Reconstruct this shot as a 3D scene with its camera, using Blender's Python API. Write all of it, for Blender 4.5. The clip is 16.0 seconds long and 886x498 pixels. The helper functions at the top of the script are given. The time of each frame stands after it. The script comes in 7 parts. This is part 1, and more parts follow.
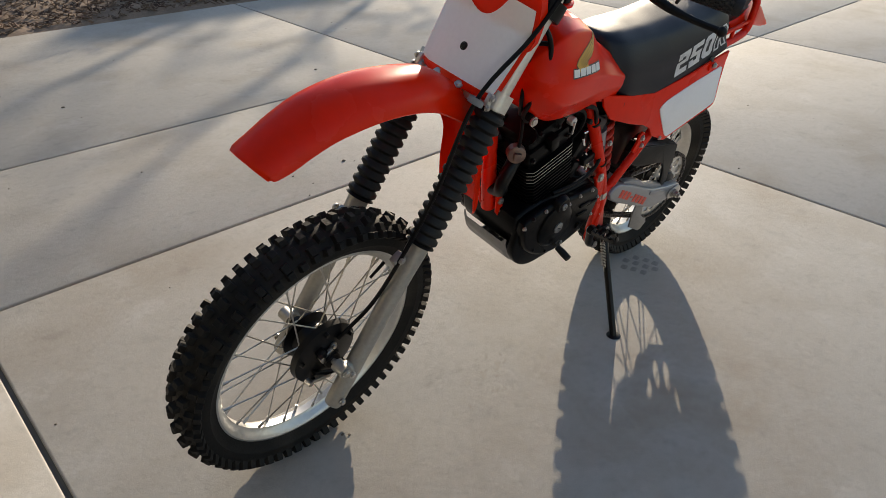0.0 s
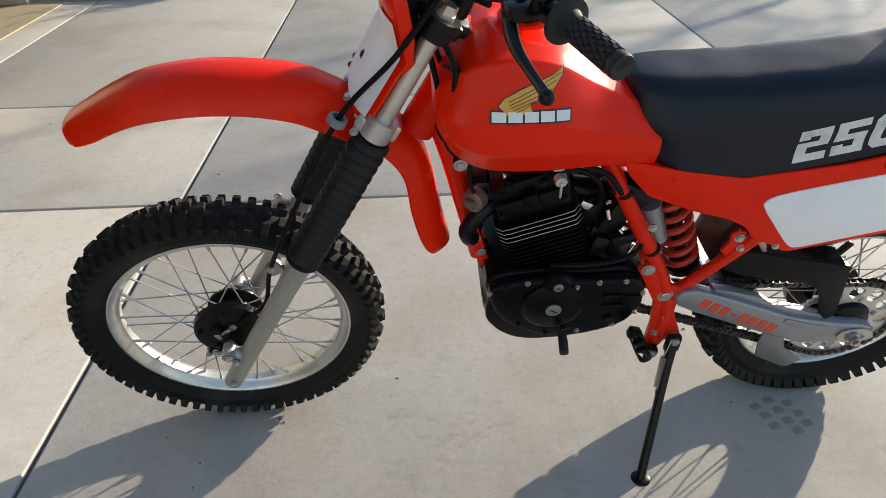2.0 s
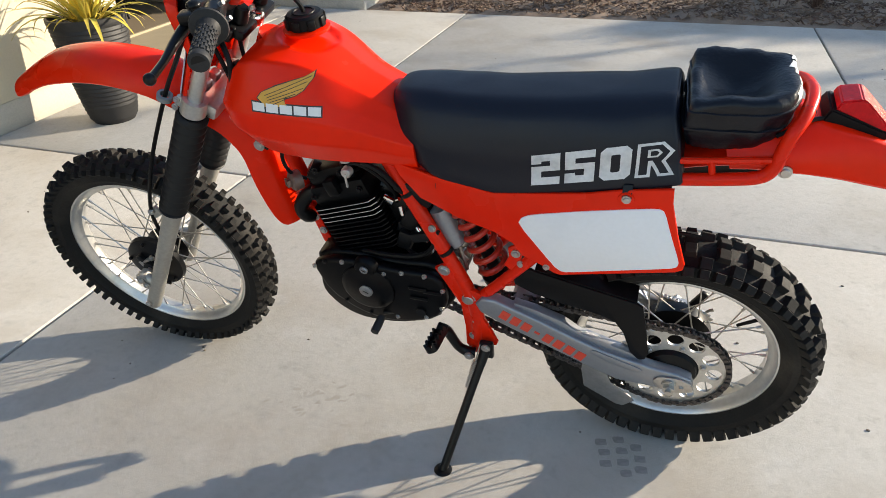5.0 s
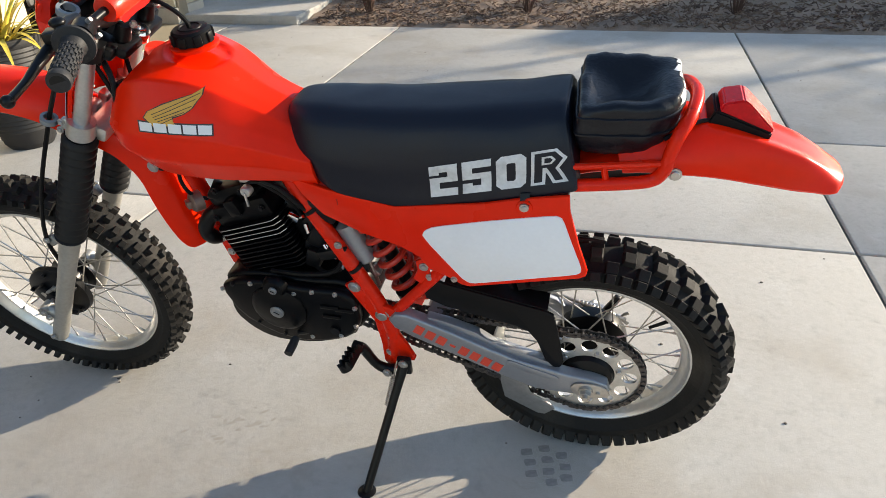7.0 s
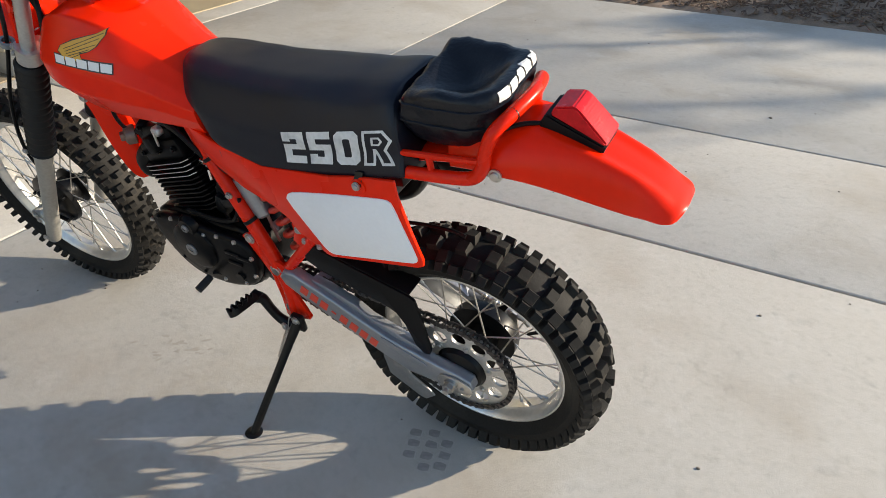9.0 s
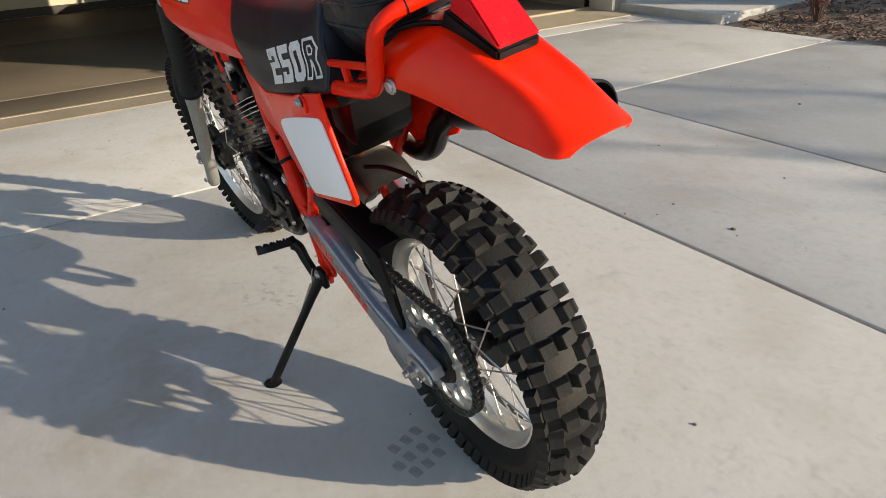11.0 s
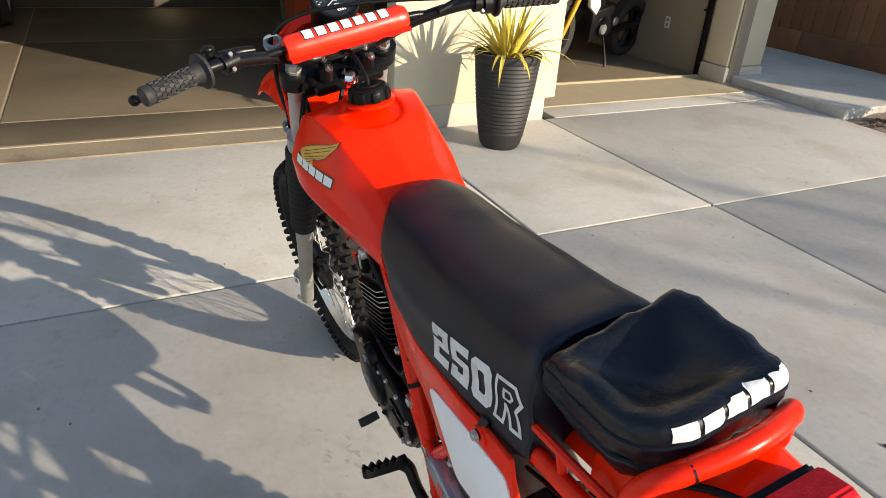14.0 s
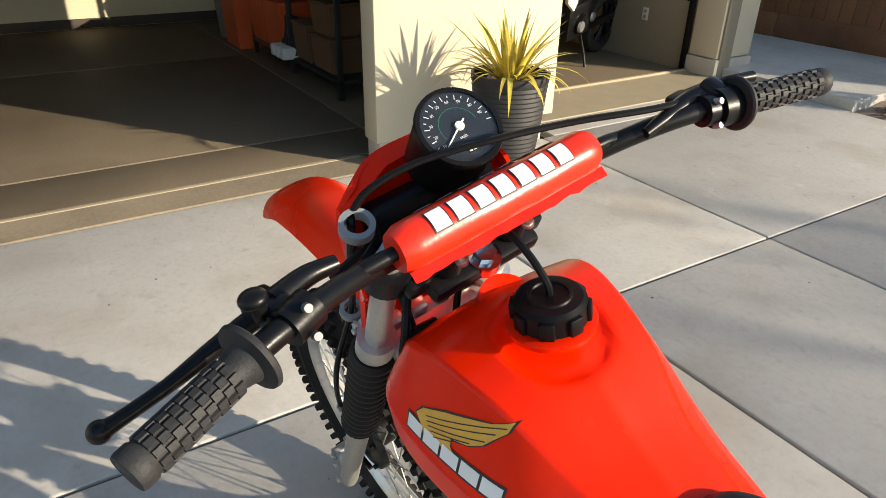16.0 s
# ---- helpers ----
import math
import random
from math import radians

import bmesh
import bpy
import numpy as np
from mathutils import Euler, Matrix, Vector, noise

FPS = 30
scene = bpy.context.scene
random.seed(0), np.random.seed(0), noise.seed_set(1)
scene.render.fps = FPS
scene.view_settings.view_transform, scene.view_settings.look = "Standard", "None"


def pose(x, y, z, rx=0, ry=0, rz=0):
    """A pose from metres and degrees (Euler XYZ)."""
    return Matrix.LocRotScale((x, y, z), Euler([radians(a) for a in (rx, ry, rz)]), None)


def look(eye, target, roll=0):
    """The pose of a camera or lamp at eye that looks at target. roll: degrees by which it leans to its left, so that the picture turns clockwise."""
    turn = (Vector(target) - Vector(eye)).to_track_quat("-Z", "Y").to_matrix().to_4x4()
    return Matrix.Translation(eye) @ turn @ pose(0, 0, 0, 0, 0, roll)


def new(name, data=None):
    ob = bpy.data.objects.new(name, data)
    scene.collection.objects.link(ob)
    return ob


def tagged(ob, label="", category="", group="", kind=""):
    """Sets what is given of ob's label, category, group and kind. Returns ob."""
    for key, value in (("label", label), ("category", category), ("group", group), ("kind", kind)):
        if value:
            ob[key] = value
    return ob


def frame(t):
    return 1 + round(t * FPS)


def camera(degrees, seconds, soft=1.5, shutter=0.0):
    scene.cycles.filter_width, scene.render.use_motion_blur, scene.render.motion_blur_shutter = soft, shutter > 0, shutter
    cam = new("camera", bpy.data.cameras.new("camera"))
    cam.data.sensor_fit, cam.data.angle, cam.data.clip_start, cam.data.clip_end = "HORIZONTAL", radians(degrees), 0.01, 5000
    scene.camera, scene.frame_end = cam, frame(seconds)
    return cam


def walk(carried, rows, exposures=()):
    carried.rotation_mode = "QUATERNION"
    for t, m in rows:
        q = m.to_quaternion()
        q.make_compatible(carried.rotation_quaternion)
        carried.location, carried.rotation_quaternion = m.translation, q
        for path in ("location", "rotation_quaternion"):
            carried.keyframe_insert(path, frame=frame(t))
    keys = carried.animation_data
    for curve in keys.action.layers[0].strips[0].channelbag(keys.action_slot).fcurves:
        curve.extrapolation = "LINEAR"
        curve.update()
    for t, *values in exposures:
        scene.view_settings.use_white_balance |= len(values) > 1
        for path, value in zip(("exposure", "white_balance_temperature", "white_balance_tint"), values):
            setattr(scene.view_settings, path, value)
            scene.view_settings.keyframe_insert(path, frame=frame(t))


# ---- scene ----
cam = camera(66.8, 16.0, soft=0.6)
PATH = [
    (0, (-2.029, -1.102, 1.317), (-0.849, 0.125, 0.266), 1.2),
    (0.5, (-1.764, -1.242, 1.325), (-0.922, 0.206, 0.233), -0.3),
    (1, (-1.479, -1.362, 1.324), (-0.94, 0.23, 0.24), 1.1),
    (1.5, (-1.219, -1.337, 1.284), (-0.891, 0.327, 0.224), 1.3),
    (2, (-0.982, -1.271, 1.3), (-0.923, 0.399, 0.202), -1.2),
    (2.5, (-0.738, -1.279, 1.305), (-0.834, 0.4, 0.223), 1.4),
    (3, (-0.518, -1.24, 1.296), (-0.791, 0.42, 0.214), -0.9),
    (3.5, (-0.344, -1.222, 1.301), (-0.708, 0.402, 0.192), -1.0),
    (4, (-0.152, -1.323, 1.322), (-0.65, 0.285, 0.243), -0.3),
    (4.2, (-0.108, -1.364, 1.323), (-0.644, 0.261, 0.288), -0.7),
    (6.3, (-0.105, -1.285, 1.293), (-0.672, 0.333, 0.264), -3.0),
    (6.5, (-0.081, -1.274, 1.296), (-0.618, 0.352, 0.263), -3.3),
    (7, (-0.02, -1.303, 1.301), (-0.466, 0.369, 0.298), -2.3),
    (7.5, (0.076, -1.298, 1.316), (-0.362, 0.381, 0.32), -1.1),
    (8, (0.178, -1.196, 1.307), (-0.326, 0.452, 0.293), 2.0),
    (8.5, (0.299, -1.121, 1.314), (-0.372, 0.436, 0.253), -0.9),
    (9, (0.486, -1.077, 1.307), (-0.338, 0.388, 0.222), 0.1),
    (9.5, (0.627, -0.992, 1.289), (-0.362, 0.343, 0.177), -1.9),
    (9.7, (0.659, -0.935, 1.256), (-0.401, 0.349, 0.147), -1.7),
    (11.8, (0.955, -0.562, 0.995), (-0.66, 0.272, 0.16), -3.3),
    (12, (0.964, -0.576, 1.039), (-0.629, 0.263, 0.169), -3.6),
    (12.5, (0.968, -0.635, 1.192), (-0.589, 0.174, 0.232), -0.9),
    (13, (0.8, -0.677, 1.3), (-0.746, 0.121, 0.401), 1.2),
    (13.5, (0.588, -0.679, 1.352), (-0.956, 0.188, 0.456), 1.3),
    (14, (0.392, -0.596, 1.354), (-1.188, 0.225, 0.443), 3.8),
    (14.5, (0.169, -0.546, 1.378), (-1.478, 0.129, 0.465), 3.9),
    (15, (-0.093, -0.578, 1.382), (-1.702, 0.221, 0.503), 1.2),
    (15.5, (-0.249, -0.569, 1.38), (-1.791, 0.325, 0.473), 1.7),
    (16, (-0.38, -0.549, 1.391), (-1.874, 0.398, 0.458), 1.1),
]
EXPOSURE = [(0, 0.37, 6950, 12), (1, 0.56, 6750, 11), (2.5, 0.84, 6550, 10), (4, 0.95, 6600, 10), (7, 0.97, 6600, 10), (8.5, 0.80, 6600, 10), (9.5, 0.74, 6600, 10.5), (12.0, 0.64, 6600, 10), (13.0, 0.70, 6600, 10.5), (14.5, 0.80, 6750, 10.5), (16, 0.77, 6750, 10)]
walk(cam, [(t, look(eye, target, roll)) for t, eye, target, roll in PATH], EXPOSURE)

# ---- world and light ----
SUN_TO = Vector((0.809, 0.588, 0.297)).normalized()
world = bpy.data.worlds.new("world")
scene.world = world
world.use_nodes = True
_wn = world.node_tree.nodes
_sky = _wn.new("ShaderNodeTexSky")
_sky.sky_type, _sky.sun_disc = "NISHITA", False
_sky.sun_elevation = math.asin(SUN_TO.z)
_sky.sun_rotation = math.atan2(SUN_TO.x, SUN_TO.y)
_sky.air_density, _sky.dust_density, _sky.ozone_density = 1.0, 0.5, 1.3
world.node_tree.links.new(_sky.outputs[0], _wn["Background"].inputs[0])
_wn["Background"].inputs[1].default_value = 0.155
sun = new("sun", bpy.data.lights.new("sun", "SUN"))
sun.data.energy, sun.data.angle, sun.data.color = 5.0, radians(0.55), (1.0, 0.88, 0.70)
sun.matrix_world = look(tuple(SUN_TO * 30), (0, 0, 0))


# ---- materials ----
def rgb(c):
    return (c[0], c[1], c[2], 1.0)


def material(name, colour, rough=0.5, metal=0.0, spread=0.08, scale=6.0, fine=120.0, bump=0.0, bump_scale=300.0,
             second=None, second_at=(0.52, 0.72), coat=0.0, per_object=0.0, spec=0.5, rough_spread=0.1):
    """Colour that drifts at a wide and a fine scale, with an optional second colour in stains, and fine relief."""
    m = bpy.data.materials.new(name)
    m.use_nodes = True
    t = m.node_tree
    n, l = t.nodes, t.links
    b = n["Principled BSDF"]
    b.inputs["Metallic"].default_value = metal
    b.inputs["Coat Weight"].default_value = coat
    b.inputs["Coat Roughness"].default_value = 0.08
    b.inputs["Specular IOR Level"].default_value = spec
    tc = n.new("ShaderNodeTexCoord")
    wide = n.new("ShaderNodeTexNoise")
    wide.inputs["Scale"].default_value, wide.inputs["Detail"].default_value = scale, 5
    small = n.new("ShaderNodeTexNoise")
    small.inputs["Scale"].default_value, small.inputs["Detail"].default_value = fine, 3
    for tex in (wide, small):
        l.new(tc.outputs["Object"], tex.inputs["Vector"])
    add = n.new("ShaderNodeMath")
    add.operation = "ADD"
    l.new(wide.outputs["Fac"], add.inputs[0])
    l.new(small.outputs["Fac"], add.inputs[1])
    span = n.new("ShaderNodeMapRange")
    span.inputs["From Min"].default_value, span.inputs["From Max"].default_value = 0.6, 1.4
    span.inputs["To Min"].default_value, span.inputs["To Max"].default_value = 1 - spread, 1 + spread
    l.new(add.outputs[0], span.inputs["Value"])
    value = span.outputs["Result"]
    if per_object:
        info = n.new("ShaderNodeObjectInfo")
        own = n.new("ShaderNodeMapRange")
        own.inputs["To Min"].default_value, own.inputs["To Max"].default_value = 1 - per_object, 1 + per_object
        l.new(info.outputs["Random"], own.inputs["Value"])
        times = n.new("ShaderNodeMath")
        times.operation = "MULTIPLY"
        l.new(value, times.inputs[0])
        l.new(own.outputs["Result"], times.inputs[1])
        value = times.outputs[0]
    base = n.new("ShaderNodeRGB")
    base.outputs[0].default_value = rgb(colour)
    shade = base.outputs[0]
    if second:
        stain = n.new("ShaderNodeTexNoise")
        stain.inputs["Scale"].default_value, stain.inputs["Detail"].default_value = scale * 0.45, 7
        l.new(tc.outputs["Object"], stain.inputs["Vector"])
        pick = n.new("ShaderNodeMapRange")
        pick.inputs["From Min"].default_value, pick.inputs["From Max"].default_value = second_at
        l.new(stain.outputs["Fac"], pick.inputs["Value"])
        mix = n.new("ShaderNodeMix")
        mix.data_type = "RGBA"
        mix.inputs["B"].default_value = rgb(second)
        l.new(pick.outputs["Result"], mix.inputs["Factor"])
        l.new(shade, mix.inputs["A"])
        shade = mix.outputs["Result"]
    hsv = n.new("ShaderNodeHueSaturation")
    l.new(shade, hsv.inputs["Color"])
    l.new(value, hsv.inputs["Value"])
    l.new(hsv.outputs["Color"], b.inputs["Base Color"])
    rr = n.new("ShaderNodeMapRange")
    rr.inputs["To Min"].default_value, rr.inputs["To Max"].default_value = max(0.02, rough - rough_spread), min(1, rough + rough_spread)
    l.new(wide.outputs["Fac"], rr.inputs["Value"])
    l.new(rr.outputs["Result"], b.inputs["Roughness"])
    if bump:
        grain = n.new("ShaderNodeTexNoise")
        grain.inputs["Scale"].default_value, grain.inputs["Detail"].default_value = bump_scale, 4
        l.new(tc.outputs["Object"], grain.inputs["Vector"])
        bn = n.new("ShaderNodeBump")
        bn.inputs["Strength"].default_value, bn.inputs["Distance"].default_value = bump, 0.002
        l.new(grain.outputs["Fac"], bn.inputs["Height"])
        l.new(bn.outputs["Normal"], b.inputs["Normal"])
    return m




def concrete_material(name, colour):
    """Broom-finished slab: wide mottling, rusty stains, pale scuffs, fine sand, hairline scratches and pits."""
    m = material(name, colour, 0.78, spread=0.07, scale=1.3, fine=95, second=tuple(c * 0.90 for c in colour), second_at=(0.46, 0.74), per_object=0.025, spec=0.22)
    n, l = m.node_tree.nodes, m.node_tree.links
    b = n["Principled BSDF"]
    b.inputs["Diffuse Roughness"].default_value = 0.2
    geo = n.new("ShaderNodeNewGeometry")
    shade = b.inputs["Base Color"].links[0].from_socket

    def noise_at(scale, detail, low, high, to0=0.0, to1=1.0, stretch=None, rough=0.55):
        vec = geo.outputs["Position"]
        if stretch:
            mp = n.new("ShaderNodeMapping")
            mp.inputs["Scale"].default_value = stretch
            mp.inputs["Rotation"].default_value = (0, 0, 0.5)
            l.new(vec, mp.inputs["Vector"])
            vec = mp.outputs["Vector"]
        tex = n.new("ShaderNodeTexNoise")
        tex.inputs["Scale"].default_value, tex.inputs["Detail"].default_value, tex.inputs["Roughness"].default_value = scale, detail, rough
        l.new(vec, tex.inputs["Vector"])
        r = n.new("ShaderNodeMapRange")
        r.inputs["From Min"].default_value, r.inputs["From Max"].default_value = low, high
        r.inputs["To Min"].default_value, r.inputs["To Max"].default_value = to0, to1
        l.new(tex.outputs["Fac"], r.inputs["Value"])
        return r.outputs["Result"], tex

    def over(below, fac, colour2, blend="MIX"):
        mix = n.new("ShaderNodeMix")
        mix.data_type, mix.blend_type = "RGBA", blend
        mix.inputs["B"].default_value = rgb(colour2)
        l.new(fac, mix.inputs["Factor"])
        l.new(below, mix.inputs["A"])
        return mix.outputs["Result"]

    shade = over(shade, noise_at(1.7, 8, 0.49, 0.74, 0, 0.6)[0], (0.32, 0.265, 0.20))
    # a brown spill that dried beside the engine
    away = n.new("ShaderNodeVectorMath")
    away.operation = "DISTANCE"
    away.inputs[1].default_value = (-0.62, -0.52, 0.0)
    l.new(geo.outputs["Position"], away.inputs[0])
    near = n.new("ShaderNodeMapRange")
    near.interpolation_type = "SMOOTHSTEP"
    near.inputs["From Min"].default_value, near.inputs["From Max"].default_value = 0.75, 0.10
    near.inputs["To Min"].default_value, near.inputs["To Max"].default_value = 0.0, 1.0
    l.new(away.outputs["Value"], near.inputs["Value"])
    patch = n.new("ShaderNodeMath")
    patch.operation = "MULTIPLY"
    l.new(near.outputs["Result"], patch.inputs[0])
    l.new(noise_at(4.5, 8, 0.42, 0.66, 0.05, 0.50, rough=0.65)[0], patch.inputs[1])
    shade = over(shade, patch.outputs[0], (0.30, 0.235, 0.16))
    shade = over(shade, noise_at(5.5, 9, 0.55, 0.72, 0, 0.55, rough=0.7)[0], (0.62, 0.61, 0.58))
    shade = over(shade, noise_at(11, 10, 0.55, 0.70, 0, 0.55, rough=0.74)[0], (0.27, 0.25, 0.225))
    shade = over(shade, noise_at(5, 10, 0.58, 0.72, 0, 0.30, (1.0, 0.35, 1.0), 0.75)[0], (0.33, 0.31, 0.28))
    shade = over(shade, noise_at(34, 7, 0.50, 0.70, 0, 0.34, rough=0.68)[0], (0.30, 0.275, 0.24))
    shade = over(shade, noise_at(70, 6, 0.56, 0.72, 0, 0.30, rough=0.7)[0], (0.60, 0.585, 0.55))
    fine, fine_tex = noise_at(420, 3, 0.3, 0.7, 0.80, 1.17)
    hs = n.new("ShaderNodeHueSaturation")
    l.new(shade, hs.inputs["Color"])
    l.new(fine, hs.inputs["Value"])
    l.new(hs.outputs["Color"], b.inputs["Base Color"])
    _, broom = noise_at(45, 8, 0.3, 0.7, 0, 1, None, 0.72)
    bump = n.new("ShaderNodeBump")
    bump.inputs["Strength"].default_value, bump.inputs["Distance"].default_value = 0.35, 0.003
    l.new(broom.outputs["Fac"], bump.inputs["Height"])
    bump2 = n.new("ShaderNodeBump")
    bump2.inputs["Strength"].default_value, bump2.inputs["Distance"].default_value = 0.30, 0.0012
    l.new(fine_tex.outputs["Fac"], bump2.inputs["Height"])
    l.new(bump.outputs["Normal"], bump2.inputs["Normal"])
    l.new(bump2.outputs["Normal"], b.inputs["Normal"])
    return m


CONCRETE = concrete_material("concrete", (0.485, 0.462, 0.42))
GARAGE_FLOOR = material("garage_floor", (0.175, 0.140, 0.097), 0.62, spread=0.14, scale=1.2, fine=60, bump=0.1, second=(0.105, 0.084, 0.058), per_object=0.03, spec=0.14)
APRON = material("apron_concrete", (0.26, 0.21, 0.145), 0.7, spread=0.2, scale=3, fine=60, bump=0.2, second=(0.11, 0.09, 0.07), second_at=(0.55, 0.7))
STRIP = material("pale_strip", (0.36, 0.30, 0.20), 0.9, spread=0.12, scale=8)
JOINT = material("joint_filler", (0.10, 0.095, 0.085), 0.9, spread=0.2, scale=5)
STUCCO = material("stucco", (0.55, 0.49, 0.365), 0.9, spread=0.05, scale=2, fine=90, bump=0.5, bump_scale=120)
# Bounced light in the colours: back wall lighter, side walls and ceiling dimmed.
BACK_PAINT_LIT = material("back_wall_paint_bounce_lit", (0.60, 0.525, 0.375), 0.8, spread=0.06, scale=1.5, fine=50, bump=0.15, bump_scale=150, spec=0.1)
STUCCO_IN_DIM = material("inside_paint_dimmed", (0.27, 0.23, 0.17), 0.75, spread=0.05, scale=1.5, fine=50, bump=0.15, bump_scale=150, spec=0.2)
BASE_DARK = material("dark_base", (0.05, 0.038, 0.028), 0.7, spread=0.15, scale=6)
FOOTING = material("footing", (0.48, 0.44, 0.37), 0.85, spread=0.12, scale=5, bump=0.3)
MULCH = material("bark_mulch", (0.25, 0.18, 0.13), 0.95, spread=0.35, scale=9, fine=90, bump=1.0, bump_scale=60)
SOIL = material("ground", (0.13, 0.11, 0.09), 0.95, spread=0.25, scale=1.5, fine=30, bump=0.6, bump_scale=30)
RED = material("red_plastic", (0.84, 0.019, 0.0015), 0.26, spread=0.05, scale=5, fine=40, second=(0.78, 0.016, 0.0015), bump=0.03, bump_scale=60, spec=0.18, rough_spread=0.08)
FRAME_RED = material("red_paint", (0.76, 0.017, 0.002), 0.28, spread=0.08, scale=8, bump=0.04, spec=0.22)
SPRING_RED = material("spring_red", (0.50, 0.028, 0.012), 0.35, spread=0.1, scale=30)
WHITE = material("white_sheet", (0.86, 0.865, 0.89), 0.45, spread=0.03, scale=6, second=(0.70, 0.70, 0.73), second_at=(0.6, 0.8))
RUBBER = material("tyre_rubber", (0.0095, 0.0088, 0.008), 0.72, spread=0.35, scale=14, fine=160, bump=0.35, bump_scale=220, second=(0.036, 0.031, 0.025), second_at=(0.50, 0.76), spec=0.25)
BOOT = material("boot_rubber", (0.009, 0.009, 0.0095), 0.55, spread=0.2, scale=20, bump=0.1, spec=0.3)
GRIP = material("grip_rubber", (0.022, 0.022, 0.023), 0.6, spread=0.25, scale=30, bump=0.25, bump_scale=400, spec=0.3)
SEAT = material("seat_vinyl", (0.0040, 0.0058, 0.013), 0.42, spread=0.15, scale=8, fine=200, bump=0.18, bump_scale=420, spec=0.34)
BAG = material("bag_leather", (0.006, 0.007, 0.011), 0.34, spread=0.2, scale=12, fine=180, bump=0.5, bump_scale=140, spec=0.3)
BLACK = material("black_paint", (0.005, 0.005, 0.0055), 0.34, spread=0.25, scale=16, bump=0.06, spec=0.24)
ENGINE = material("engine_black", (0.0025, 0.0025, 0.003), 0.36, spread=0.3, scale=20, fine=200, bump=0.12, bump_scale=200, spec=0.14)
BLACK_PLASTIC = material("black_plastic", (0.005, 0.005, 0.0055), 0.42, spread=0.2, scale=18, bump=0.08, spec=0.15)
DUSTY = material("dusty_plastic", (0.022, 0.021, 0.020), 0.36, spread=0.3, scale=22, fine=120, bump=0.1, second=(0.050, 0.046, 0.040), second_at=(0.5, 0.75), spec=0.5)
ALLOY = material("cast_alloy", (0.62, 0.61, 0.58), 0.42, metal=0.85, spread=0.12, scale=14, fine=160, bump=0.1, bump_scale=250)
FORK_ALLOY = material("fork_alloy", (0.40, 0.385, 0.35), 0.5, metal=0.6, spread=0.14, scale=10, fine=120, bump=0.1, bump_scale=250)
RIM_ALLOY = material("rim_alloy", (0.62, 0.61, 0.585), 0.36, metal=0.75, spread=0.1, scale=12, fine=90)
SILVER = material("silver_paint", (0.29, 0.30, 0.325), 0.35, metal=0.55, spread=0.08, scale=9, fine=150)
STEEL = material("zinc_steel", (0.52, 0.50, 0.47), 0.34, metal=0.95, spread=0.15, scale=40)
CHROME = material("chrome", (0.78, 0.78, 0.77), 0.12, metal=1.0, spread=0.05, scale=20, rough_spread=0.04)
CHAIN = material("chain_steel", (0.10, 0.09, 0.085), 0.4, metal=0.8, spread=0.3, scale=60)
DULL = material("dull_cap", (0.24, 0.24, 0.24), 0.4, metal=0.5, spread=0.15, scale=40)
COPPER = material("worn_cover", (0.20, 0.135, 0.11), 0.42, metal=0.5, spread=0.2, scale=40)
LETTER = material("silver_lettering", (0.66, 0.66, 0.66), 0.5, spread=0.15, scale=40, second=(0.35, 0.35, 0.36), second_at=(0.55, 0.75))
LETTER_WHITE = material("white_lettering", (0.80, 0.80, 0.78), 0.45, spread=0.03)
LETTER_RED = material("red_lettering", (0.68, 0.06, 0.03), 0.4, spread=0.08)
LETTER_BLACK = material("black_edging", (0.012, 0.012, 0.014), 0.45, spread=0.1)
GOLD = material("gold_print", (0.66, 0.36, 0.05), 0.4, spread=0.08, scale=30)
LENS_RED = material("red_lens", (0.55, 0.008, 0.012), 0.25, spread=0.25, scale=40, bump=0.3, bump_scale=300, spec=0.18)
GREY_RING = material("grey_plastic", (0.20, 0.215, 0.225), 0.55, spread=0.1)
PAD_RED = material("pad_vinyl", (0.78, 0.024, 0.006), 0.3, spread=0.06, scale=10, bump=0.1, bump_scale=200)
POT = material("charcoal_pot", (0.021, 0.020, 0.020), 0.6, spread=0.2, scale=8, fine=90, bump=0.15)
LEAF = material("yellow_leaf", (0.56, 0.43, 0.06), 0.5, spread=0.25, scale=14, second=(0.20, 0.24, 0.05), second_at=(0.5, 0.65), per_object=0.15)
SHRUB = material("red_shrub", (0.14, 0.035, 0.03), 0.7, spread=0.3, scale=10, second=(0.07, 0.06, 0.03))
TWIG = material("twig", (0.09, 0.05, 0.035), 0.8, spread=0.3, scale=20)
WOOD = material("fence_wood", (0.24, 0.105, 0.045), 0.75, spread=0.2, scale=5, fine=60, bump=0.4, bump_scale=80, second=(0.16, 0.07, 0.032), per_object=0.16)
GREEN_PRINT = material("green_print", (0.03, 0.20, 0.12), 0.5, spread=0.05)
DIAL = material("dial_face", (0.010, 0.014, 0.022), 0.35, spread=0.1)
TILE = material("roof_tile", (0.20, 0.12, 0.08), 0.8, spread=0.2, scale=4, bump=0.4)
DARK_PANE = material("window_pane", (0.02, 0.025, 0.03), 0.08, spread=0.1)

from mathutils.bvhtree import BVHTree


# ---- shapes ----
def mesh_of(bm, mat, smooth=38.0):
    me = bpy.data.meshes.new("mesh")
    bmesh.ops.recalc_face_normals(bm, faces=bm.faces)
    bm.to_mesh(me)
    bm.free()
    me.materials.append(mat)
    if smooth:
        me.shade_smooth()
        me.set_sharp_from_angle(angle=radians(smooth))
    return me


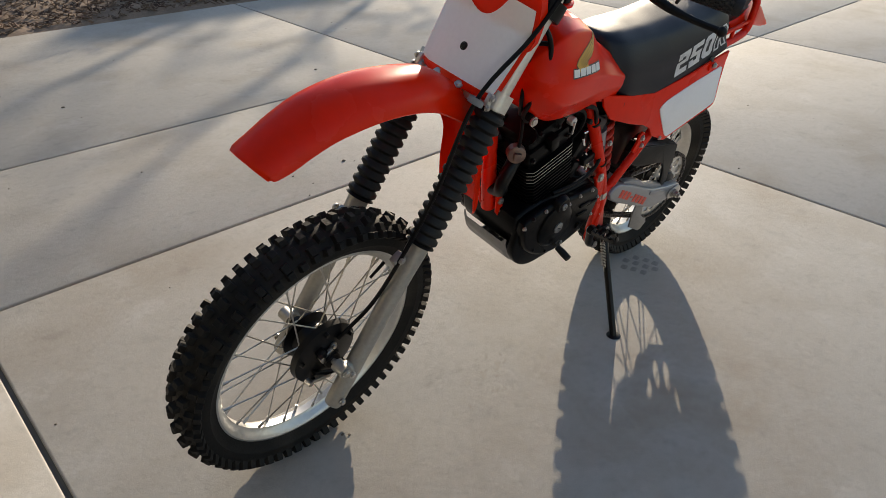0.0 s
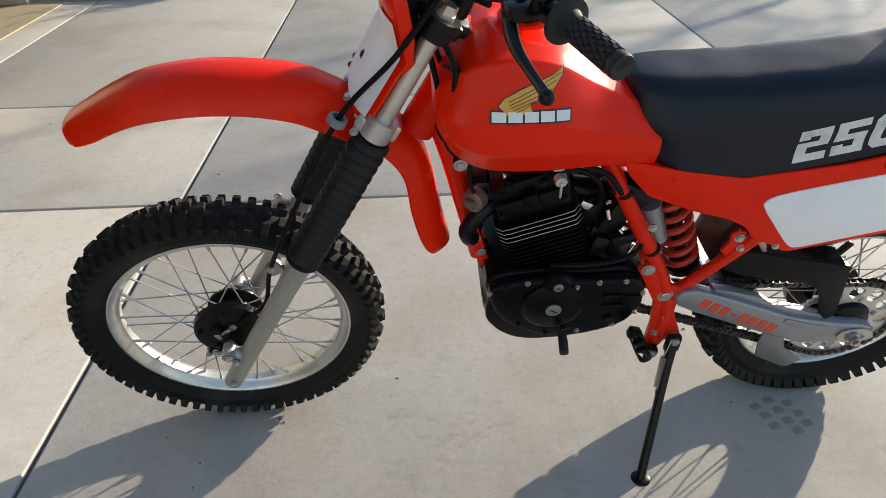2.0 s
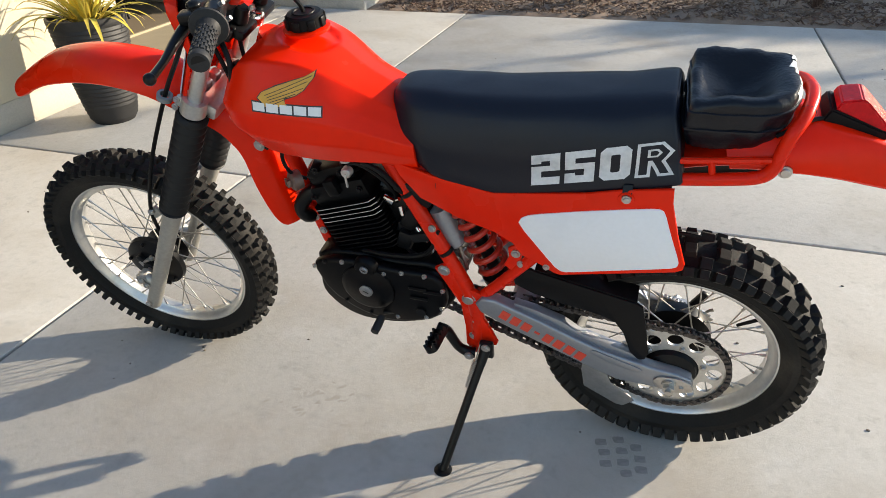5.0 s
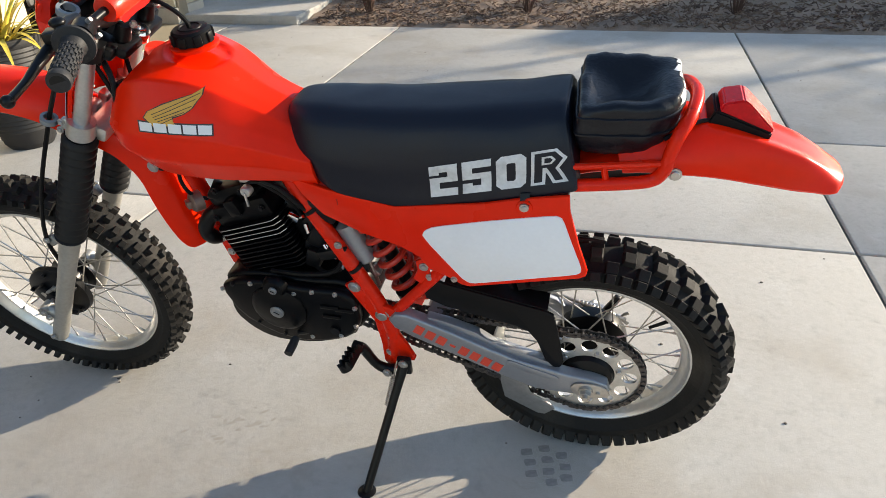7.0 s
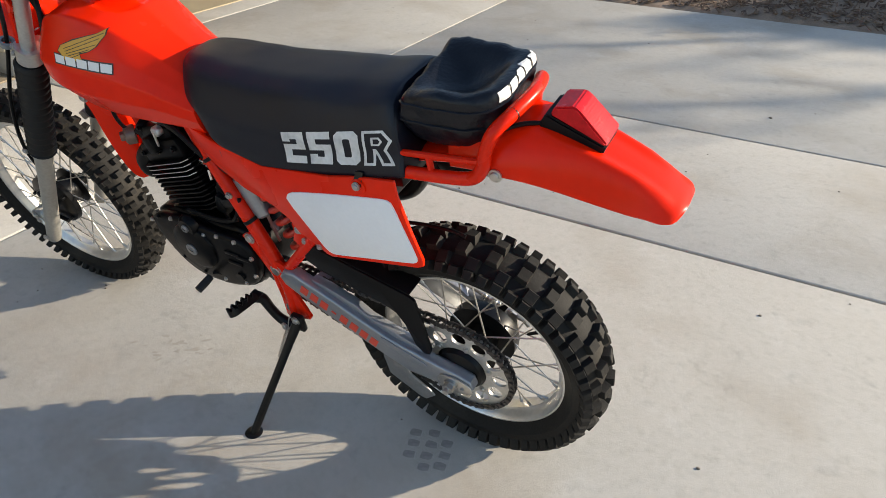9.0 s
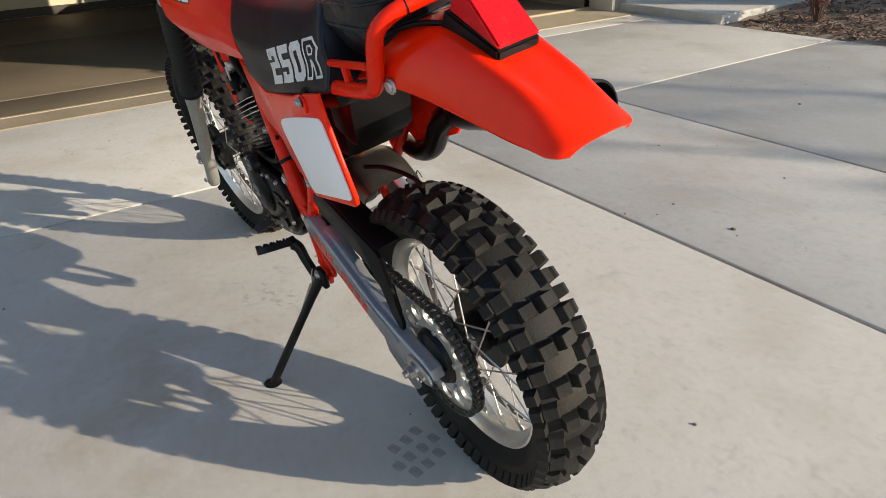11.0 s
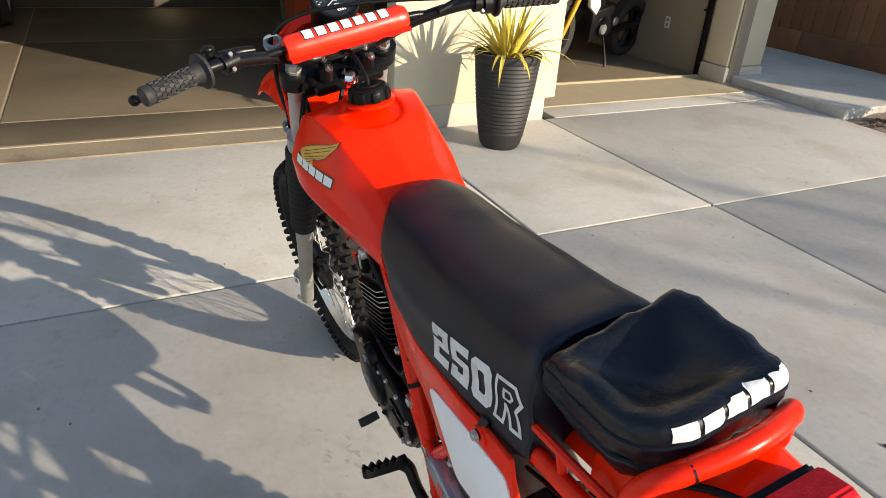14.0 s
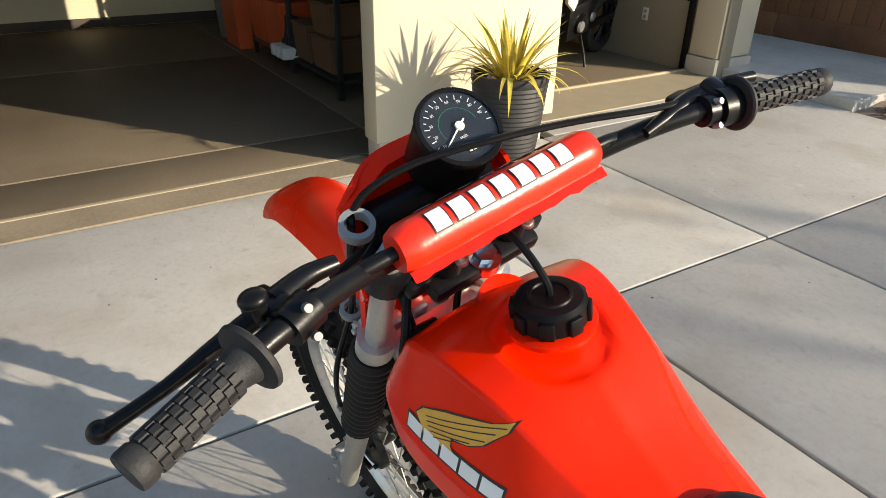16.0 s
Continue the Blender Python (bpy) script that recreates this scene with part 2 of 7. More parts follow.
def part(name, bm, mat, parent=None, label="", m=None, smooth=38.0):
    """One mesh object of its own, under a thing or a part where one is given."""
    ob = new(name, bm if isinstance(bm, bpy.types.Mesh) else mesh_of(bm, mat, smooth))
    ob.parent = parent
    if m is not None:
        ob.matrix_basis = m
    return tagged(ob, label)


def firm(ob, weight=60):
    """Let large faces keep flat shading, so that creases read as creases."""
    mod = ob.modifiers.new("weighted_normal", "WEIGHTED_NORMAL")
    mod.mode, mod.weight, mod.keep_sharp = "FACE_AREA", weight, True
    return ob


def holder(name, m, label, category, group=""):
    ob = new(name)
    ob.empty_display_size = 0.05
    ob.matrix_basis = m
    return tagged(ob, label, category, group)


def box(bm, size, at=(0, 0, 0), turn=None, bevel=0.0, seg=2):
    m = Matrix.Translation(at) @ (turn or Matrix()) @ Matrix.Diagonal((*size, 1))
    made = bmesh.ops.create_cube(bm, size=1, matrix=m)
    if bevel:
        edges = {e for v in made["verts"] for e in v.link_edges}
        bmesh.ops.bevel(bm, geom=list(edges), offset=bevel, segments=seg, affect="EDGES", profile=0.5)
    return bm


def axis_turn(d):
    return Vector(d).normalized().to_track_quat("Z", "Y").to_matrix().to_4x4()


def rod(bm, a, b, r0, r1=None, seg=14, cap=True):
    a, b = Vector(a), Vector(b)
    m = Matrix.Translation((a + b) / 2) @ axis_turn(b - a)
    bmesh.ops.create_cone(bm, cap_ends=cap, segments=seg, radius1=r0, radius2=r0 if r1 is None else r1, depth=(b - a).length, matrix=m)
    return bm


def ball(bm, at, r, u=12, v=8, scale=(1, 1, 1), turn=None):
    m = Matrix.Translation(at) @ (turn or Matrix()) @ Matrix.Diagonal((*scale, 1))
    bmesh.ops.create_uvsphere(bm, u_segments=u, v_segments=v, radius=r, matrix=m)
    return bm


def smooth_line(points, steps=6):
    """Catmull-Rom through points of any dimension."""
    p = [np.array(q, float) for q in points]
    p = [2 * p[0] - p[1], *p, 2 * p[-1] - p[-2]]
    out = []
    for i in range(1, len(p) - 2):
        for k in range(steps):
            t = k / steps
            out.append(0.5 * (2 * p[i] + (p[i + 1] - p[i - 1]) * t + (2 * p[i - 1] - 5 * p[i] + 4 * p[i + 1] - p[i + 2]) * t**2
                              + (3 * p[i] - p[i - 1] - 3 * p[i + 1] + p[i + 2]) * t**3))
    out.append(p[-2])
    return out


def loft(bm, rings, closed=True, caps=True):
    rows = [[bm.verts.new(tuple(p)) for p in ring] for ring in rings]
    n = len(rows[0])
    for a, b in zip(rows, rows[1:]):
        for i in range(n if closed else n - 1):
            j = (i + 1) % n
            bm.faces.new((a[i], a[j], b[j], b[i]))
    if caps and closed:
        bm.faces.new(rows[0][::-1])
        bm.faces.new(rows[-1])
    return bm


def tube(bm, points, r, seg=10, steps=6, flat=1.0):
    """A round bar along a smooth line; r may be one radius or one for each point."""
    radii = [r] * len(points) if isinstance(r, (int, float)) else list(r)
    line = smooth_line([(*p, q) for p, q in zip(points, radii)], steps) if steps else [np.array((*p, q)) for p, q in zip(points, radii)]
    side, rings = None, []
    for i, p in enumerate(line):
        d = Vector(line[min(i + 1, len(line) - 1)][:3] - line[max(i - 1, 0)][:3]).normalized()
        if side is None:
            side = d.cross((0, 1, 0)) if abs(d.y) < 0.9 else d.cross((1, 0, 0))
        side = (side - d * side.dot(d)).normalized()
        up = d.cross(side)
        rings.append([Vector(p[:3]) + (side * math.cos(a) + up * math.sin(a) * flat) * p[3] for a in (k * math.tau / seg for k in range(seg))])
    return loft(bm, rings)


def lathe(bm, profile, centre=(0, 0, 0), seg=48, turn=None, closed=False):
    """Profile of (radius, along); the axis is y, or z turned by turn."""
    m = Matrix.Translation(centre) @ (turn if turn is not None else Matrix.Rotation(radians(-90), 4, "X"))
    rings = []
    for k in range(seg):
        a = k * math.tau / seg
        rings.append([bm.verts.new(m @ Vector((r * math.cos(a), r * math.sin(a), h))) for r, h in profile])
    n = len(profile)
    for k in range(seg):
        a, b = rings[k], rings[(k + 1) % seg]
        for i in range(n if closed else n - 1):
            j = (i + 1) % n
            bm.faces.new((a[i], a[j], b[j], b[i]))
    bmesh.ops.remove_doubles(bm, verts=[v for ring in rings for v in ring], dist=1e-6)
    return bm


def slab(bm, outline, y0, y1, bevel=0.0, seg=2):
    """A plate with an outline in x and z, from y0 to y1."""
    low = [bm.verts.new((x, y0, z)) for x, z in outline]
    face = bm.faces.new(low)
    made = bmesh.ops.extrude_face_region(bm, geom=[face])
    high = [v for v in made["geom"] if isinstance(v, bmesh.types.BMVert)]
    bmesh.ops.translate(bm, verts=high, vec=(0, y1 - y0, 0))
    if bevel:
        rim = {e for v in low + high for e in v.link_edges if abs(e.verts[0].co.y - e.verts[1].co.y) < 1e-6}
        bmesh.ops.bevel(bm, geom=list(rim), offset=bevel, segments=seg, affect="EDGES", profile=0.5)
    return bm


def rounded(points, cut=0.25, rounds=2):
    """Corner cutting on a closed outline."""
    p = [np.array(q, float) for q in points]
    for _ in range(rounds):
        p = [w for a, b in zip(p, p[1:] + p[:1]) for w in (a * (1 - cut) + b * cut, a * cut + b * (1 - cut))]
    return [tuple(q) for q in p]


def bolt(bm, at, r=0.008, h=0.006, d=(0, -1, 0)):
    lathe(bm, [(0.0, h), (r * 0.86, h), (r, h * 0.8), (r, h * 0.4), (r * 1.45, h * 0.36), (r * 1.45, -0.001)], at, 12, axis_turn(d))
    return bm


def bolts(parent, spots, r=0.007, h=0.006, d=(0, -1, 0), mat=None):
    """Bolt heads, each an object of its own."""
    bm = bolt(bmesh.new(), (0, 0, 0), r, h, d)
    me = mesh_of(bm, mat or STEEL, 30)
    for p in spots:
        part("bolt", me, None, parent, m=Matrix.Translation(p))


def letters(text, size, depth=0.0006, bold=0.0):
    """The outline of a word in the built-in font as a bmesh, on the plane of x and y."""
    cu = bpy.data.curves.new("word", "FONT")
    cu.body, cu.size, cu.extrude, cu.offset, cu.resolution_u = text, size, depth, bold, 3
    ob = bpy.data.objects.new("word", cu)
    scene.collection.objects.link(ob)
    me = bpy.data.meshes.new_from_object(ob.evaluated_get(bpy.context.evaluated_depsgraph_get()))
    bm = bmesh.new()
    bm.from_mesh(me)
    bpy.data.objects.remove(ob)
    bpy.data.meshes.remove(me)
    return bm


def lay_on(bm, tree, away, lift=0.0012):
    """Presses flat shapes onto a surface: each corner moves along away until it meets it."""
    away = Vector(away).normalized()
    for v in bm.verts:
        hit, normal, _, _ = tree.ray_cast(v.co - away * 0.5, away)
        if hit:
            v.co = hit + (normal if normal.dot(away) < 0 else -normal) * lift
    return bm


# ---- driveway and garage ----
JX = (-3.605, -1.942, 0.908, 3.50, 6.4)
JY = (-5.6, -3.4, -1.222, 1.105, 2.242, 4.70)
WALL_X, BAY2_X, BACK_X = -3.61, -4.18, -9.0
PIER = (1.05, 2.32)
COLUMN = (4.62, 5.08)
FENCE_Y = 6.55

bm = bmesh.new()
bmesh.ops.create_grid(bm, x_segments=60, y_segments=60, size=400)
for v in bm.verts:
    v.co.z = -0.06
ground = tagged(part("ground", bm, SOIL), "bare brown earth round the driveway", "ground", kind="structure")

bm = bmesh.new()
box(bm, (JX[-1] - JX[0], JY[-1] - JY[0], 0.04), ((JX[-1] + JX[0]) / 2, (JY[-1] + JY[0]) / 2, -0.032))
driveway = tagged(part("driveway", bm, JOINT), "pale concrete driveway in large slabs with dark open joints", "driveway", kind="structure")


def paving(parent, x0, x1, y0, y1, mat, top=0.0, gap=0.007, bevel=0.006, thick=0.05, name="slab"):
    bm = bmesh.new()
    box(bm, (x1 - x0 - 2 * gap, y1 - y0 - 2 * gap, thick), (0, 0, -thick / 2), bevel=bevel, seg=3)
    return part(name, bm, mat, parent, m=Matrix.Translation(((x0 + x1) / 2, (y0 + y1) / 2, top)))


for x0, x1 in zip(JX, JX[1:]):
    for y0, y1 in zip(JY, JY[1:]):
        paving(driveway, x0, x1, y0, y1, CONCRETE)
paving(driveway, BAY2_X, JX[0] , PIER[1] + 0.02, JY[-1], CONCRETE)

# the raised walk beside the column, and the planting bed
bm = bmesh.new()
box(bm, (5.2, FENCE_Y - 4.715, 0.14), (-2.96 - 2.6, (FENCE_Y + 4.715) / 2, 0.01), bevel=0.012, seg=3)
walkway = tagged(part("walkway", bm, CONCRETE), "raised pale concrete walk beside the wooden fence", "walkway", kind="structure")
bm = bmesh.new()
bmesh.ops.create_grid(bm, x_segments=150, y_segments=70, size=0.5, matrix=Matrix.Translation((1.75, 7.06, 0)) @ Matrix.Diagonal((9.4, 4.7, 1, 1)))
for v in bm.verts:
    w = v.co
    v.co.z = 0.0 + 0.03 * noise.noise(w * 1.1) + 0.02 * noise.noise(w * 5) + 0.05 * min(1, max(0, (w.y - 4.72) / 1.2))
    if w.y < 4.74:
        v.co.z = -0.02
bed = tagged(part("planting_bed", bm, MULCH), "planting bed covered in brown bark mulch", "planting bed", kind="structure")

# garage floor with its sloped lip
garage_floor_base = bmesh.new()
box(garage_floor_base, (WALL_X - 0.25 - BACK_X, 8.7, 0.05), ((BACK_X + WALL_X - 0.25) / 2, 0.35, -0.016))
garage_floor = tagged(part("garage_floor", garage_floor_base, STRIP), "smooth brown-grey concrete garage floor with control joints", "floor", kind="structure")
bm = bmesh.new()
loft(bm, [[(WALL_X - 0.01, y, -0.02), (WALL_X - 0.01, y, 0.002), (WALL_X - 0.215, y, 0.014), (WALL_X - 0.215, y, -0.02)] for y in (-4.0, PIER[0] + 0.02)])
part("apron", bm, APRON, garage_floor)
bm = bmesh.new()
box(bm, (0.034, PIER[0] + 4.0, 0.03), (WALL_X - 0.232, (PIER[0] - 4) / 2, 0.002), bevel=0.002)
part("lip", bm, STRIP, garage_floor)
GX, GY = (-9.0, -6.9, -4.34, WALL_X - 0.25), (-4.0, -1.235, 1.3, 2.3)
for x0, x1 in zip(GX, GX[1:]):
    for y0, y1 in zip(GY, GY[1:]):
        paving(garage_floor, x0, x1, y0, y1, GARAGE_FLOOR, top=0.014, gap=0.008)
paving(garage_floor, -9.0, BAY2_X - 0.3, 2.3, 4.6, GARAGE_FLOOR, top=0.014)
paving(garage_floor, BAY2_X - 0.26, BAY2_X, 2.3, 4.62, GARAGE_FLOOR, top=0.008)
bm = bmesh.new()
box(bm, (0.035, 2.3, 0.03), (BAY2_X - 0.28, 3.46, 0.012), bevel=0.005)
part("lip", bm, STRIP, garage_floor)


def wall(name, size, at, mat, label, bevel=0.006):
    bm = bmesh.new()
    box(bm, size, at, bevel=bevel)
    return tagged(part(name, bm, mat), label, "wall", kind="structure")


PIER_H, ROOM_H = 2.6, 2.7
pier = wall("wall_pier", (0.16, PIER[1] - PIER[0], PIER_H - 0.15), (WALL_X - 0.08, (PIER[0] + PIER[1]) / 2, 0.15 + (PIER_H - 0.15) / 2), STUCCO,
            "cream stucco pier between the two garage openings", 0.012)
bm = bmesh.new()
box(bm, (0.15, PIER[1] - PIER[0] - 0.1, 0.17), (WALL_X - 0.085, (PIER[0] + PIER[1]) / 2 - 0.03, 0.066), bevel=0.006)
part("footing", bm, FOOTING, pier)
column = wall("wall_column", (0.30, COLUMN[1] - COLUMN[0], PIER_H - 0.16), (BAY2_X - 0.13, sum(COLUMN) / 2, 0.16 + (PIER_H - 0.16) / 2), STUCCO,
              "cream stucco column at the end of the garage", 0.012)
bm = bmesh.new()
box(bm, (0.33, COLUMN[1] - COLUMN[0] + 0.03, 0.17), (BAY2_X - 0.13, sum(COLUMN) / 2, 0.07), bevel=0.01)
part("footing", bm, FOOTING, column)
wall("wall_back", (0.15, 9.3, ROOM_H), (BACK_X - 0.075, 0.5, ROOM_H / 2), BACK_PAINT_LIT, "plain beige painted back wall of the garage")
wall("wall_side", (5.1, 0.15, ROOM_H), ((BACK_X + BAY2_X) / 2 - 0.1, 4.72, ROOM_H / 2), STUCCO_IN_DIM, "beige painted side wall of the garage")
wall("wall_far_side", (5.6, 0.15, ROOM_H), ((BACK_X + WALL_X) / 2, -4.1, ROOM_H / 2), STUCCO_IN_DIM, "beige painted far side wall of the garage")
wall("wall_front", (0.16, 1.6, PIER_H), (WALL_X - 0.08, -4.8, PIER_H / 2), STUCCO, "cream stucco front wall")
wall("wall_header", (0.2, 10.7, 0.78), (WALL_X - 0.3, -0.25, PIER_H + 0.12), STUCCO, "cream stucco header over the garage openings")
bm = bmesh.new()
box(bm, (5.9, 9.6, 0.12), ((BACK_X + WALL_X) / 2 - 0.1, 0.4, ROOM_H + 0.06))
tagged(part("ceiling", bm, STUCCO_IN_DIM), "plain pale garage ceiling", "ceiling", kind="structure")
bm = bmesh.new()
box(bm, (0.02, 8.6, 0.10), (BACK_X + 0.012, 0.4, 0.07), bevel=0.004)
tagged(part("baseboard", bm, BASE_DARK), "dark brown strip along the foot of the wall", "baseboard", kind="structure")


# ---- the motorcycle ----
# Its own axes: x to its rear, y to its right, z up from the ground line under its wheels.
BIKE = pose(-0.0201, 0.0329, 0.004, 10.47, -0.48, -0.17)
bike = holder("motorcycle", BIKE, "red off-road motorcycle with black seat leaning on its side stand", "motorcycle")
RAKE = Vector((0.51, 0, 0.86)).normalized()
HEAD = Vector((-0.935, 0, 0.90))
STEER = Matrix.Translation(HEAD) @ Matrix.Rotation(radians(4.2), 4, RAKE) @ Matrix.Translation(-HEAD)
FRONT, REAR = Vector((-1.397, -0.016, 0.355)), Vector((0.006, 0, 0.304))


def fork_at(z, y=0.0, ahead=0.0):
    """A point on the line of a fork leg at height z; ahead: metres square to it, to the front."""
    p = Vector((-1.414, y - 0.027 * max(0, 0.9 - z), 0.247)) + RAKE * ((z - 0.247) / RAKE.z)
    return p + Vector((-RAKE.z, 0, RAKE.x)) * ahead


def tyre(rim_r, crown_r, half, knob, rows, rear):
    """The carcass, and for each knob its place and whether it sits on the shoulder."""
    bm = bmesh.new()
    knobs = []
    prof = [(rim_r - 0.006, -half * 0.60), (rim_r + 0.006, -half * 0.72), (rim_r + (crown_r - rim_r) * 0.30, -half * 0.96), (rim_r + (crown_r - rim_r) * 0.55, -half),
            (rim_r + (crown_r - rim_r) * 0.80, -half * 0.88), (crown_r - 0.004, -half * 0.55), (crown_r, -half * 0.2)]
    lathe(bm, prof + [(r, -h) for r, h in prof[::-1]], seg=96)
    me_rows = []
    for k in range(rows):
        a = (k + 0.5) * math.tau / rows
        odd = k % 2
        if rear:
            spots = [(-0.55, 0.92), (0.55, 0.92)] if odd else [(-0.215, 1.0), (0.215, 1.0)]
            spots += [(-0.80, 0.80), (0.80, 0.80)]
        else:
            spots = [(-0.30, 1.0), (0.30, 1.0)] if odd else [(0.0, 1.0), (-0.58, 0.9), (0.58, 0.9)]
            spots += [(-0.84, 0.78), (0.84, 0.78)]
        me_rows.append((a, spots))
    pitch = math.tau * crown_r / rows
    for a, spots in me_rows:
        for s, _ in spots:
            tilt = s * radians(62)
            y = half * 0.98 * math.sin(s * radians(80)) if abs(s) < 0.7 else half * 0.93 * s / abs(s)
            drop = half * 0.85 * (1 - math.cos(s * radians(75)))
            r = crown_r - drop * 0.95
            w = half * (0.46 if rear else 0.44) * (0.75 if abs(s) > 0.7 else 1)
            lng = pitch * ((0.68 if abs(s) > 0.7 else 0.80) if rear else 0.52)
            m = (Matrix.Rotation(-a, 4, "Y") @ Matrix.Translation((r, y, 0)) @ Matrix.Rotation(tilt, 4, "Z"))
            hgt = knob * (1.25 if abs(s) > 0.7 else 1.0)
            knobs.append((m, w, lng, hgt, abs(s) > 0.7))
    return bm, knobs


def knob_mesh(w, lng, hgt):
    """A tread block that tapers outwards, with its upper edges worn round."""
    bm = bmesh.new()
    rings = []
    for x, ky, kz in ((-0.008, 0.56, 0.56), (hgt - 0.0016, 0.475, 0.455), (hgt, 0.43, 0.41)):
        rings.append([bm.verts.new((x, dy * w * ky, dz * lng * kz)) for dy, dz in ((-1, -1), (1, -1), (1, 1), (-1, 1))])
    for low, high in zip(rings, rings[1:]):
        for i in range(4):
            j = (i + 1) % 4
            bm.faces.new((low[i], low[j], high[j], high[i]))
    bm.faces.new(rings[-1])
    return mesh_of(bm, RUBBER, 30)


def wheel(name, centre, rim_r, crown_r, half, knob, rows, rear, turn):
    """Hub with rim, tyre and laced spokes under it."""
    m = turn @ Matrix.Translation(centre)
    hub = bmesh.new()
    hr = 0.062 if not rear else 0.060
    lathe(hub, [(0.004, -0.07), (0.020, -0.07), (0.022, -0.045), (hr * 0.55, -0.04), (hr, -0.034), (hr, -0.028), (hr * 0.7, -0.02), (hr * 0.7, 0.02),
                (hr, 0.028), (hr, 0.034), (hr * 0.5, 0.04), (0.020, 0.05), (0.020, 0.07), (0.004, 0.07)], seg=36)
    hub = part("wheel", hub, BLACK, bike, "spoked wheel with a black hub and knobbly tyre", m)
    carcass, knobs = tyre(rim_r, crown_r, half, knob, rows, rear)
    tyre_ob = part("tyre", carcass, RUBBER, bike, "black knobbly off-road tyre", m, smooth=30)
    blocks = {}
    for at, bw, lng, hgt, shoulder in knobs:
        if shoulder not in blocks:
            blocks[shoulder] = knob_mesh(bw, lng, hgt)
        part("knob", blocks[shoulder], RUBBER, tyre_ob, m=at @ Matrix.Diagonal((1, 1, random.uniform(0.94, 1.06), 1)))
    w = half * 0.62
    bm = bmesh.new()
    lathe(bm, [(rim_r, -w), (rim_r + 0.003, -w + 0.003), (rim_r - 0.010, -w + 0.006), (rim_r - 0.014, -w * 0.55), (rim_r - 0.021, -w * 0.35), (rim_r - 0.021, w * 0.35),
               (rim_r - 0.014, w * 0.55), (rim_r - 0.010, w - 0.006), (rim_r + 0.003, w - 0.003), (rim_r, w), (rim_r - 0.007, w + 0.001), (rim_r - 0.016, w * 0.8),
               (rim_r - 0.019, w * 0.5), (rim_r - 0.026, w * 0.32), (rim_r - 0.026, -w * 0.32), (rim_r - 0.019, -w * 0.5), (rim_r - 0.016, -w * 0.8), (rim_r - 0.007, -w - 0.001)], seg=96, closed=True)
    part("rim", bm, RIM_ALLOY, hub, "bright alloy rim")
    bm = bmesh.new()
    rod(bm, (0, 0, 0), (0, 0, 0.90), 0.0018, 0.0018, 6)
    rod(bm, (0, 0, 0.90), (0, 0, 1.0), 0.0034, 0.0034, 6)
    spoke_mesh = mesh_of(bm, STEEL)
    for k in range(36):
        side = -1 if k % 2 else 1
        a = k * math.tau / 36
        lead = radians(52) * (1 if (k // 2) % 2 else -1)
        p = Vector((math.cos(a + lead) * hr * 0.95, side * 0.031, math.sin(a + lead) * hr * 0.95))
        q = Vector((math.cos(a) * (rim_r - 0.020), side * 0.006, math.sin(a) * (rim_r - 0.020)))
        part("spoke", spoke_mesh, STEEL, hub, m=Matrix.Translation(p) @ axis_turn(q - p) @ Matrix.Diagonal((1, 1, (q - p).length, 1)))
    bm = bmesh.new()
    rod(bm, (rim_r - 0.026, 0, 0), (rim_r - 0.075, 0, 0), 0.0045, 0.0035, 8)
    bmesh.ops.rotate(bm, verts=bm.verts, cent=(0, 0, 0), matrix=Matrix.Rotation(radians(-35), 3, "Y"))
    part("valve", bm, BLACK_PLASTIC, hub)
    return hub


front_wheel = wheel("wheel", FRONT, 0.266, 0.331, 0.044, 0.0125, 68, False, STEER)
rear_wheel = wheel("wheel", REAR, 0.227, 0.297, 0.058, 0.0165, 58, True, Matrix())

# front brake plate with its arm
bm = bmesh.new()
lathe(bm, [(0.0, -0.052), (0.03, -0.052), (0.066, -0.048), (0.082, -0.042), (0.085, -0.028), (0.0, -0.03)], FRONT, 40)
tube(bm, [FRONT + Vector(p) for p in ((-0.040, -0.055, -0.028), (0.0, -0.060, -0.050), (0.035, -0.058, -0.062))], 0.006, 8)
box(bm, (0.05, 0.014, 0.020), FRONT + Vector((0.0, -0.056, 0.012)), Matrix.Rotation(0.5, 4, "Y"), 0.004)
box(bm, (0.02, 0.018, 0.035), FRONT + Vector((-0.022, -0.056, 0.022)), Matrix.Rotation(-0.4, 4, "Y"), 0.004)
for k in range(5):
    a = 0.4 + k * math.tau / 5
    rod(bm, FRONT + Vector((0.070 * math.cos(a), -0.046, 0.070 * math.sin(a))), FRONT + Vector((0.070 * math.cos(a), -0.055, 0.070 * math.sin(a))), 0.006, 0.005, 10)
part("brake_plate", bm, BLACK, bike, "black cast front brake plate", STEER)
bm = bmesh.new()
box(bm, (0.066, 0.006, 0.011), FRONT + Vector((-0.030, -0.064, -0.048)), Matrix.Rotation(radians(16), 4, "Y"), 0.003)
rod(bm, FRONT + Vector((-0.058, -0.054, -0.040)), FRONT + Vector((-0.058, -0.070, -0.040)), 0.008, 0.007, 14)
box(bm, (0.030, 0.010, 0.009), FRONT + Vector((-0.010, -0.060, 0.022)), Matrix.Rotation(radians(-28), 4, "Y"), 0.002)
box(bm, (0.012, 0.012, 0.020), FRONT + Vector((-0.024, -0.060, 0.012)), Matrix.Rotation(radians(-28), 4, "Y"), 0.002)
rod(bm, FRONT + Vector((0, -0.112, 0)), FRONT + Vector((0, 0.112, 0)), 0.007, 0.007, 14)
axle_ob = part("axle", bm, STEEL, bike, "zinc-plated front axle and brake arm", STEER)
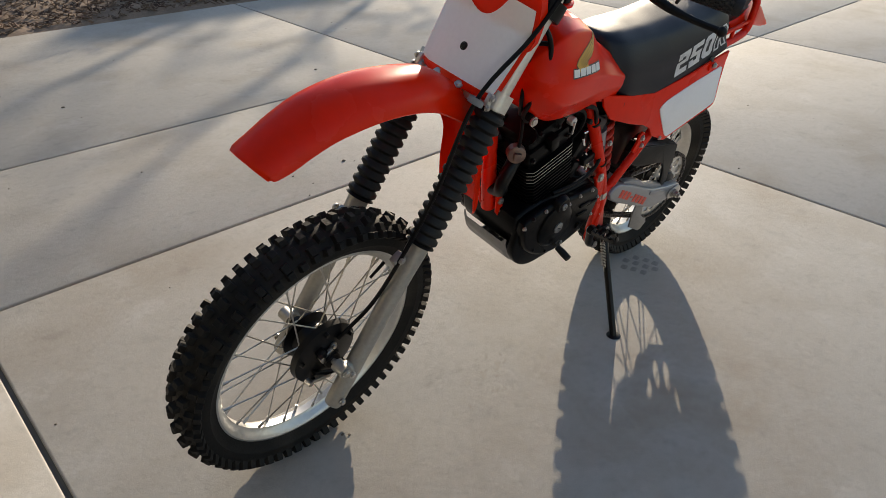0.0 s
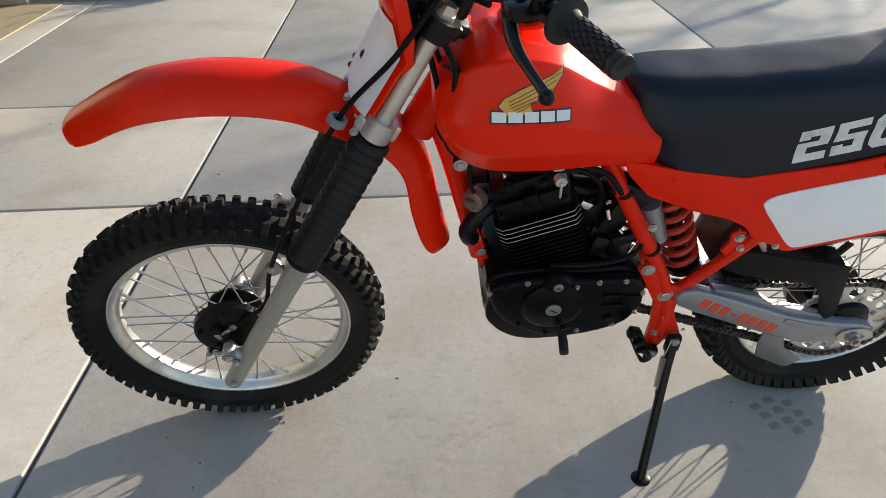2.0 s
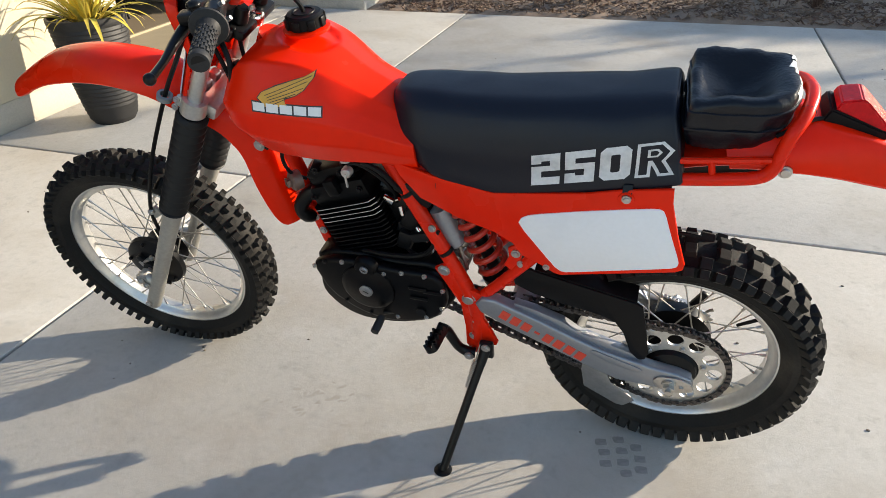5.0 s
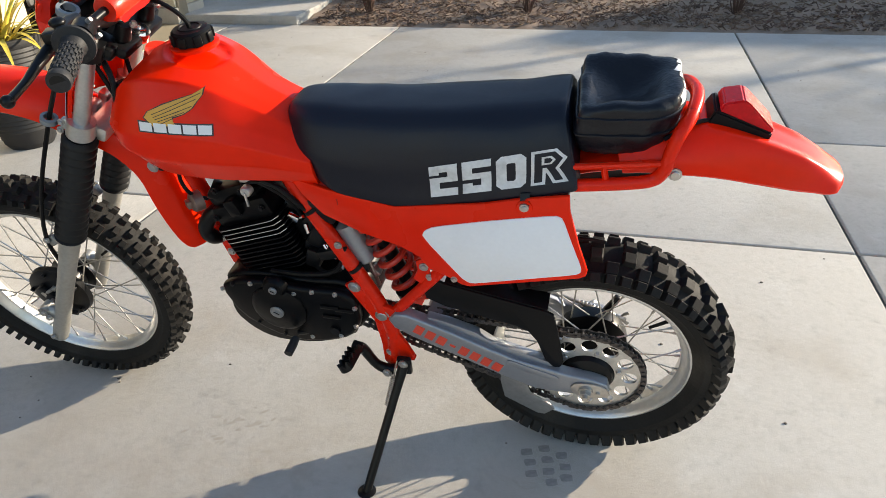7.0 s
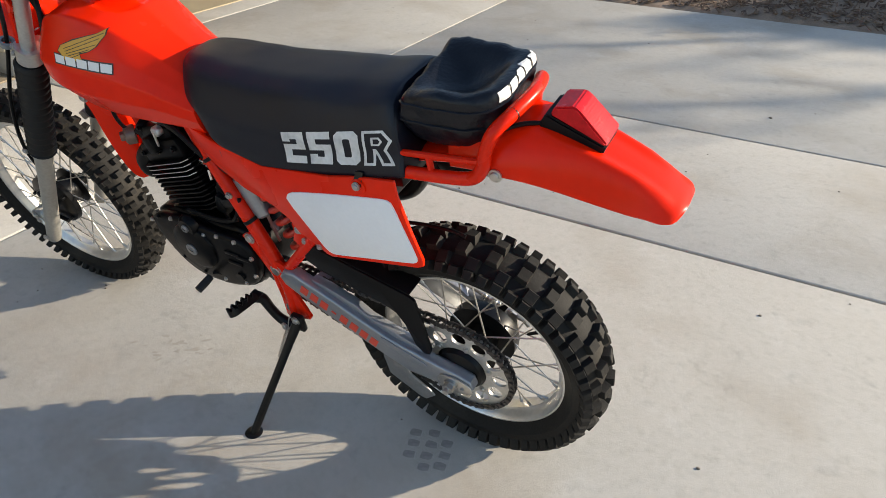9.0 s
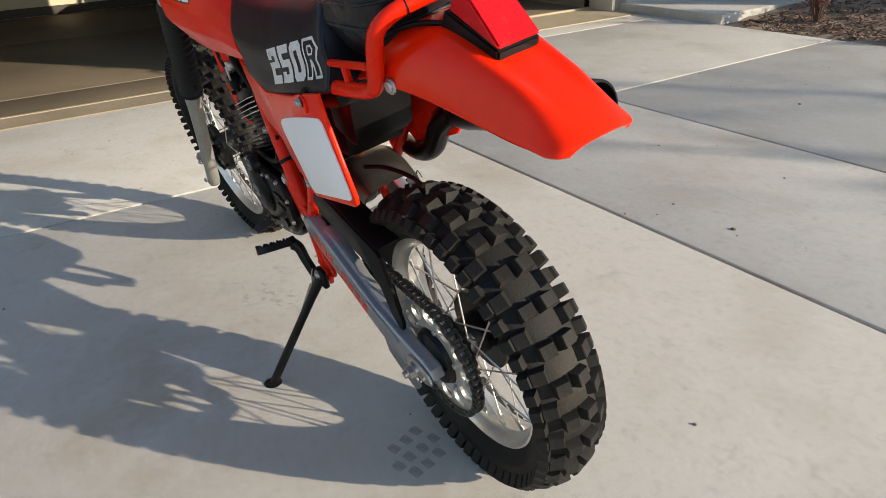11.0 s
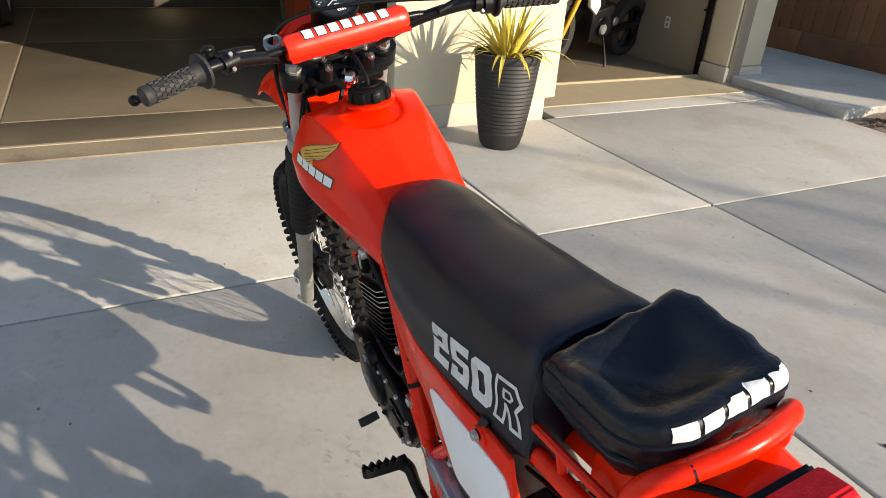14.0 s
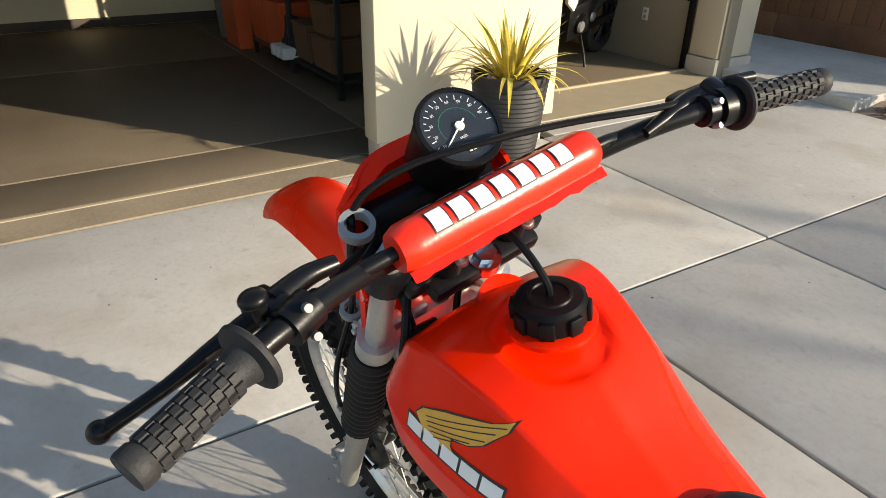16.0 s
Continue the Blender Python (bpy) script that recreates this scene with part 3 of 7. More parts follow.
bolts(axle_ob, [FRONT + Vector((0, -0.116, 0))], 0.007, 0.006)
bolts(axle_ob, [FRONT + Vector((0.01, -0.054, 0.03))], 0.006, 0.008)

# fork legs
for s in (-1, 1):
    y = 0.098 * s
    bm = bmesh.new()
    tube(bm, [fork_at(0.243, y), fork_at(0.256, y), fork_at(0.35, y), fork_at(0.52, y), fork_at(0.64, y)], [0.016, 0.0205, 0.0205, 0.0215, 0.026], 24, 4)
    ax = FRONT + Vector((0, y, 0))
    tube(bm, [fork_at(0.32, y), (ax + fork_at(0.335, y)) / 2, ax + Vector((-0.004, 0, -0.002))], [0.019, 0.017, 0.015], 14, 3)
    rod(bm, ax + Vector((0, -0.016, 0)), ax + Vector((0, 0.016, 0)), 0.0155, 0.0155, 20)
    box(bm, (0.03, 0.02, 0.026), fork_at(0.575, y * 0.95, 0.04), Matrix.Rotation(radians(-30), 4, "Y"), 0.004)
    leg = part("fork_slider", bm, FORK_ALLOY, bike, "dull cast-alloy fork slider", STEER)
    bolts(leg, [ax + Vector((0.014, 0.022 * s, -0.012)), fork_at(0.265, y + 0.024 * s, 0.006), fork_at(0.58, y * 1.02 + 0.008 * s, 0.048)], 0.006, 0.006, (0, s, 0))
    prof, n = [], 14
    for k in range(n):
        h = 0.618 + (0.884 - 0.618) * k / n
        step = (0.884 - 0.618) / n
        big = 0.0345
        prof += [(h, 0.0265), (h + step * 0.30, big), (h + step * 0.62, big), (h + step * 0.92, 0.0265)]
    prof = [(0.614, 0.034)] + prof + [(0.886, 0.030)]
    rings = []
    for z, r in prof:
        c = fork_at(z, y)
        t = axis_turn(RAKE)
        rings.append([c + t.to_3x3() @ Vector((r * math.cos(a), r * math.sin(a), 0)) for a in (q * math.tau / 26 for q in range(26))])
    bm = bmesh.new()
    loft(bm, rings)
    part("fork_boot", bm, BOOT, bike, "black ribbed rubber fork boot", STEER, smooth=50)
    bm = bmesh.new()
    rod(bm, fork_at(0.86, y), fork_at(1.095, y), 0.0158, 0.0158, 24)
    part("stanchion", bm, ALLOY, bike, "bright fork tube", STEER)
    bm = bmesh.new()
    rod(bm, fork_at(1.095, y), fork_at(1.107, y), 0.016, 0.014, 6)
    part("fork_cap", bm, STEEL, bike, m=STEER)

# triple clamps
tilt = Matrix.Rotation(math.atan2(RAKE.x, RAKE.z), 4, "Y")
bm = bmesh.new()
for s in (-1, 1):
    rod(bm, fork_at(0.888, 0.098 * s), fork_at(0.920, 0.098 * s), 0.0275, 0.027, 26)
    box(bm, (0.018, 0.012, 0.028), fork_at(0.898, 0.098 * s, 0.030), tilt, 0.004)
box(bm, (0.045, 0.17, 0.036), fork_at(0.893, 0, -0.022), tilt, 0.008)
for y in (-0.06, -0.02, 0.02, 0.06):
    box(bm, (0.022, 0.026, 0.03), fork_at(0.90, y, 0.014), tilt, 0.006)
box(bm, (0.03, 0.16, 0.018), fork_at(0.888, 0, 0.012), tilt, 0.006)
lower_clamp = part("lower_clamp", bm, ALLOY, bike, "cast-alloy lower fork clamp", STEER)
for s in (-1, 1):
    bolts(lower_clamp, [fork_at(0.885, 0.105 * s, 0.036), fork_at(0.902, 0.105 * s, 0.036)], 0.005, 0.006, (0, s, 0))
bolts(lower_clamp, [fork_at(0.895, y, 0.026) for y in (-0.065, 0.0, 0.072, 0.09)], 0.006, 0.012, (-1, 0, -0.3))
bm = bmesh.new()
for s in (-1, 1):
    rod(bm, fork_at(1.060, 0.098 * s), fork_at(1.090, 0.098 * s), 0.029, 0.029, 24)
    box(bm, (0.05, 0.05, 0.026), fork_at(1.072, 0.07 * s, -0.016), tilt, 0.006)
    rod(bm, fork_at(1.085, 0.045 * s, -0.035), fork_at(1.112, 0.045 * s, -0.035), 0.016, 0.014, 16)
box(bm, (0.06, 0.15, 0.024), fork_at(1.072, 0, -0.030), tilt, 0.008)
upper_clamp = part("upper_clamp", bm, BLACK, bike, "black upper fork clamp with bar mounts", STEER)
bm = bmesh.new()
rod(bm, fork_at(1.07, 0, -0.045), fork_at(1.091, 0, -0.045), 0.0140, 0.0130, 6)
rod(bm, fork_at(1.07, 0, -0.045), fork_at(1.084, 0, -0.045), 0.021, 0.020, 24)
part("stem_nut", bm, CHROME, upper_clamp, "bright steering stem nut")
bolts(upper_clamp, [fork_at(1.116, 0.045 * s, -0.04 + d) for s in (-1, 1) for d in (-0.012, 0.016)], 0.005, 0.009, RAKE)

# handlebar, crossbar and pad
BAR = [(-0.747, -0.387, 1.161), (-0.785, -0.285, 1.166), (-0.803, -0.235, 1.164), (-0.842, -0.155, 1.144), (-0.876, -0.085, 1.116), (-0.884, -0.05, 1.108)]
BAR_R = [(-0.763, 0.437, 1.128), (-0.786, 0.305, 1.146), (-0.808, 0.235, 1.150), (-0.842, 0.155, 1.138), (-0.876, 0.085, 1.114), (-0.884, 0.05, 1.108)]
line = BAR + BAR_R[::-1]
PAD_X, PAD_Z = -0.836, 1.151
bm = bmesh.new()
tube(bm, line, 0.0112, 14, 6)
bar = part("handlebar", bm, BLACK, bike, "black tubular handlebar with a crossbar", STEER)
bm = bmesh.new()
tube(bm, [(-0.838, -0.168, 1.149), (-0.836, -0.13, 1.151), (PAD_X, 0, PAD_Z), (-0.836, 0.13, 1.150), (-0.838, 0.168, 1.145)], 0.0075, 10, 5)
part("crossbar", bm, BLACK, bar)
bm = bmesh.new()
rings = []
for k in range(25):
    y = -0.124 + 0.248 * k / 24
    edge = min(1, (0.124 - abs(y)) / 0.004 + 0.82)
    ring = []
    for q in range(28):
        a = q * math.tau / 28
        r = 0.0245 * edge * (1 + 0.03 * noise.noise(Vector((y * 30, math.cos(a) * 2, math.sin(a) * 2))))
        ring.append((PAD_X + r * math.cos(a), y, PAD_Z + r * math.sin(a)))
    rings.append(ring)
loft(bm, rings)
pad = part("bar_pad", bm, PAD_RED, bar, "red vinyl handlebar pad with white marking")

# rear brake drum
bm = bmesh.new()
lathe(bm, [(0.0, 0.066), (0.03, 0.066), (0.060, 0.062), (0.080, 0.054), (0.083, 0.045), (0.083, 0.020), (0.0, 0.020)], REAR, 44)
box(bm, (0.018, 0.012, 0.11), REAR + Vector((0.03, 0.072, 0.055)), Matrix.Rotation(0.5, 4, "Y"), 0.004)
part("brake_drum", bm, BLACK, bike, "black rear brake drum with its arm")


def ring_of(x, zt, ws, zs, wm, zm, wb, zb, lean=0.0, cut=0.2, ease=0.05):
    """A cross-section of the tank or seat at x: crown, shoulder, widest line and lower edge, both sides."""
    half = [(0.0, zt), (ws * 0.62, zt - ease * (zt - zs)), (ws, zs), ((ws + wm) / 2 + 0.003, (zs + zm) / 2), (wm, zm), (wm - 0.001, (zm * 0.55 + zb * 0.45)), (wb, zb), (wb * 0.5, zb - 0.001)]
    whole = half + [(0.0, zb)] + [(-y, z) for y, z in half[:0:-1]]
    return [(x + lean * (z - zt), y, z) for y, z in rounded(whole, cut, 2)]


def lofted(rows, steps=4, cut=0.2, ease=0.05):
    """A body through rows of x, crown, shoulder width and height, widest width and height, lower width and height, lean."""
    return loft(bmesh.new(), [ring_of(*r, cut, ease) for r in smooth_line(rows, steps)])


# fuel tank
TANK = [
    (-0.929, 0.945, 0.062, 0.942, 0.104, 0.932, 0.086, 0.912, 0.0),
    (-0.921, 0.968, 0.09, 0.960, 0.128, 0.930, 0.100, 0.886, 0.0),
    (-0.895, 0.999, 0.11, 0.988, 0.148, 0.926, 0.110, 0.842, 0.0),
    (-0.855, 1.027, 0.116, 1.01, 0.154, 0.92, 0.114, 0.814, 0.0),
    (-0.8, 1.034, 0.108, 1.012, 0.15, 0.912, 0.111, 0.8, 0.0),
    (-0.725, 1.014, 0.09, 0.99, 0.137, 0.9, 0.106, 0.794, 0.0),
    (-0.65, 0.957, 0.068, 0.94, 0.119, 0.88, 0.099, 0.793, 0.0),
    (-0.59, 0.922, 0.064, 0.908, 0.11, 0.862, 0.093, 0.792, 0.0),
    (-0.535, 0.895, 0.058, 0.88, 0.102, 0.845, 0.09, 0.788, 0.0),
]
bm = lofted(TANK, 12, 0.06, 0.5)
bmesh.ops.subdivide_edges(bm, edges=[e for e in bm.edges if abs(e.verts[0].co.x - e.verts[1].co.x) < 1e-5 and e.verts[0].co.z > 0.93 and e.calc_length() > 0.012], cuts=6, use_grid_fill=True)
bmesh.ops.triangulate(bm, faces=bm.faces)
for v in bm.verts:
    d = math.hypot(v.co.x + 0.770, v.co.y)
    if v.co.z > 0.95 and d < 0.105:
        k = min(1, max(0, (0.064 - d) / 0.014))
        v.co.z += -0.008 * k * k * (3 - 2 * k)
bm.normal_update()
tank_tree = BVHTree.FromBMesh(bm)
tank = firm(part("fuel_tank", bm, RED, bike, "red moulded fuel tank", smooth=55))
bm = bmesh.new()
up = Matrix.Translation((-0.770, 0, 1.030)) @ Matrix.Rotation(radians(3), 4, "Y")
lathe(bm, [(0.046, 0.0), (0.047, 0.006), (0.042, 0.008), (0.0, 0.008)], (-0.770, 0, 1.030), 40, Matrix())
part("cap_seat", bm, RED, tank)
bm = bmesh.new()
prof = [(0.0, 0.030), (0.018, 0.030), (0.019, 0.032), (0.022, 0.032), (0.023, 0.030), (0.033, 0.029), (0.037, 0.025), (0.0375, 0.004), (0.0, 0.004)]
lathe(bm, prof, (-0.770, 0, 1.036), 48, Matrix())
cap = part("fuel_cap", bm, BLACK_PLASTIC, bike, "black plastic fuel cap with finger notches")
for k in range(8):
    a = k * math.tau / 8
    ridge = box(bmesh.new(), (0.007, 0.016, 0.020), (-0.770 + 0.0375 * math.cos(a), 0.0375 * math.sin(a), 1.049), Matrix.Rotation(a, 4, "Z"), 0.0025)
    part("finger_ridge", ridge, BLACK_PLASTIC, cap)
bm = bmesh.new()
tube(bm, [(-0.770, 0, 1.064), (-0.773, 0.0, 1.078), (-0.790, -0.003, 1.100), (-0.822, -0.006, 1.118), (-0.865, -0.006, 1.112), (-0.895, -0.004, 1.088)], 0.0042, 8, 5)
part("breather_hose", bm, BLACK_PLASTIC, tank, "black rubber breather hose")

# badge on each side of the tank: a gold wing over a white bar
def badge(side):
    flip = lambda bm: [setattr(v.co, "y", -v.co.y) for v in bm.verts] if side > 0 else None
    wing = [(-0.827, 0.952), (-0.818, 0.962), (-0.789, 0.971), (-0.761, 0.977), (-0.739, 0.981), (-0.720, 0.988), (-0.722, 0.978), (-0.731, 0.969),
            (-0.740, 0.959), (-0.755, 0.952), (-0.775, 0.949), (-0.774, 0.941), (-0.770, 0.935), (-0.796, 0.934), (-0.811, 0.934), (-0.818, 0.943)]
    quills = [((-0.812, 0.956), (-0.724, 0.9815)), ((-0.810, 0.951), (-0.732, 0.973)), ((-0.807, 0.947), (-0.739, 0.963)), ((-0.803, 0.943), (-0.753, 0.955)), ((-0.797, 0.939), (-0.773, 0.947))]
    c = Vector((-0.778, 0.958))
    for grow, mat, name, lift in ((0.0026, LETTER_BLACK, "badge_edge", 0.0008), (0.0, GOLD, "wing", 0.0013)):
        bm = bmesh.new()
        bm.faces.new([bm.verts.new((x + (x - c.x) / (Vector((x, z)) - c).length * grow, 0, z + (z - c.y) / (Vector((x, z)) - c).length * grow)) for x, z in wing])
        bm.normal_update()
        bmesh.ops.triangulate(bm, faces=bm.faces)
        for _ in range(2):
            bmesh.ops.subdivide_edges(bm, edges=bm.edges, cuts=1)
            bmesh.ops.triangulate(bm, faces=bm.faces)
        flip(bm)
        lay_on(bm, tank_tree, (0, -side, 0), lift)
        part(name, bm, mat, tank, "gold wing emblem" if name == "wing" else "", smooth=0)
    bm = bmesh.new()
    for (x0, z0), (x1, z1) in quills:
        n = Vector((z0 - z1, x1 - x0)).normalized() * 0.0006
        for k in range(4):
            u0, u1 = k / 4, (k + 1) / 4
            ends = [(x0 + (x1 - x0) * u, z0 + (z1 - z0) * u) for u in (u0, u1)]
            bm.faces.new([bm.verts.new((x + n.x * e, 0, z + n.y * e)) for (x, z), e in ((ends[0], -1), (ends[1], -1), (ends[1], 1), (ends[0], 1))])
    flip(bm)
    lay_on(bm, tank_tree, (0, -side, 0), 0.0017)
    part("quill_lines", bm, LETTER_BLACK, tank, smooth=0)
    for grow, mat, name, lift in ((0.0026, LETTER_BLACK, "bar_edge", 0.0009), (0.0, LETTER_WHITE, "bar", 0.0014)):
        bm = bmesh.new()
        for k in range(5):
            x0 = -0.838 + k * 0.0268
            z0 = 0.9375 - k * 0.0036
            pts = [(x0 - grow, z0 - 0.008 - grow), (x0 + 0.0235 + grow, z0 - 0.0112 - grow), (x0 + 0.0235 + grow, z0 + 0.0042 + grow), (x0 - grow, z0 + 0.008 + grow)]
            bm.faces.new([bm.verts.new((x, 0, z)) for x, z in pts])
        bmesh.ops.subdivide_edges(bm, edges=bm.edges, cuts=4, use_grid_fill=True)
        flip(bm)
        lay_on(bm, tank_tree, (0, -side, 0), lift)
        part(name, bm, mat, tank, "plain white marking bar" if name == "bar" else "", smooth=0)


badge(-1)
for s in (-1, 1):
    bm = box(bmesh.new(), (0.034, 0.016, 0.026), (-0.878, 0.098 * s, 0.822), Matrix.Rotation(0.5, 4, "Y"), 0.005)
    part("tank_mount", bm, BLACK_PLASTIC, tank, "black rubber tank mount")
    bolts(tank, [(-0.884, 0.108 * s, 0.818)], 0.0085, 0.007, (0, s, 0))

# seat
SEATROWS = [(-0.592, 0.924, 0.041, 0.915, 0.084, 0.868, 0.085, 0.798, -0.42), (-0.578, 0.935, 0.056, 0.923, 0.094, 0.865, 0.096, 0.786, -0.40),
            (-0.540, 0.938, 0.073, 0.922, 0.106, 0.860, 0.109, 0.776, -0.32), (-0.460, 0.938, 0.079, 0.920, 0.110, 0.850, 0.114, 0.762, -0.20),
            (-0.370, 0.938, 0.083, 0.920, 0.112, 0.850, 0.120, 0.758, -0.10), (-0.260, 0.946, 0.085, 0.928, 0.113, 0.862, 0.125, 0.780, -0.08),
            (-0.150, 0.955, 0.085, 0.937, 0.112, 0.880, 0.128, 0.806, -0.12), (-0.075, 0.965, 0.083, 0.950, 0.109, 0.893, 0.127, 0.825, -0.20),
            (-0.060, 0.962, 0.075, 0.944, 0.103, 0.893, 0.122, 0.830, -0.20)]
bm = lofted(SEATROWS, 6)
for v in bm.verts:
    v.co.z += 0.0016 * noise.noise(v.co * 18)
bm.normal_update()
seat_tree = BVHTree.FromBMesh(bm)
seat = part("seat", bm, SEAT, bike, "long black vinyl seat with silver lettering", smooth=50)
SEAT_LOW = [(-0.50, 0.800), (-0.46, 0.790), (-0.37, 0.785), (-0.26, 0.800), (-0.15, 0.826), (-0.05, 0.848)]
bm = slab(bmesh.new(), SEAT_LOW + [(x, z - 0.050) for x, z in SEAT_LOW[::-1]], -0.104, 0.104, 0.003)
part("seat_pan", bm, BLACK_PLASTIC, seat, "black seat base")
GLYPHS = {  # strokes on a grid 4 wide and 6 high
    "2": [[(0, 6), (4, 6), (4, 2.6), (1.4, 2.6), (1.4, 1.4), (4, 1.4), (4, 0), (0, 0), (0, 3.7), (2.6, 3.7), (2.6, 4.7), (1.4, 4.7), (1.4, 4.2), (0, 4.2)]],
    "5": [[(4, 6), (0, 6), (0, 2.5), (2.6, 2.5), (2.6, 1.3), (1.4, 1.3), (1.4, 1.8), (0, 1.8), (0, 0), (4, 0), (4, 3.7), (1.4, 3.7), (1.4, 4.7), (4, 4.7)]],
}


def block_digit(kind):
    bm = bmesh.new()
    if kind == "0":
        outer, inner = [(0, 0.7), (0.7, 0), (3.3, 0), (4, 0.7), (4, 5.3), (3.3, 6), (0.7, 6), (0, 5.3)], [(1.4, 1.5), (1.6, 1.3), (2.4, 1.3), (2.6, 1.5), (2.6, 4.5), (2.4, 4.7), (1.6, 4.7), (1.4, 4.5)]
        a, b = [bm.verts.new((*p, 0)) for p in outer], [bm.verts.new((*p, 0)) for p in inner]
        for i in range(8):
            bm.faces.new((a[i], a[(i + 1) % 8], b[(i + 1) % 8], b[i]))
    elif kind == "R":
        outer = [(0, 0), (0, 6), (3.2, 6), (4.6, 4.3), (3.6, 2.6), (4.9, 0), (2.9, 0), (1.9, 2.1), (1.9, 0)]
        c = np.mean(outer, 0)
        inner = [(0.42, 0.42), (0.42, 5.58), (3.0, 5.58), (4.05, 4.3), (3.1, 2.6), (4.2, 0.42), (3.15, 0.42), (2.0, 2.9), (1.48, 2.9), (1.48, 0.42)]
        outer = [(0, 0), (0, 6), (3.2, 6), (4.6, 4.3), (3.6, 2.6), (4.9, 0), (2.9, 0), (2.0, 1.9), (1.9, 1.9), (1.9, 0)]
        a, b = [bm.verts.new((*p, 0)) for p in outer], [bm.verts.new((*p, 0)) for p in inner]
        n = len(a)
        for i in range(n):
            bm.faces.new((a[i], a[(i + 1) % n], b[(i + 1) % n], b[i]))
        ho, hi = [(1.35, 3.5), (1.35, 4.95), (2.6, 4.95), (3.15, 4.25), (2.6, 3.5)], [(1.7, 3.8), (1.7, 4.65), (2.45, 4.65), (2.75, 4.25), (2.45, 3.8)]
        a, b = [bm.verts.new((*p, 0)) for p in ho], [bm.verts.new((*p, 0)) for p in hi]
        for i in range(5):
            bm.faces.new((a[i], a[(i + 1) % 5], b[(i + 1) % 5], b[i]))
    else:
        for loop in GLYPHS[kind]:
            bm.faces.new([bm.verts.new((*p, 0)) for p in loop])
    bm.normal_update()
    bmesh.ops.triangulate(bm, faces=bm.faces)
    for _ in range(3):
        bmesh.ops.subdivide_edges(bm, edges=[e for e in bm.edges if e.calc_length() > 0.5], cuts=1)
        bmesh.ops.triangulate(bm, faces=bm.faces)
    return bm


for side in (-1,):
    for k, kind in enumerate("250R"):
        bm = block_digit(kind)
        a0 = (0.0, 0.0615, 0.123, 0.184)[k]
        for v in bm.verts:
            a = v.co.x * 0.0132 + a0
            v.co = Vector((-0.299 + a, side * 0.3, 0.796 + v.co.y * 0.0104 + 0.215 * a))
        lay_on(bm, seat_tree, (0, -side, 0), 0.0009)
        part("numeral", bm, LETTER, seat, "silver printed seat numeral", smooth=0)

# side covers with white number panels
COVER = [(-0.592, 0.800), (-0.575, 0.765), (-0.535, 0.722), (-0.45, 0.692), (-0.375, 0.670), (-0.338, 0.650), (-0.318, 0.622), (-0.280, 0.606), (-0.252, 0.590), (-0.238, 0.588), (-0.13, 0.617), (-0.022, 0.646),
         (-0.010, 0.654), (-0.008, 0.668), (-0.026, 0.726), (-0.044, 0.800), (-0.046, 0.832), (-0.13, 0.816), (-0.2, 0.797), (-0.375, 0.768), (-0.5, 0.785)]
WHITE_PANEL = [(-0.325, 0.706), (-0.318, 0.721), (-0.300, 0.732), (-0.20, 0.759), (-0.119, 0.778), (-0.068, 0.789), (-0.056, 0.784), (-0.038, 0.728), (-0.019, 0.674), (-0.020, 0.663), (-0.030, 0.656), (-0.13, 0.628),
               (-0.224, 0.601), (-0.238, 0.601), (-0.252, 0.611)]


def cover_flare(x):
    """How far the side cover stands out, more to its rear edge."""
    k = min(1.0, max(0.0, (x + 0.46) / 0.16))
    return (0.013 + 0.05 * (x + 0.19)) * k * k * (3 - 2 * k)


for s in (-1, 1):
    bm = bmesh.new()
    slab(bm, [(x if s < 0 else min(x, -0.30 + (x + 0.30) * 0.68), z) for x, z in COVER], -0.116, -0.108, 0.0025)
    for v in bm.verts:
        v.co.y += 0.158 * max(0, -0.44 - v.co.x) - 0.020 * max(0, (0.70 - v.co.z)) - cover_flare(v.co.x)
        v.co.y *= -s
    cover = part("side_cover", bm, RED, bike, "red plastic side cover with a white number panel")
    bm = bmesh.new()
    slab(bm, rounded(WHITE_PANEL, 0.18, 1), -0.1185, -0.1155, 0.0008)
    for v in bm.verts:
        v.co.y -= 0.020 * max(0, (0.70 - v.co.z)) + cover_flare(v.co.x)
        v.co.y *= -s
    if s < 0:
        part("number_panel", bm, WHITE, cover, "blank white number panel")
    tab = slab(bmesh.new(), [(-0.124 + 0.015 * math.cos(a), 0.800 + 0.015 * math.sin(a)) for a in (q * math.tau / 18 for q in range(18))] , -0.137, -0.124, 0.002)
    for v in tab.verts:
        v.co.y *= -s
    part("tab", tab, RED, cover)
    lug = slab(bmesh.new(), [(-0.132, 0.824), (-0.132, 0.806), (-0.128, 0.798), (-0.119, 0.798), (-0.115, 0.806), (-0.115, 0.826)], -0.1395, -0.1365, 0.001)
    for v in lug.verts:
        v.co.y = v.co.y * -s if v.co.z < 0.82 else (v.co.y + 0.014) * -s
    part("lug", lug, BLACK, cover, "black seat bracket lug")
    bolts(cover, [(-0.1235, 0.1405 * s, 0.805)], 0.0058, 0.006, (0, s, 0))
    bolts(cover, [(-0.268, 0.126 * s, 0.603)], 0.005, 0.006, (0, s, 0))

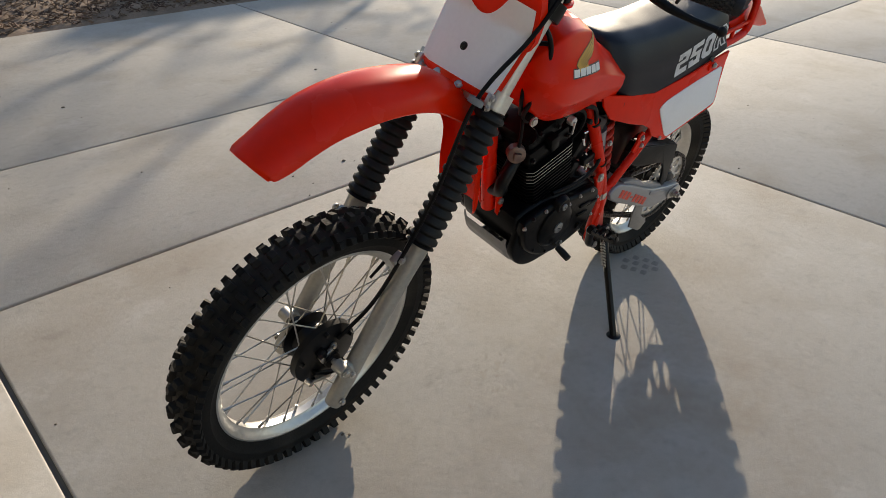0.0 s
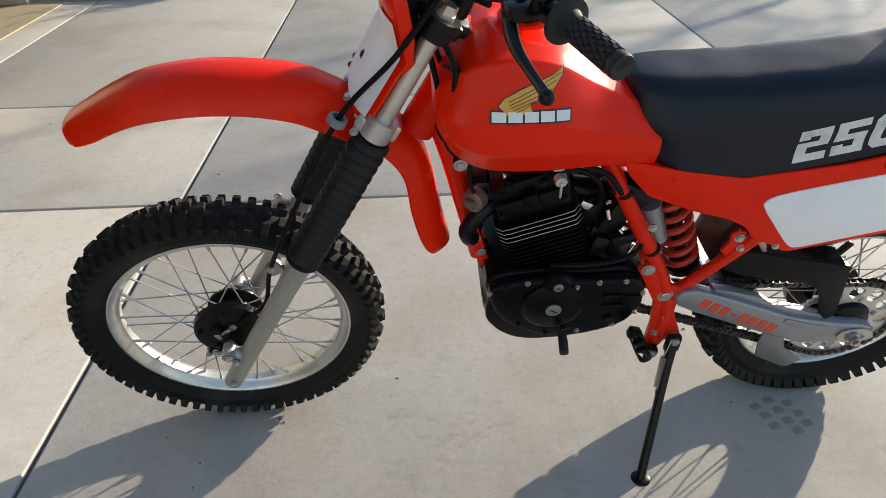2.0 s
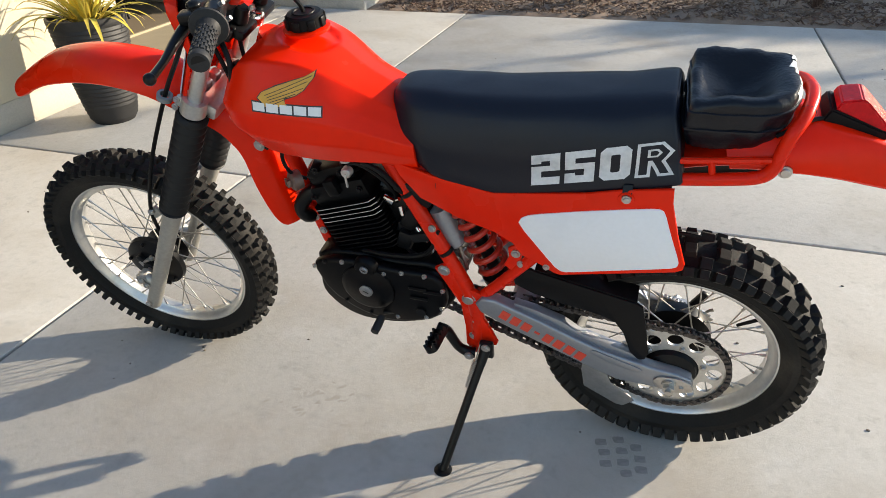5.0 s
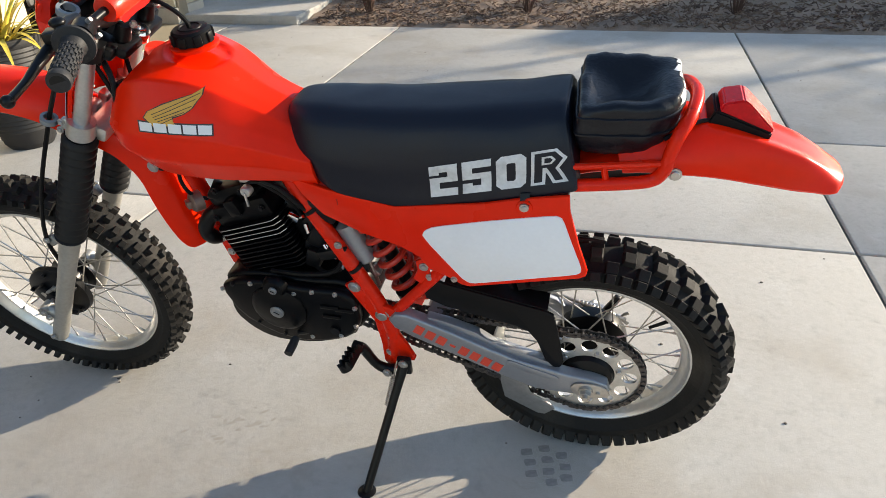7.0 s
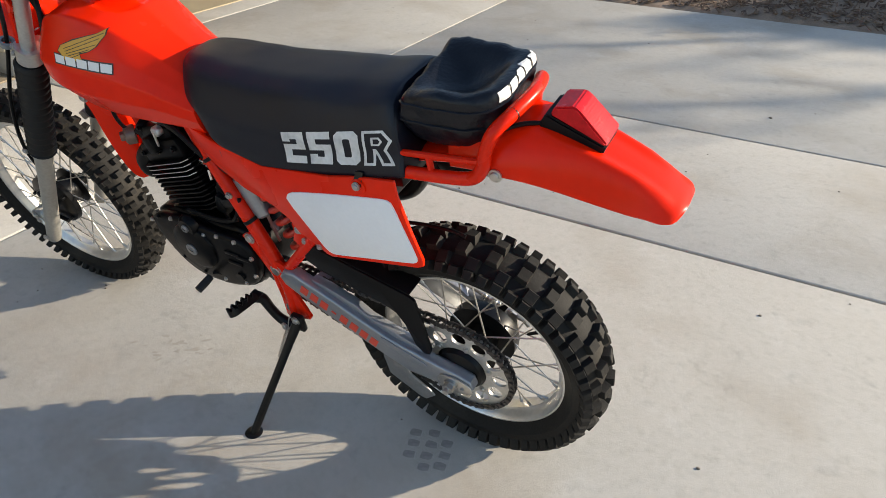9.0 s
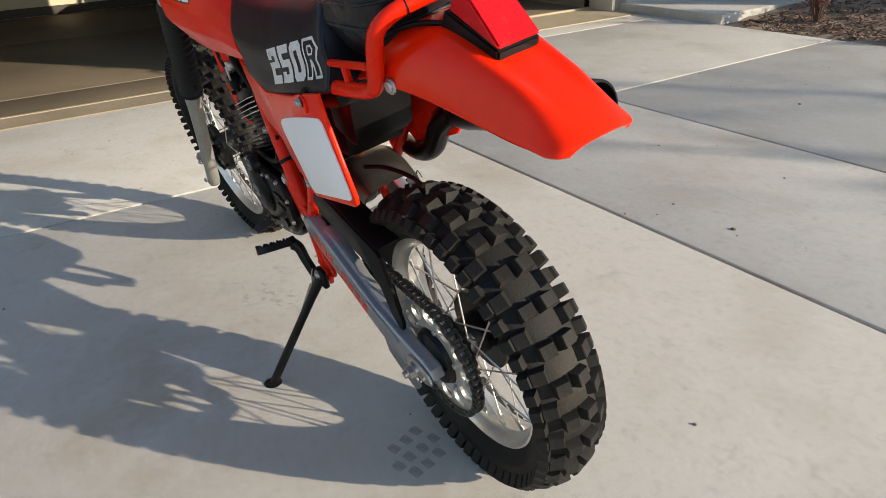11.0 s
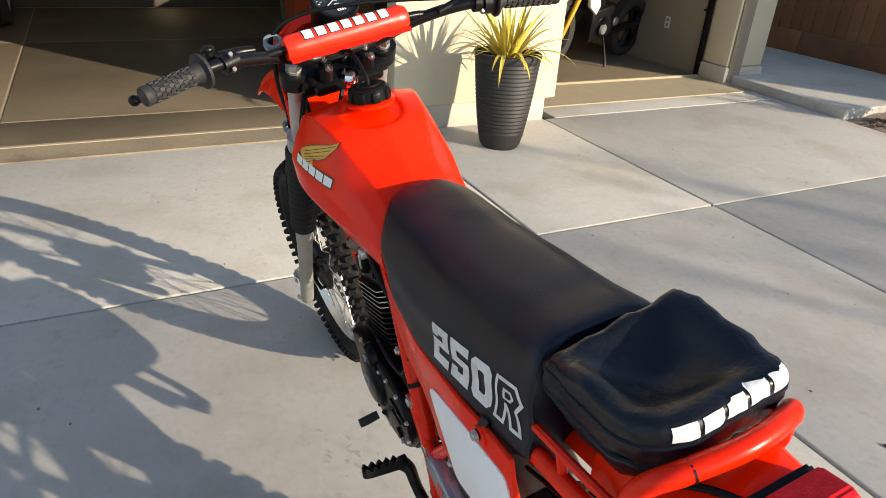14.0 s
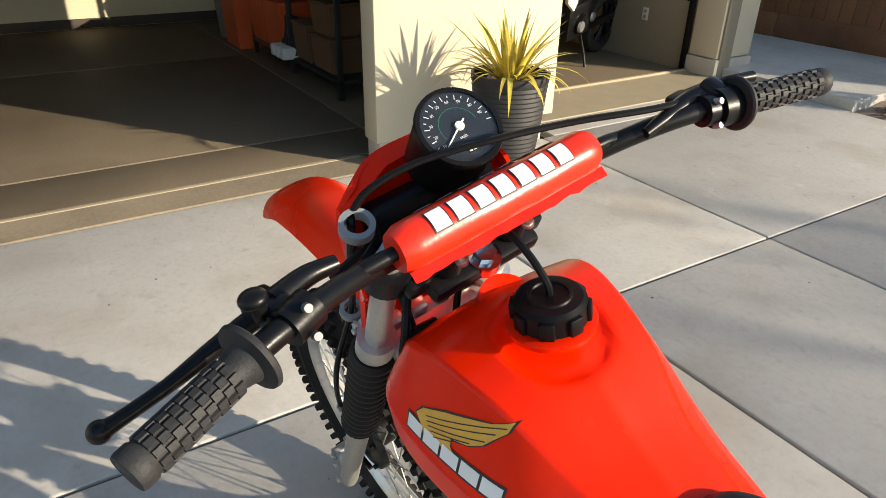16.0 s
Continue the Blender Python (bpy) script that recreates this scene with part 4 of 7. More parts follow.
# frame
bm = bmesh.new()
rod(bm, HEAD + RAKE * -0.085 + Vector((0.02, 0, 0)), HEAD + RAKE * 0.135 + Vector((0.02, 0, 0)), 0.034, 0.033, 28)
frame_ob = part("frame", bm, FRAME_RED, bike, "red painted steel frame")
tubes = [([(-0.925, 0, 0.86), (-0.895, 0, 0.75), (-0.865, 0, 0.62), (-0.838, 0, 0.50)], 0.019),
         ([(-0.90, 0, 0.95), (-0.75, 0, 0.88), (-0.60, 0, 0.80)], 0.020)]
for s in (-1, 1):
    tubes += [([(-0.62, 0.062 * s, 0.80), (-0.575, 0.075 * s, 0.715), (-0.50, 0.090 * s, 0.575), (-0.452, 0.097 * s, 0.472), (-0.436, 0.099 * s, 0.40), (-0.438, 0.100 * s, 0.315)], 0.0165),
              ([(-0.437, 0.099 * s, 0.440), (-0.385, 0.100 * s, 0.500), (-0.318, 0.103 * s, 0.580), (-0.27, 0.104 * s, 0.640)], 0.0125),
              ([(-0.60, 0.07 * s, 0.79), (-0.40, 0.085 * s, 0.76), (-0.20, 0.088 * s, 0.80), (-0.06, 0.088 * s, 0.838)], 0.0125)]
for line, r in tubes:
    bm = bmesh.new()
    tube(bm, line, r, 14, 5)
    part("tube", bm, FRAME_RED, frame_ob)
for s in (-1, 1):
    bm = bmesh.new()
    slab(bm, [(-0.522, 0.535), (-0.498, 0.550), (-0.457, 0.486), (-0.430, 0.480), (-0.411, 0.470), (-0.417, 0.430), (-0.416, 0.395), (-0.386, 0.319), (-0.390, 0.310), (-0.419, 0.302), (-0.434, 0.270),
              (-0.450, 0.272), (-0.465, 0.300), (-0.463, 0.36), (-0.469, 0.432), (-0.508, 0.510)], -0.110 if s < 0 else 0.098, -0.098 if s < 0 else 0.110, 0.003)
    part("gusset", bm, FRAME_RED, frame_ob)
    bm = bmesh.new()
    slab(bm, [(-0.345, 0.56), (-0.325, 0.59), (-0.322, 0.625), (-0.338, 0.632), (-0.352, 0.622), (-0.350, 0.60), (-0.362, 0.575)], -0.108 if s < 0 else 0.10, -0.100 if s < 0 else 0.108, 0.002)
    part("gusset", bm, FRAME_RED, frame_ob)
    bm = bmesh.new()
    slab(bm, [(-0.862, 0.60), (-0.845, 0.61), (-0.822, 0.52), (-0.80, 0.475), (-0.815, 0.465), (-0.842, 0.50)], 0.030 * s - 0.003, 0.030 * s + 0.003, 0.002)
    part("gusset", bm, FRAME_RED, frame_ob)
    for x, z, r in ((-0.448, 0.452, 0.012), (-0.500, 0.533, 0.010), (-0.335, 0.612, 0.007), (-0.325, 0.585, 0.006), (-0.515, 0.650, 0.006), (-0.437, 0.385, 0.006), (-0.445, 0.332, 0.008)):
        bolts(frame_ob, [(x, 0.108 * s, z)], r, 0.007, (0, s, 0))
    bolts(frame_ob, [(x, 0.034 * s, z) for x, z in ((-0.846, 0.575), (-0.834, 0.535), (-0.820, 0.500))], 0.007, 0.006, (0, s, 0))
for x, z in ((-0.572, 0.715), (-0.497, 0.575)):
    bm = bmesh.new()
    d = Vector((0.075, 0, -0.14)).normalized()
    c = Vector((x, -0.0762 if z > 0.6 else -0.0905, z))
    rod(bm, c - d * 0.004, c + d * 0.004, 0.0180, 0.0180, 18)
    part("cable_tie", bm, BLACK_PLASTIC, frame_ob, "black cable tie")

# front fender
FENDER = [(-1.556, 0.901, 0.058, 0.025), (-1.546, 0.909, 0.066, 0.031), (-1.515, 0.926, 0.071, 0.038), (-1.47, 0.949, 0.075, 0.041), (-1.41, 0.972, 0.077, 0.048), (-1.32, 0.982, 0.081, 0.049), (-1.23, 0.976, 0.081, 0.051), (-1.145, 0.96, 0.078, 0.059), (-1.085, 0.928, 0.075, 0.06), (-1.03, 0.89, 0.07, 0.058), (-0.975, 0.84, 0.067, 0.054), (-0.938, 0.765, 0.065, 0.05), (-0.922, 0.67, 0.067, 0.054), (-0.910, 0.6, 0.067, 0.052), (-0.903, 0.562, 0.063, 0.046), (-0.899, 0.545, 0.052, 0.038)]


def shell(rows, thick, steps=4, n=18, crown=2.6, flare=0.0):
    """A curved sheet along rows of x, crown height, half width and drop of the edges, with an inner and an outer face."""
    line = smooth_line(rows, steps)
    outer, inner = [], []
    for i, (x, z, w, d) in enumerate(line):
        a, b = line[max(i - 1, 0)], line[min(i + 1, len(line) - 1)]
        t = Vector((b[0] - a[0], 0, b[1] - a[1])).normalized()
        nrm = Vector((-t.z, 0, t.x)) if t.x > 0 else Vector((t.z, 0, -t.x))
        ro, ri = [], []
        for k in range(n + 1):
            u = -1 + 2 * k / n
            f = abs(u) ** crown
            lip = flare * max(0, abs(u) - 0.9) * 10
            p = Vector((x, w * u * (1 - 0.10 * f) + math.copysign(lip, u), z)) - nrm * d * f
            ro.append(p)
            ri.append(p - nrm * thick - Vector((0, math.copysign(min(thick, abs(p.y)), u) if abs(u) > 0.8 else 0, 0)))
        outer.append(ro)
        inner.append(ri)
    bm = bmesh.new()
    loft(bm, [o + i[::-1] for o, i in zip(outer, inner)])
    return bm


bm = shell(FENDER, 0.0035)
front_fender = part("front_fender", bm, RED, bike, "long red plastic front fender", STEER, smooth=50)
bolts(front_fender, [(-1.072, y, 0.921) for y in (-0.03, 0.03)], 0.007, 0.006, (-0.4, 0, 1))

# front number plate
lean = math.atan2(RAKE.x, RAKE.z)
PLATE_AT = STEER @ Matrix.Translation(fork_at(0.905, 0, 0.052)) @ Matrix.Rotation(lean, 4, "Y")


def strip_plate(outline_at, h0, h1, rows, cols, t0, t1, depth):
    """A bowed plate of rows and columns whose half width at each height outline_at gives."""
    bm = bmesh.new()
    front, back = [], []
    for i in range(rows + 1):
        h = h0 + (h1 - h0) * i / rows
        w = outline_at(h)
        fr, bk = [], []
        for k in range(cols + 1):
            u = -1 + 2 * k / cols
            bow = depth * abs(u) ** 3 + plate_bend(h)
            fr.append((t0 + bow, w * u, h))
            bk.append((t1 + bow, w * u * (1 - 0.004 / max(w, 0.01)), h))
        front.append(fr)
        back.append(bk)
    loft(bm, [f + b[::-1] for f, b in zip(front, back)])
    return bm


def plate_bend(h):
    """The plate's upper half turns forward from the line of the fork."""
    return -0.8 * max(0.0, h - 0.13)


def plate_width(h):
    w = np.interp(h, [-0.015, -0.011, -0.003, 0.02, 0.07, 0.12, 0.165, 0.195, 0.213, 0.225], [0.082, 0.097, 0.105, 0.108, 0.112, 0.116, 0.119, 0.118, 0.108, 0.084])
    return float(w)


number_plate = part("number_plate", strip_plate(plate_width, -0.015, 0.225, 34, 20, 0.0, 0.005, 0.03), RED, bike, "red front number plate with a white field", PLATE_AT, smooth=50)
bm = bmesh.new()
cols, rows = 20, 30
grid = []
for i in range(rows + 1):
    row = []
    for k in range(cols + 1):
        u = -1 + 2 * k / cols
        top = 0.175 - 0.045 * max(0, 1 - (abs(u) / 0.55) ** 2)
        h = 0.0 + (top - 0.0) * i / rows
        w = max(0.02, plate_width(h) - 0.006)
        if i == 0:
            w *= 0.9
        row.append(bm.verts.new((-0.0032 + plate_bend(h) + 0.03 * abs(u * w / (w + 0.006)) ** 3, w * u, h)))
    grid.append(row)
for a, b in zip(grid, grid[1:]):
    for i in range(cols):
        bm.faces.new((a[i], a[i + 1], b[i + 1], b[i]))
part("white_field", bm, WHITE, number_plate, "white plastic number field")
bm = bmesh.new()
lathe(bm, [(0, 0.006), (0.005, 0.006), (0.006, 0.004), (0.0095, 0.003), (0.010, 0.0), (0.0, 0.0)], (0, 0.0, 0.058), 20, Matrix.Rotation(radians(-90), 4, "Y"))
part("screw", bm, BLACK, number_plate)
bm = bmesh.new()
box(bm, (0.05, 0.17, 0.11), (0.014, 0, 0.168), Matrix.Rotation(radians(-38), 4, "Y"), 0.012)
box(bm, (0.05, 0.05, 0.05), (0.016, -0.045, 0.185), None, 0.01)
rod(bm, (-0.01, -0.07, 0.19), (0.04, -0.04, 0.185), 0.009, 0.008, 10)
rod(bm, (-0.01, 0.06, 0.19), (0.04, 0.05, 0.185), 0.010, 0.009, 10)
part("backing", bm, BLACK_PLASTIC, number_plate, "black plastic mounting behind the plate")
# the plate's rim, turned back round its upper half
bm = bmesh.new()
rim_line = [(-plate_width(h), h) for h in (0.11, 0.13, 0.15, 0.17, 0.185, 0.20, 0.212)]
rim_line += [(-0.070, 0.223), (-0.035, 0.2255), (0.0, 0.226)]
rim_line += [(-u, h) for u, h in rim_line[-2::-1]]
rings = []
for u, h in rim_line:
    bow = 0.03 * min(1, abs(u) / max(plate_width(h), 0.01)) ** 3 + plate_bend(h)
    deep = 0.022 * min(1, max(0, (h - 0.10) / 0.07))
    inn = 1 - 0.004 / 0.11
    rings.append([(0.002 + bow, u, h), (0.004 + bow + deep, u * 1.01, h + 0.002), (0.0045 + bow + deep, u * inn * 1.01, h - 0.001), (0.006 + bow, u * inn, h - 0.003)])
loft(bm, rings)
part("rim", bm, RED, number_plate)

# engine
CASE = [(-0.835, 0.505), (-0.80, 0.525), (-0.72, 0.535), (-0.62, 0.525), (-0.535, 0.535), (-0.49, 0.50), (-0.485, 0.43), (-0.52, 0.375), (-0.60, 0.352), (-0.68, 0.345), (-0.76, 0.365), (-0.815, 0.42)]
bm = bmesh.new()
slab(bm, rounded(CASE, 0.2, 1), -0.095, 0.105, 0.012, 3)
engine = part("engine", bm, ENGINE, bike, "black single-cylinder four-stroke engine with polished fin edges")
COVER_L = [(-0.832, 0.500), (-0.800, 0.520), (-0.735, 0.530), (-0.690, 0.528), (-0.610, 0.520), (-0.530, 0.522), (-0.500, 0.495), (-0.498, 0.430), (-0.530, 0.378), (-0.60, 0.352), (-0.665, 0.343), (-0.735, 0.362), (-0.805, 0.415)]
bm = bmesh.new()
slab(bm, rounded(COVER_L, 0.22, 1), -0.122, -0.092, 0.010, 3)
for r, h, x, y, z in ((0.070, 0.026, -0.692, -0.110, 0.455), (0.030, 0.018, -0.687, -0.115, 0.520)):
    disc = lathe(bmesh.new(), [(0.0, -h), (r * 0.74, -h), (r * 0.94, -h * 0.65), (r, 0.0)], (x, y, z), 40)
    part("cover_disc", disc, ENGINE, engine)
for x, z in ((-0.565, 0.475), (-0.565, 0.445), (-0.53, 0.47)):
    part("cover_rib", box(bmesh.new(), (0.045, 0.008, 0.010), (x, -0.123, z), None, 0.003), ENGINE, engine)
part("side_case", bm, ENGINE, engine, "black left engine cover")
bm = bmesh.new()
slab(bm, rounded(COVER_L, 0.22, 1), 0.102, 0.140, 0.012, 3)
part("side_case", bm, ENGINE, engine)
for x, z, r, y in ((-0.692, 0.455, 0.0165, -0.137), (-0.687, 0.520, 0.010, -0.134)):
    bm = bmesh.new()
    lathe(bm, [(0, -0.004), (r * 0.8, -0.004), (r, -0.002), (r, 0.002)], (x, y, z), 28)
    cap_ob = part("inspection_cap", bm, DULL, engine, "round silver inspection cap")
    bm = bmesh.new()
    box(bm, (r * 0.9, 0.0015, 0.0022), (x, y - 0.0042, z), Matrix.Rotation(0.5, 4, "Y"))
    part("slot", bm, BLACK, cap_ob)
for x, z in ((-0.825, 0.497), (-0.795, 0.515), (-0.748, 0.522), (-0.60, 0.515), (-0.645, 0.505), (-0.545, 0.515), (-0.505, 0.478), (-0.512, 0.42), (-0.555, 0.382), (-0.63, 0.367), (-0.70, 0.366), (-0.76, 0.396)):
    bolts(engine, [(x, -0.120, z)], 0.0042, 0.006, mat=STEEL if random.random() < 0.5 else BLACK)
LOWER = [(-0.815, 0.498), (-0.831, 0.432), (-0.828, 0.394), (-0.801, 0.357), (-0.768, 0.333), (-0.726, 0.321), (-0.64, 0.325), (-0.56, 0.352), (-0.515, 0.385), (-0.52, 0.46), (-0.70, 0.50)]
bm = slab(bmesh.new(), rounded(LOWER, 0.2, 1), -0.106, -0.084, 0.006, 2)
part("lower_case", bm, ENGINE, engine, "black lower engine guard")
TILT = Matrix.Translation((-0.690, 0, 0.535)) @ Matrix.Rotation(radians(-18.3), 4, "Y")
bm = bmesh.new()
box(bm, (0.125, 0.135, 0.13), TILT @ Vector((0, 0, 0.06)), TILT.to_3x3().to_4x4(), 0.01)
part("cylinder", bm, ENGINE, engine)
for k in range(12):
    h = 0.008 + k * 0.0115
    bm = bmesh.new()
    out = rounded([(-0.086, -0.090), (0.084, -0.090), (0.084, 0.090), (-0.086, 0.090)], 0.09, 2)
    m = TILT @ Matrix.Translation((0, 0, h))
    loft(bm, [[m @ Vector((x, y, z)) for x, y in out] for z in (-0.0018, 0.0018)])
    fin = part("fin", bm, ENGINE, engine)
    if k > 7:
        bm = bmesh.new()
        mm = TILT @ Matrix.Translation((0, 0, h))
        edge = [(x, y) for x, y in out if y < -0.07]
        edge.sort()
        loft(bm, [[mm @ Vector((x * 1.003, y * 1.004, z)) for x, y in edge] for z in (-0.0009, 0.0009)], closed=False)
        part("bright_edge", bm, ALLOY, fin, "polished fin edge")
bm = bmesh.new()
box(bm, (0.150, 0.155, 0.055), TILT @ Vector((0, 0, 0.160)), TILT.to_3x3().to_4x4(), 0.012)
box(bm, (0.130, 0.140, 0.045), TILT @ Vector((-0.004, 0, 0.203)), TILT.to_3x3().to_4x4(), 0.016)
for s in (-1, 1):
    rod(bm, TILT @ Vector((-0.035, 0.045 * s, 0.20)), TILT @ Vector((-0.055, 0.052 * s, 0.225)), 0.024, 0.022, 20)
    rod(bm, TILT @ Vector((0.035, 0.045 * s, 0.20)), TILT @ Vector((0.055, 0.052 * s, 0.222)), 0.024, 0.022, 20)
    box(bm, (0.03, 0.05, 0.04), TILT @ Vector((0.0, 0.07 * s, 0.185)), TILT.to_3x3().to_4x4(), 0.006)
part("cylinder_head", bm, ENGINE, engine, "black cylinder head with valve covers")
bm = bmesh.new()
c = TILT @ Vector((-0.098, -0.052, 0.205))
d = (TILT.to_3x3() @ Vector((-0.55, -0.80, 0.25))).normalized()
rod(bm, c, c + d * 0.020, 0.0235, 0.0225, 24)
rod(bm, c + d * 0.020, c + d * 0.024, 0.0225, 0.017, 24)
box(bm, (0.018, 0.018, 0.014), c + d * 0.027, axis_turn(d), 0.002)
part("valve_cap", bm, COPPER, engine, "worn round valve cover")
for p in ((-0.03, -0.072, 0.225), (0.03, -0.074, 0.21), (0.06, -0.08, 0.165), (-0.065, -0.079, 0.165), (0.0, -0.08, 0.165)):
    bolts(engine, [TILT @ Vector(p)], 0.005, 0.007, mat=BLACK)
# carburettor, petcock and leads
bm = bmesh.new()
box(bm, (0.05, 0.055, 0.075), (-0.615, -0.02, 0.640), Matrix.Rotation(-0.2, 4, "Y"), 0.008)
carb = part("carburettor", bm, BLACK, bike, "dark carburettor with bright fittings")
# Black filler boxes round the carburettor hide the lit engine case behind.
for name, bm in (("intake_stub", rod(bmesh.new(), (-0.660, -0.01, 0.680), (-0.590, -0.01, 0.665), 0.026, 0.024, 20)),
                 ("inlet_boot", rod(bmesh.new(), (-0.590, -0.01, 0.665), (-0.50, 0.0, 0.655), 0.030, 0.034, 20)),
                 ("float_bowl", box(bmesh.new(), (0.07, 0.075, 0.06), (-0.585, 0.0, 0.575), Matrix.Rotation(0.2, 4, "Y"), 0.010)),
                 ("bowl_cap", box(bmesh.new(), (0.04, 0.03, 0.03), (-0.60, -0.05, 0.60), Matrix.Rotation(0.3, 4, "Y"), 0.006)),
                 ("slide_body", box(bmesh.new(), (0.05, 0.05, 0.09), (-0.570, -0.045, 0.640), Matrix.Rotation(0.5, 4, "Y"), 0.008)),
                 ("drain", box(bmesh.new(), (0.035, 0.03, 0.05), (-0.60, -0.065, 0.575), Matrix.Rotation(0.3, 4, "Y"), 0.006)),
                 ("choke", box(bmesh.new(), (0.05, 0.02, 0.025), (-0.555, -0.08, 0.60), Matrix.Rotation(-0.3, 4, "Y"), 0.005)),
                 ("slide_cap", box(bmesh.new(), (0.09, 0.05, 0.035), (-0.56, -0.06, 0.715), Matrix.Rotation(0.5, 4, "Y"), 0.008))):
    part(name, bm, BLACK, carb)
part("link_block", box(bmesh.new(), (0.026, 0.012, 0.018), (-0.635, -0.052, 0.668), Matrix.Rotation(0.5, 4, "Y"), 0.003), CHROME, carb, "bright linkage block")
bm = bmesh.new()
rod(bm, (-0.605, -0.05, 0.625), (-0.600, -0.052, 0.59), 0.006, 0.005, 10)
part("link_pin", rod(bmesh.new(), (-0.585, -0.06, 0.64), (-0.565, -0.06, 0.655), 0.004, 0.004, 8), CHROME, carb)
rod(bm, (-0.62, -0.048, 0.60), (-0.585, -0.052, 0.615), 0.005, 0.005, 8)
part("linkage", bm, CHROME, carb, "bright throttle linkage")
for a, b, r in (((-0.597, -0.074, 0.672), (-0.592, -0.080, 0.652), 0.0055), ((-0.566, -0.074, 0.618), (-0.556, -0.080, 0.606), 0.0045), ((-0.536, -0.074, 0.604), (-0.545, -0.078, 0.584), 0.005),
                ((-0.528, -0.070, 0.574), (-0.536, -0.074, 0.552), 0.006), ((-0.556, -0.076, 0.640), (-0.545, -0.078, 0.646), 0.0035), ((-0.602, -0.076, 0.690), (-0.594, -0.080, 0.696), 0.0045)):
    part("fitting", rod(bmesh.new(), a, b, r, r * 0.8, 10), CHROME, carb)
bm = bmesh.new()
lathe(bm, [(0, -0.010), (0.010, -0.010), (0.012, -0.007), (0.012, 0.006)], (-0.700, -0.088, 0.760), 20)
box(bm, (0.005, 0.005, 0.034), (-0.700, -0.100, 0.744), None, 0.002)
box(bm, (0.03, 0.02, 0.02), (-0.700, -0.075, 0.785), None, 0.003)
part("petcock", bm, ALLOY, bike, "alloy fuel tap under the tank")
for pts, r in (([(-0.70, -0.08, 0.775), (-0.67, -0.085, 0.78), (-0.63, -0.08, 0.75), (-0.61, -0.065, 0.70), (-0.615, -0.05, 0.665)], 0.005),
               ([(-0.66, -0.09, 0.79), (-0.62, -0.095, 0.775), (-0.59, -0.09, 0.735), (-0.575, -0.082, 0.71)], 0.006),
               ([(-0.86, -0.06, 0.80), (-0.865, -0.07, 0.76), (-0.855, -0.065, 0.72), (-0.83, -0.05, 0.70)], 0.0045),
               ([(-0.62, -0.06, 0.56), (-0.57, -0.09, 0.55), (-0.53, -0.10, 0.58), (-0.51, -0.09, 0.63)], 0.005),
               ([(-0.70, -0.095, 0.545), (-0.63, -0.10, 0.548), (-0.57, -0.10, 0.555), (-0.53, -0.095, 0.57)], 0.006)):
    bm = bmesh.new()
    tube(bm, pts, r, 8, 5)
    part("hose", bm, BLACK_PLASTIC, bike, "black rubber hose")
bm = bmesh.new()
box(bm, (0.18, 0.13, 0.14), (-0.27, 0, 0.72), None, 0.02)
box(bm, (0.10, 0.11, 0.10), (-0.43, 0.0, 0.70), None, 0.02)
box(bm, (0.10, 0.13, 0.13), (-0.17, 0, 0.755), Matrix.Rotation(0.25, 4, "Y"), 0.02)
part("airbox", bm, BLACK_PLASTIC, bike, "black airbox under the seat")
# bash plate
bm = bmesh.new()
pl = [(-0.834, 0.418), (-0.828, 0.392), (-0.800, 0.353), (-0.766, 0.327), (-0.725, 0.314), (-0.64, 0.317), (-0.55, 0.346)]
ou = smooth_line(pl, 4)
loft(bm, [[(x, -0.070, z), (x, -0.080, z + 0.02), (x, -0.076, z + 0.021), (x, -0.066, z + 0.004), (x, 0.066, z + 0.004), (x, 0.076, z + 0.021), (x, 0.080, z + 0.02), (x, 0.070, z)] for x, z in ou])
part("bash_plate", bm, DULL, bike, "alloy plate under the engine")
# exhaust: header round the front of the engine to the right, then the silencer
bm = bmesh.new()
tube(bm, [(-0.800, -0.03, 0.672), (-0.838, -0.045, 0.655), (-0.866, -0.050, 0.615), (-0.858, -0.038, 0.580), (-0.842, 0.03, 0.568), (-0.82, 0.09, 0.59), (-0.76, 0.125, 0.60), (-0.60, 0.135, 0.59), (-0.40, 0.13, 0.575),
          (-0.27, 0.118, 0.575), (-0.20, 0.118, 0.60), (-0.16, 0.125, 0.655), (-0.12, 0.14, 0.69)], [0.0175] * 9 + [0.021, 0.022, 0.024, 0.028], 16, 6)
tube(bm, [(-0.815, 0.03, 0.690), (-0.850, 0.045, 0.675), (-0.875, 0.050, 0.635), (-0.855, 0.075, 0.595), (-0.80, 0.11, 0.595)], 0.019, 14, 5)
part("exhaust_header", bm, BLACK, bike, "black exhaust header pipe")
bm = bmesh.new()
a, b = Vector((-0.12, 0.136, 0.690)), Vector((0.238, 0.152, 0.764))
d = (b - a).normalized()
lathe(bm, [(0.0, 0.0), (0.024, 0.0), (0.035, 0.02), (0.038, 0.05), (0.038, 0.355), (0.0365, 0.370), (0.032, 0.372), (0.030, 0.366), (0.029, 0.335), (0.014, 0.33), (0.013, 0.30), (0.0, 0.30)], a, 36, axis_turn(d))
part("silencer", bm, BLACK, bike, "black round exhaust silencer")
bm = bmesh.new()
box(bm, (0.05, 0.02, 0.008), b + Vector((-0.03, 0, -0.045)), None, 0.003)
part("bracket", bm, STEEL, bike)

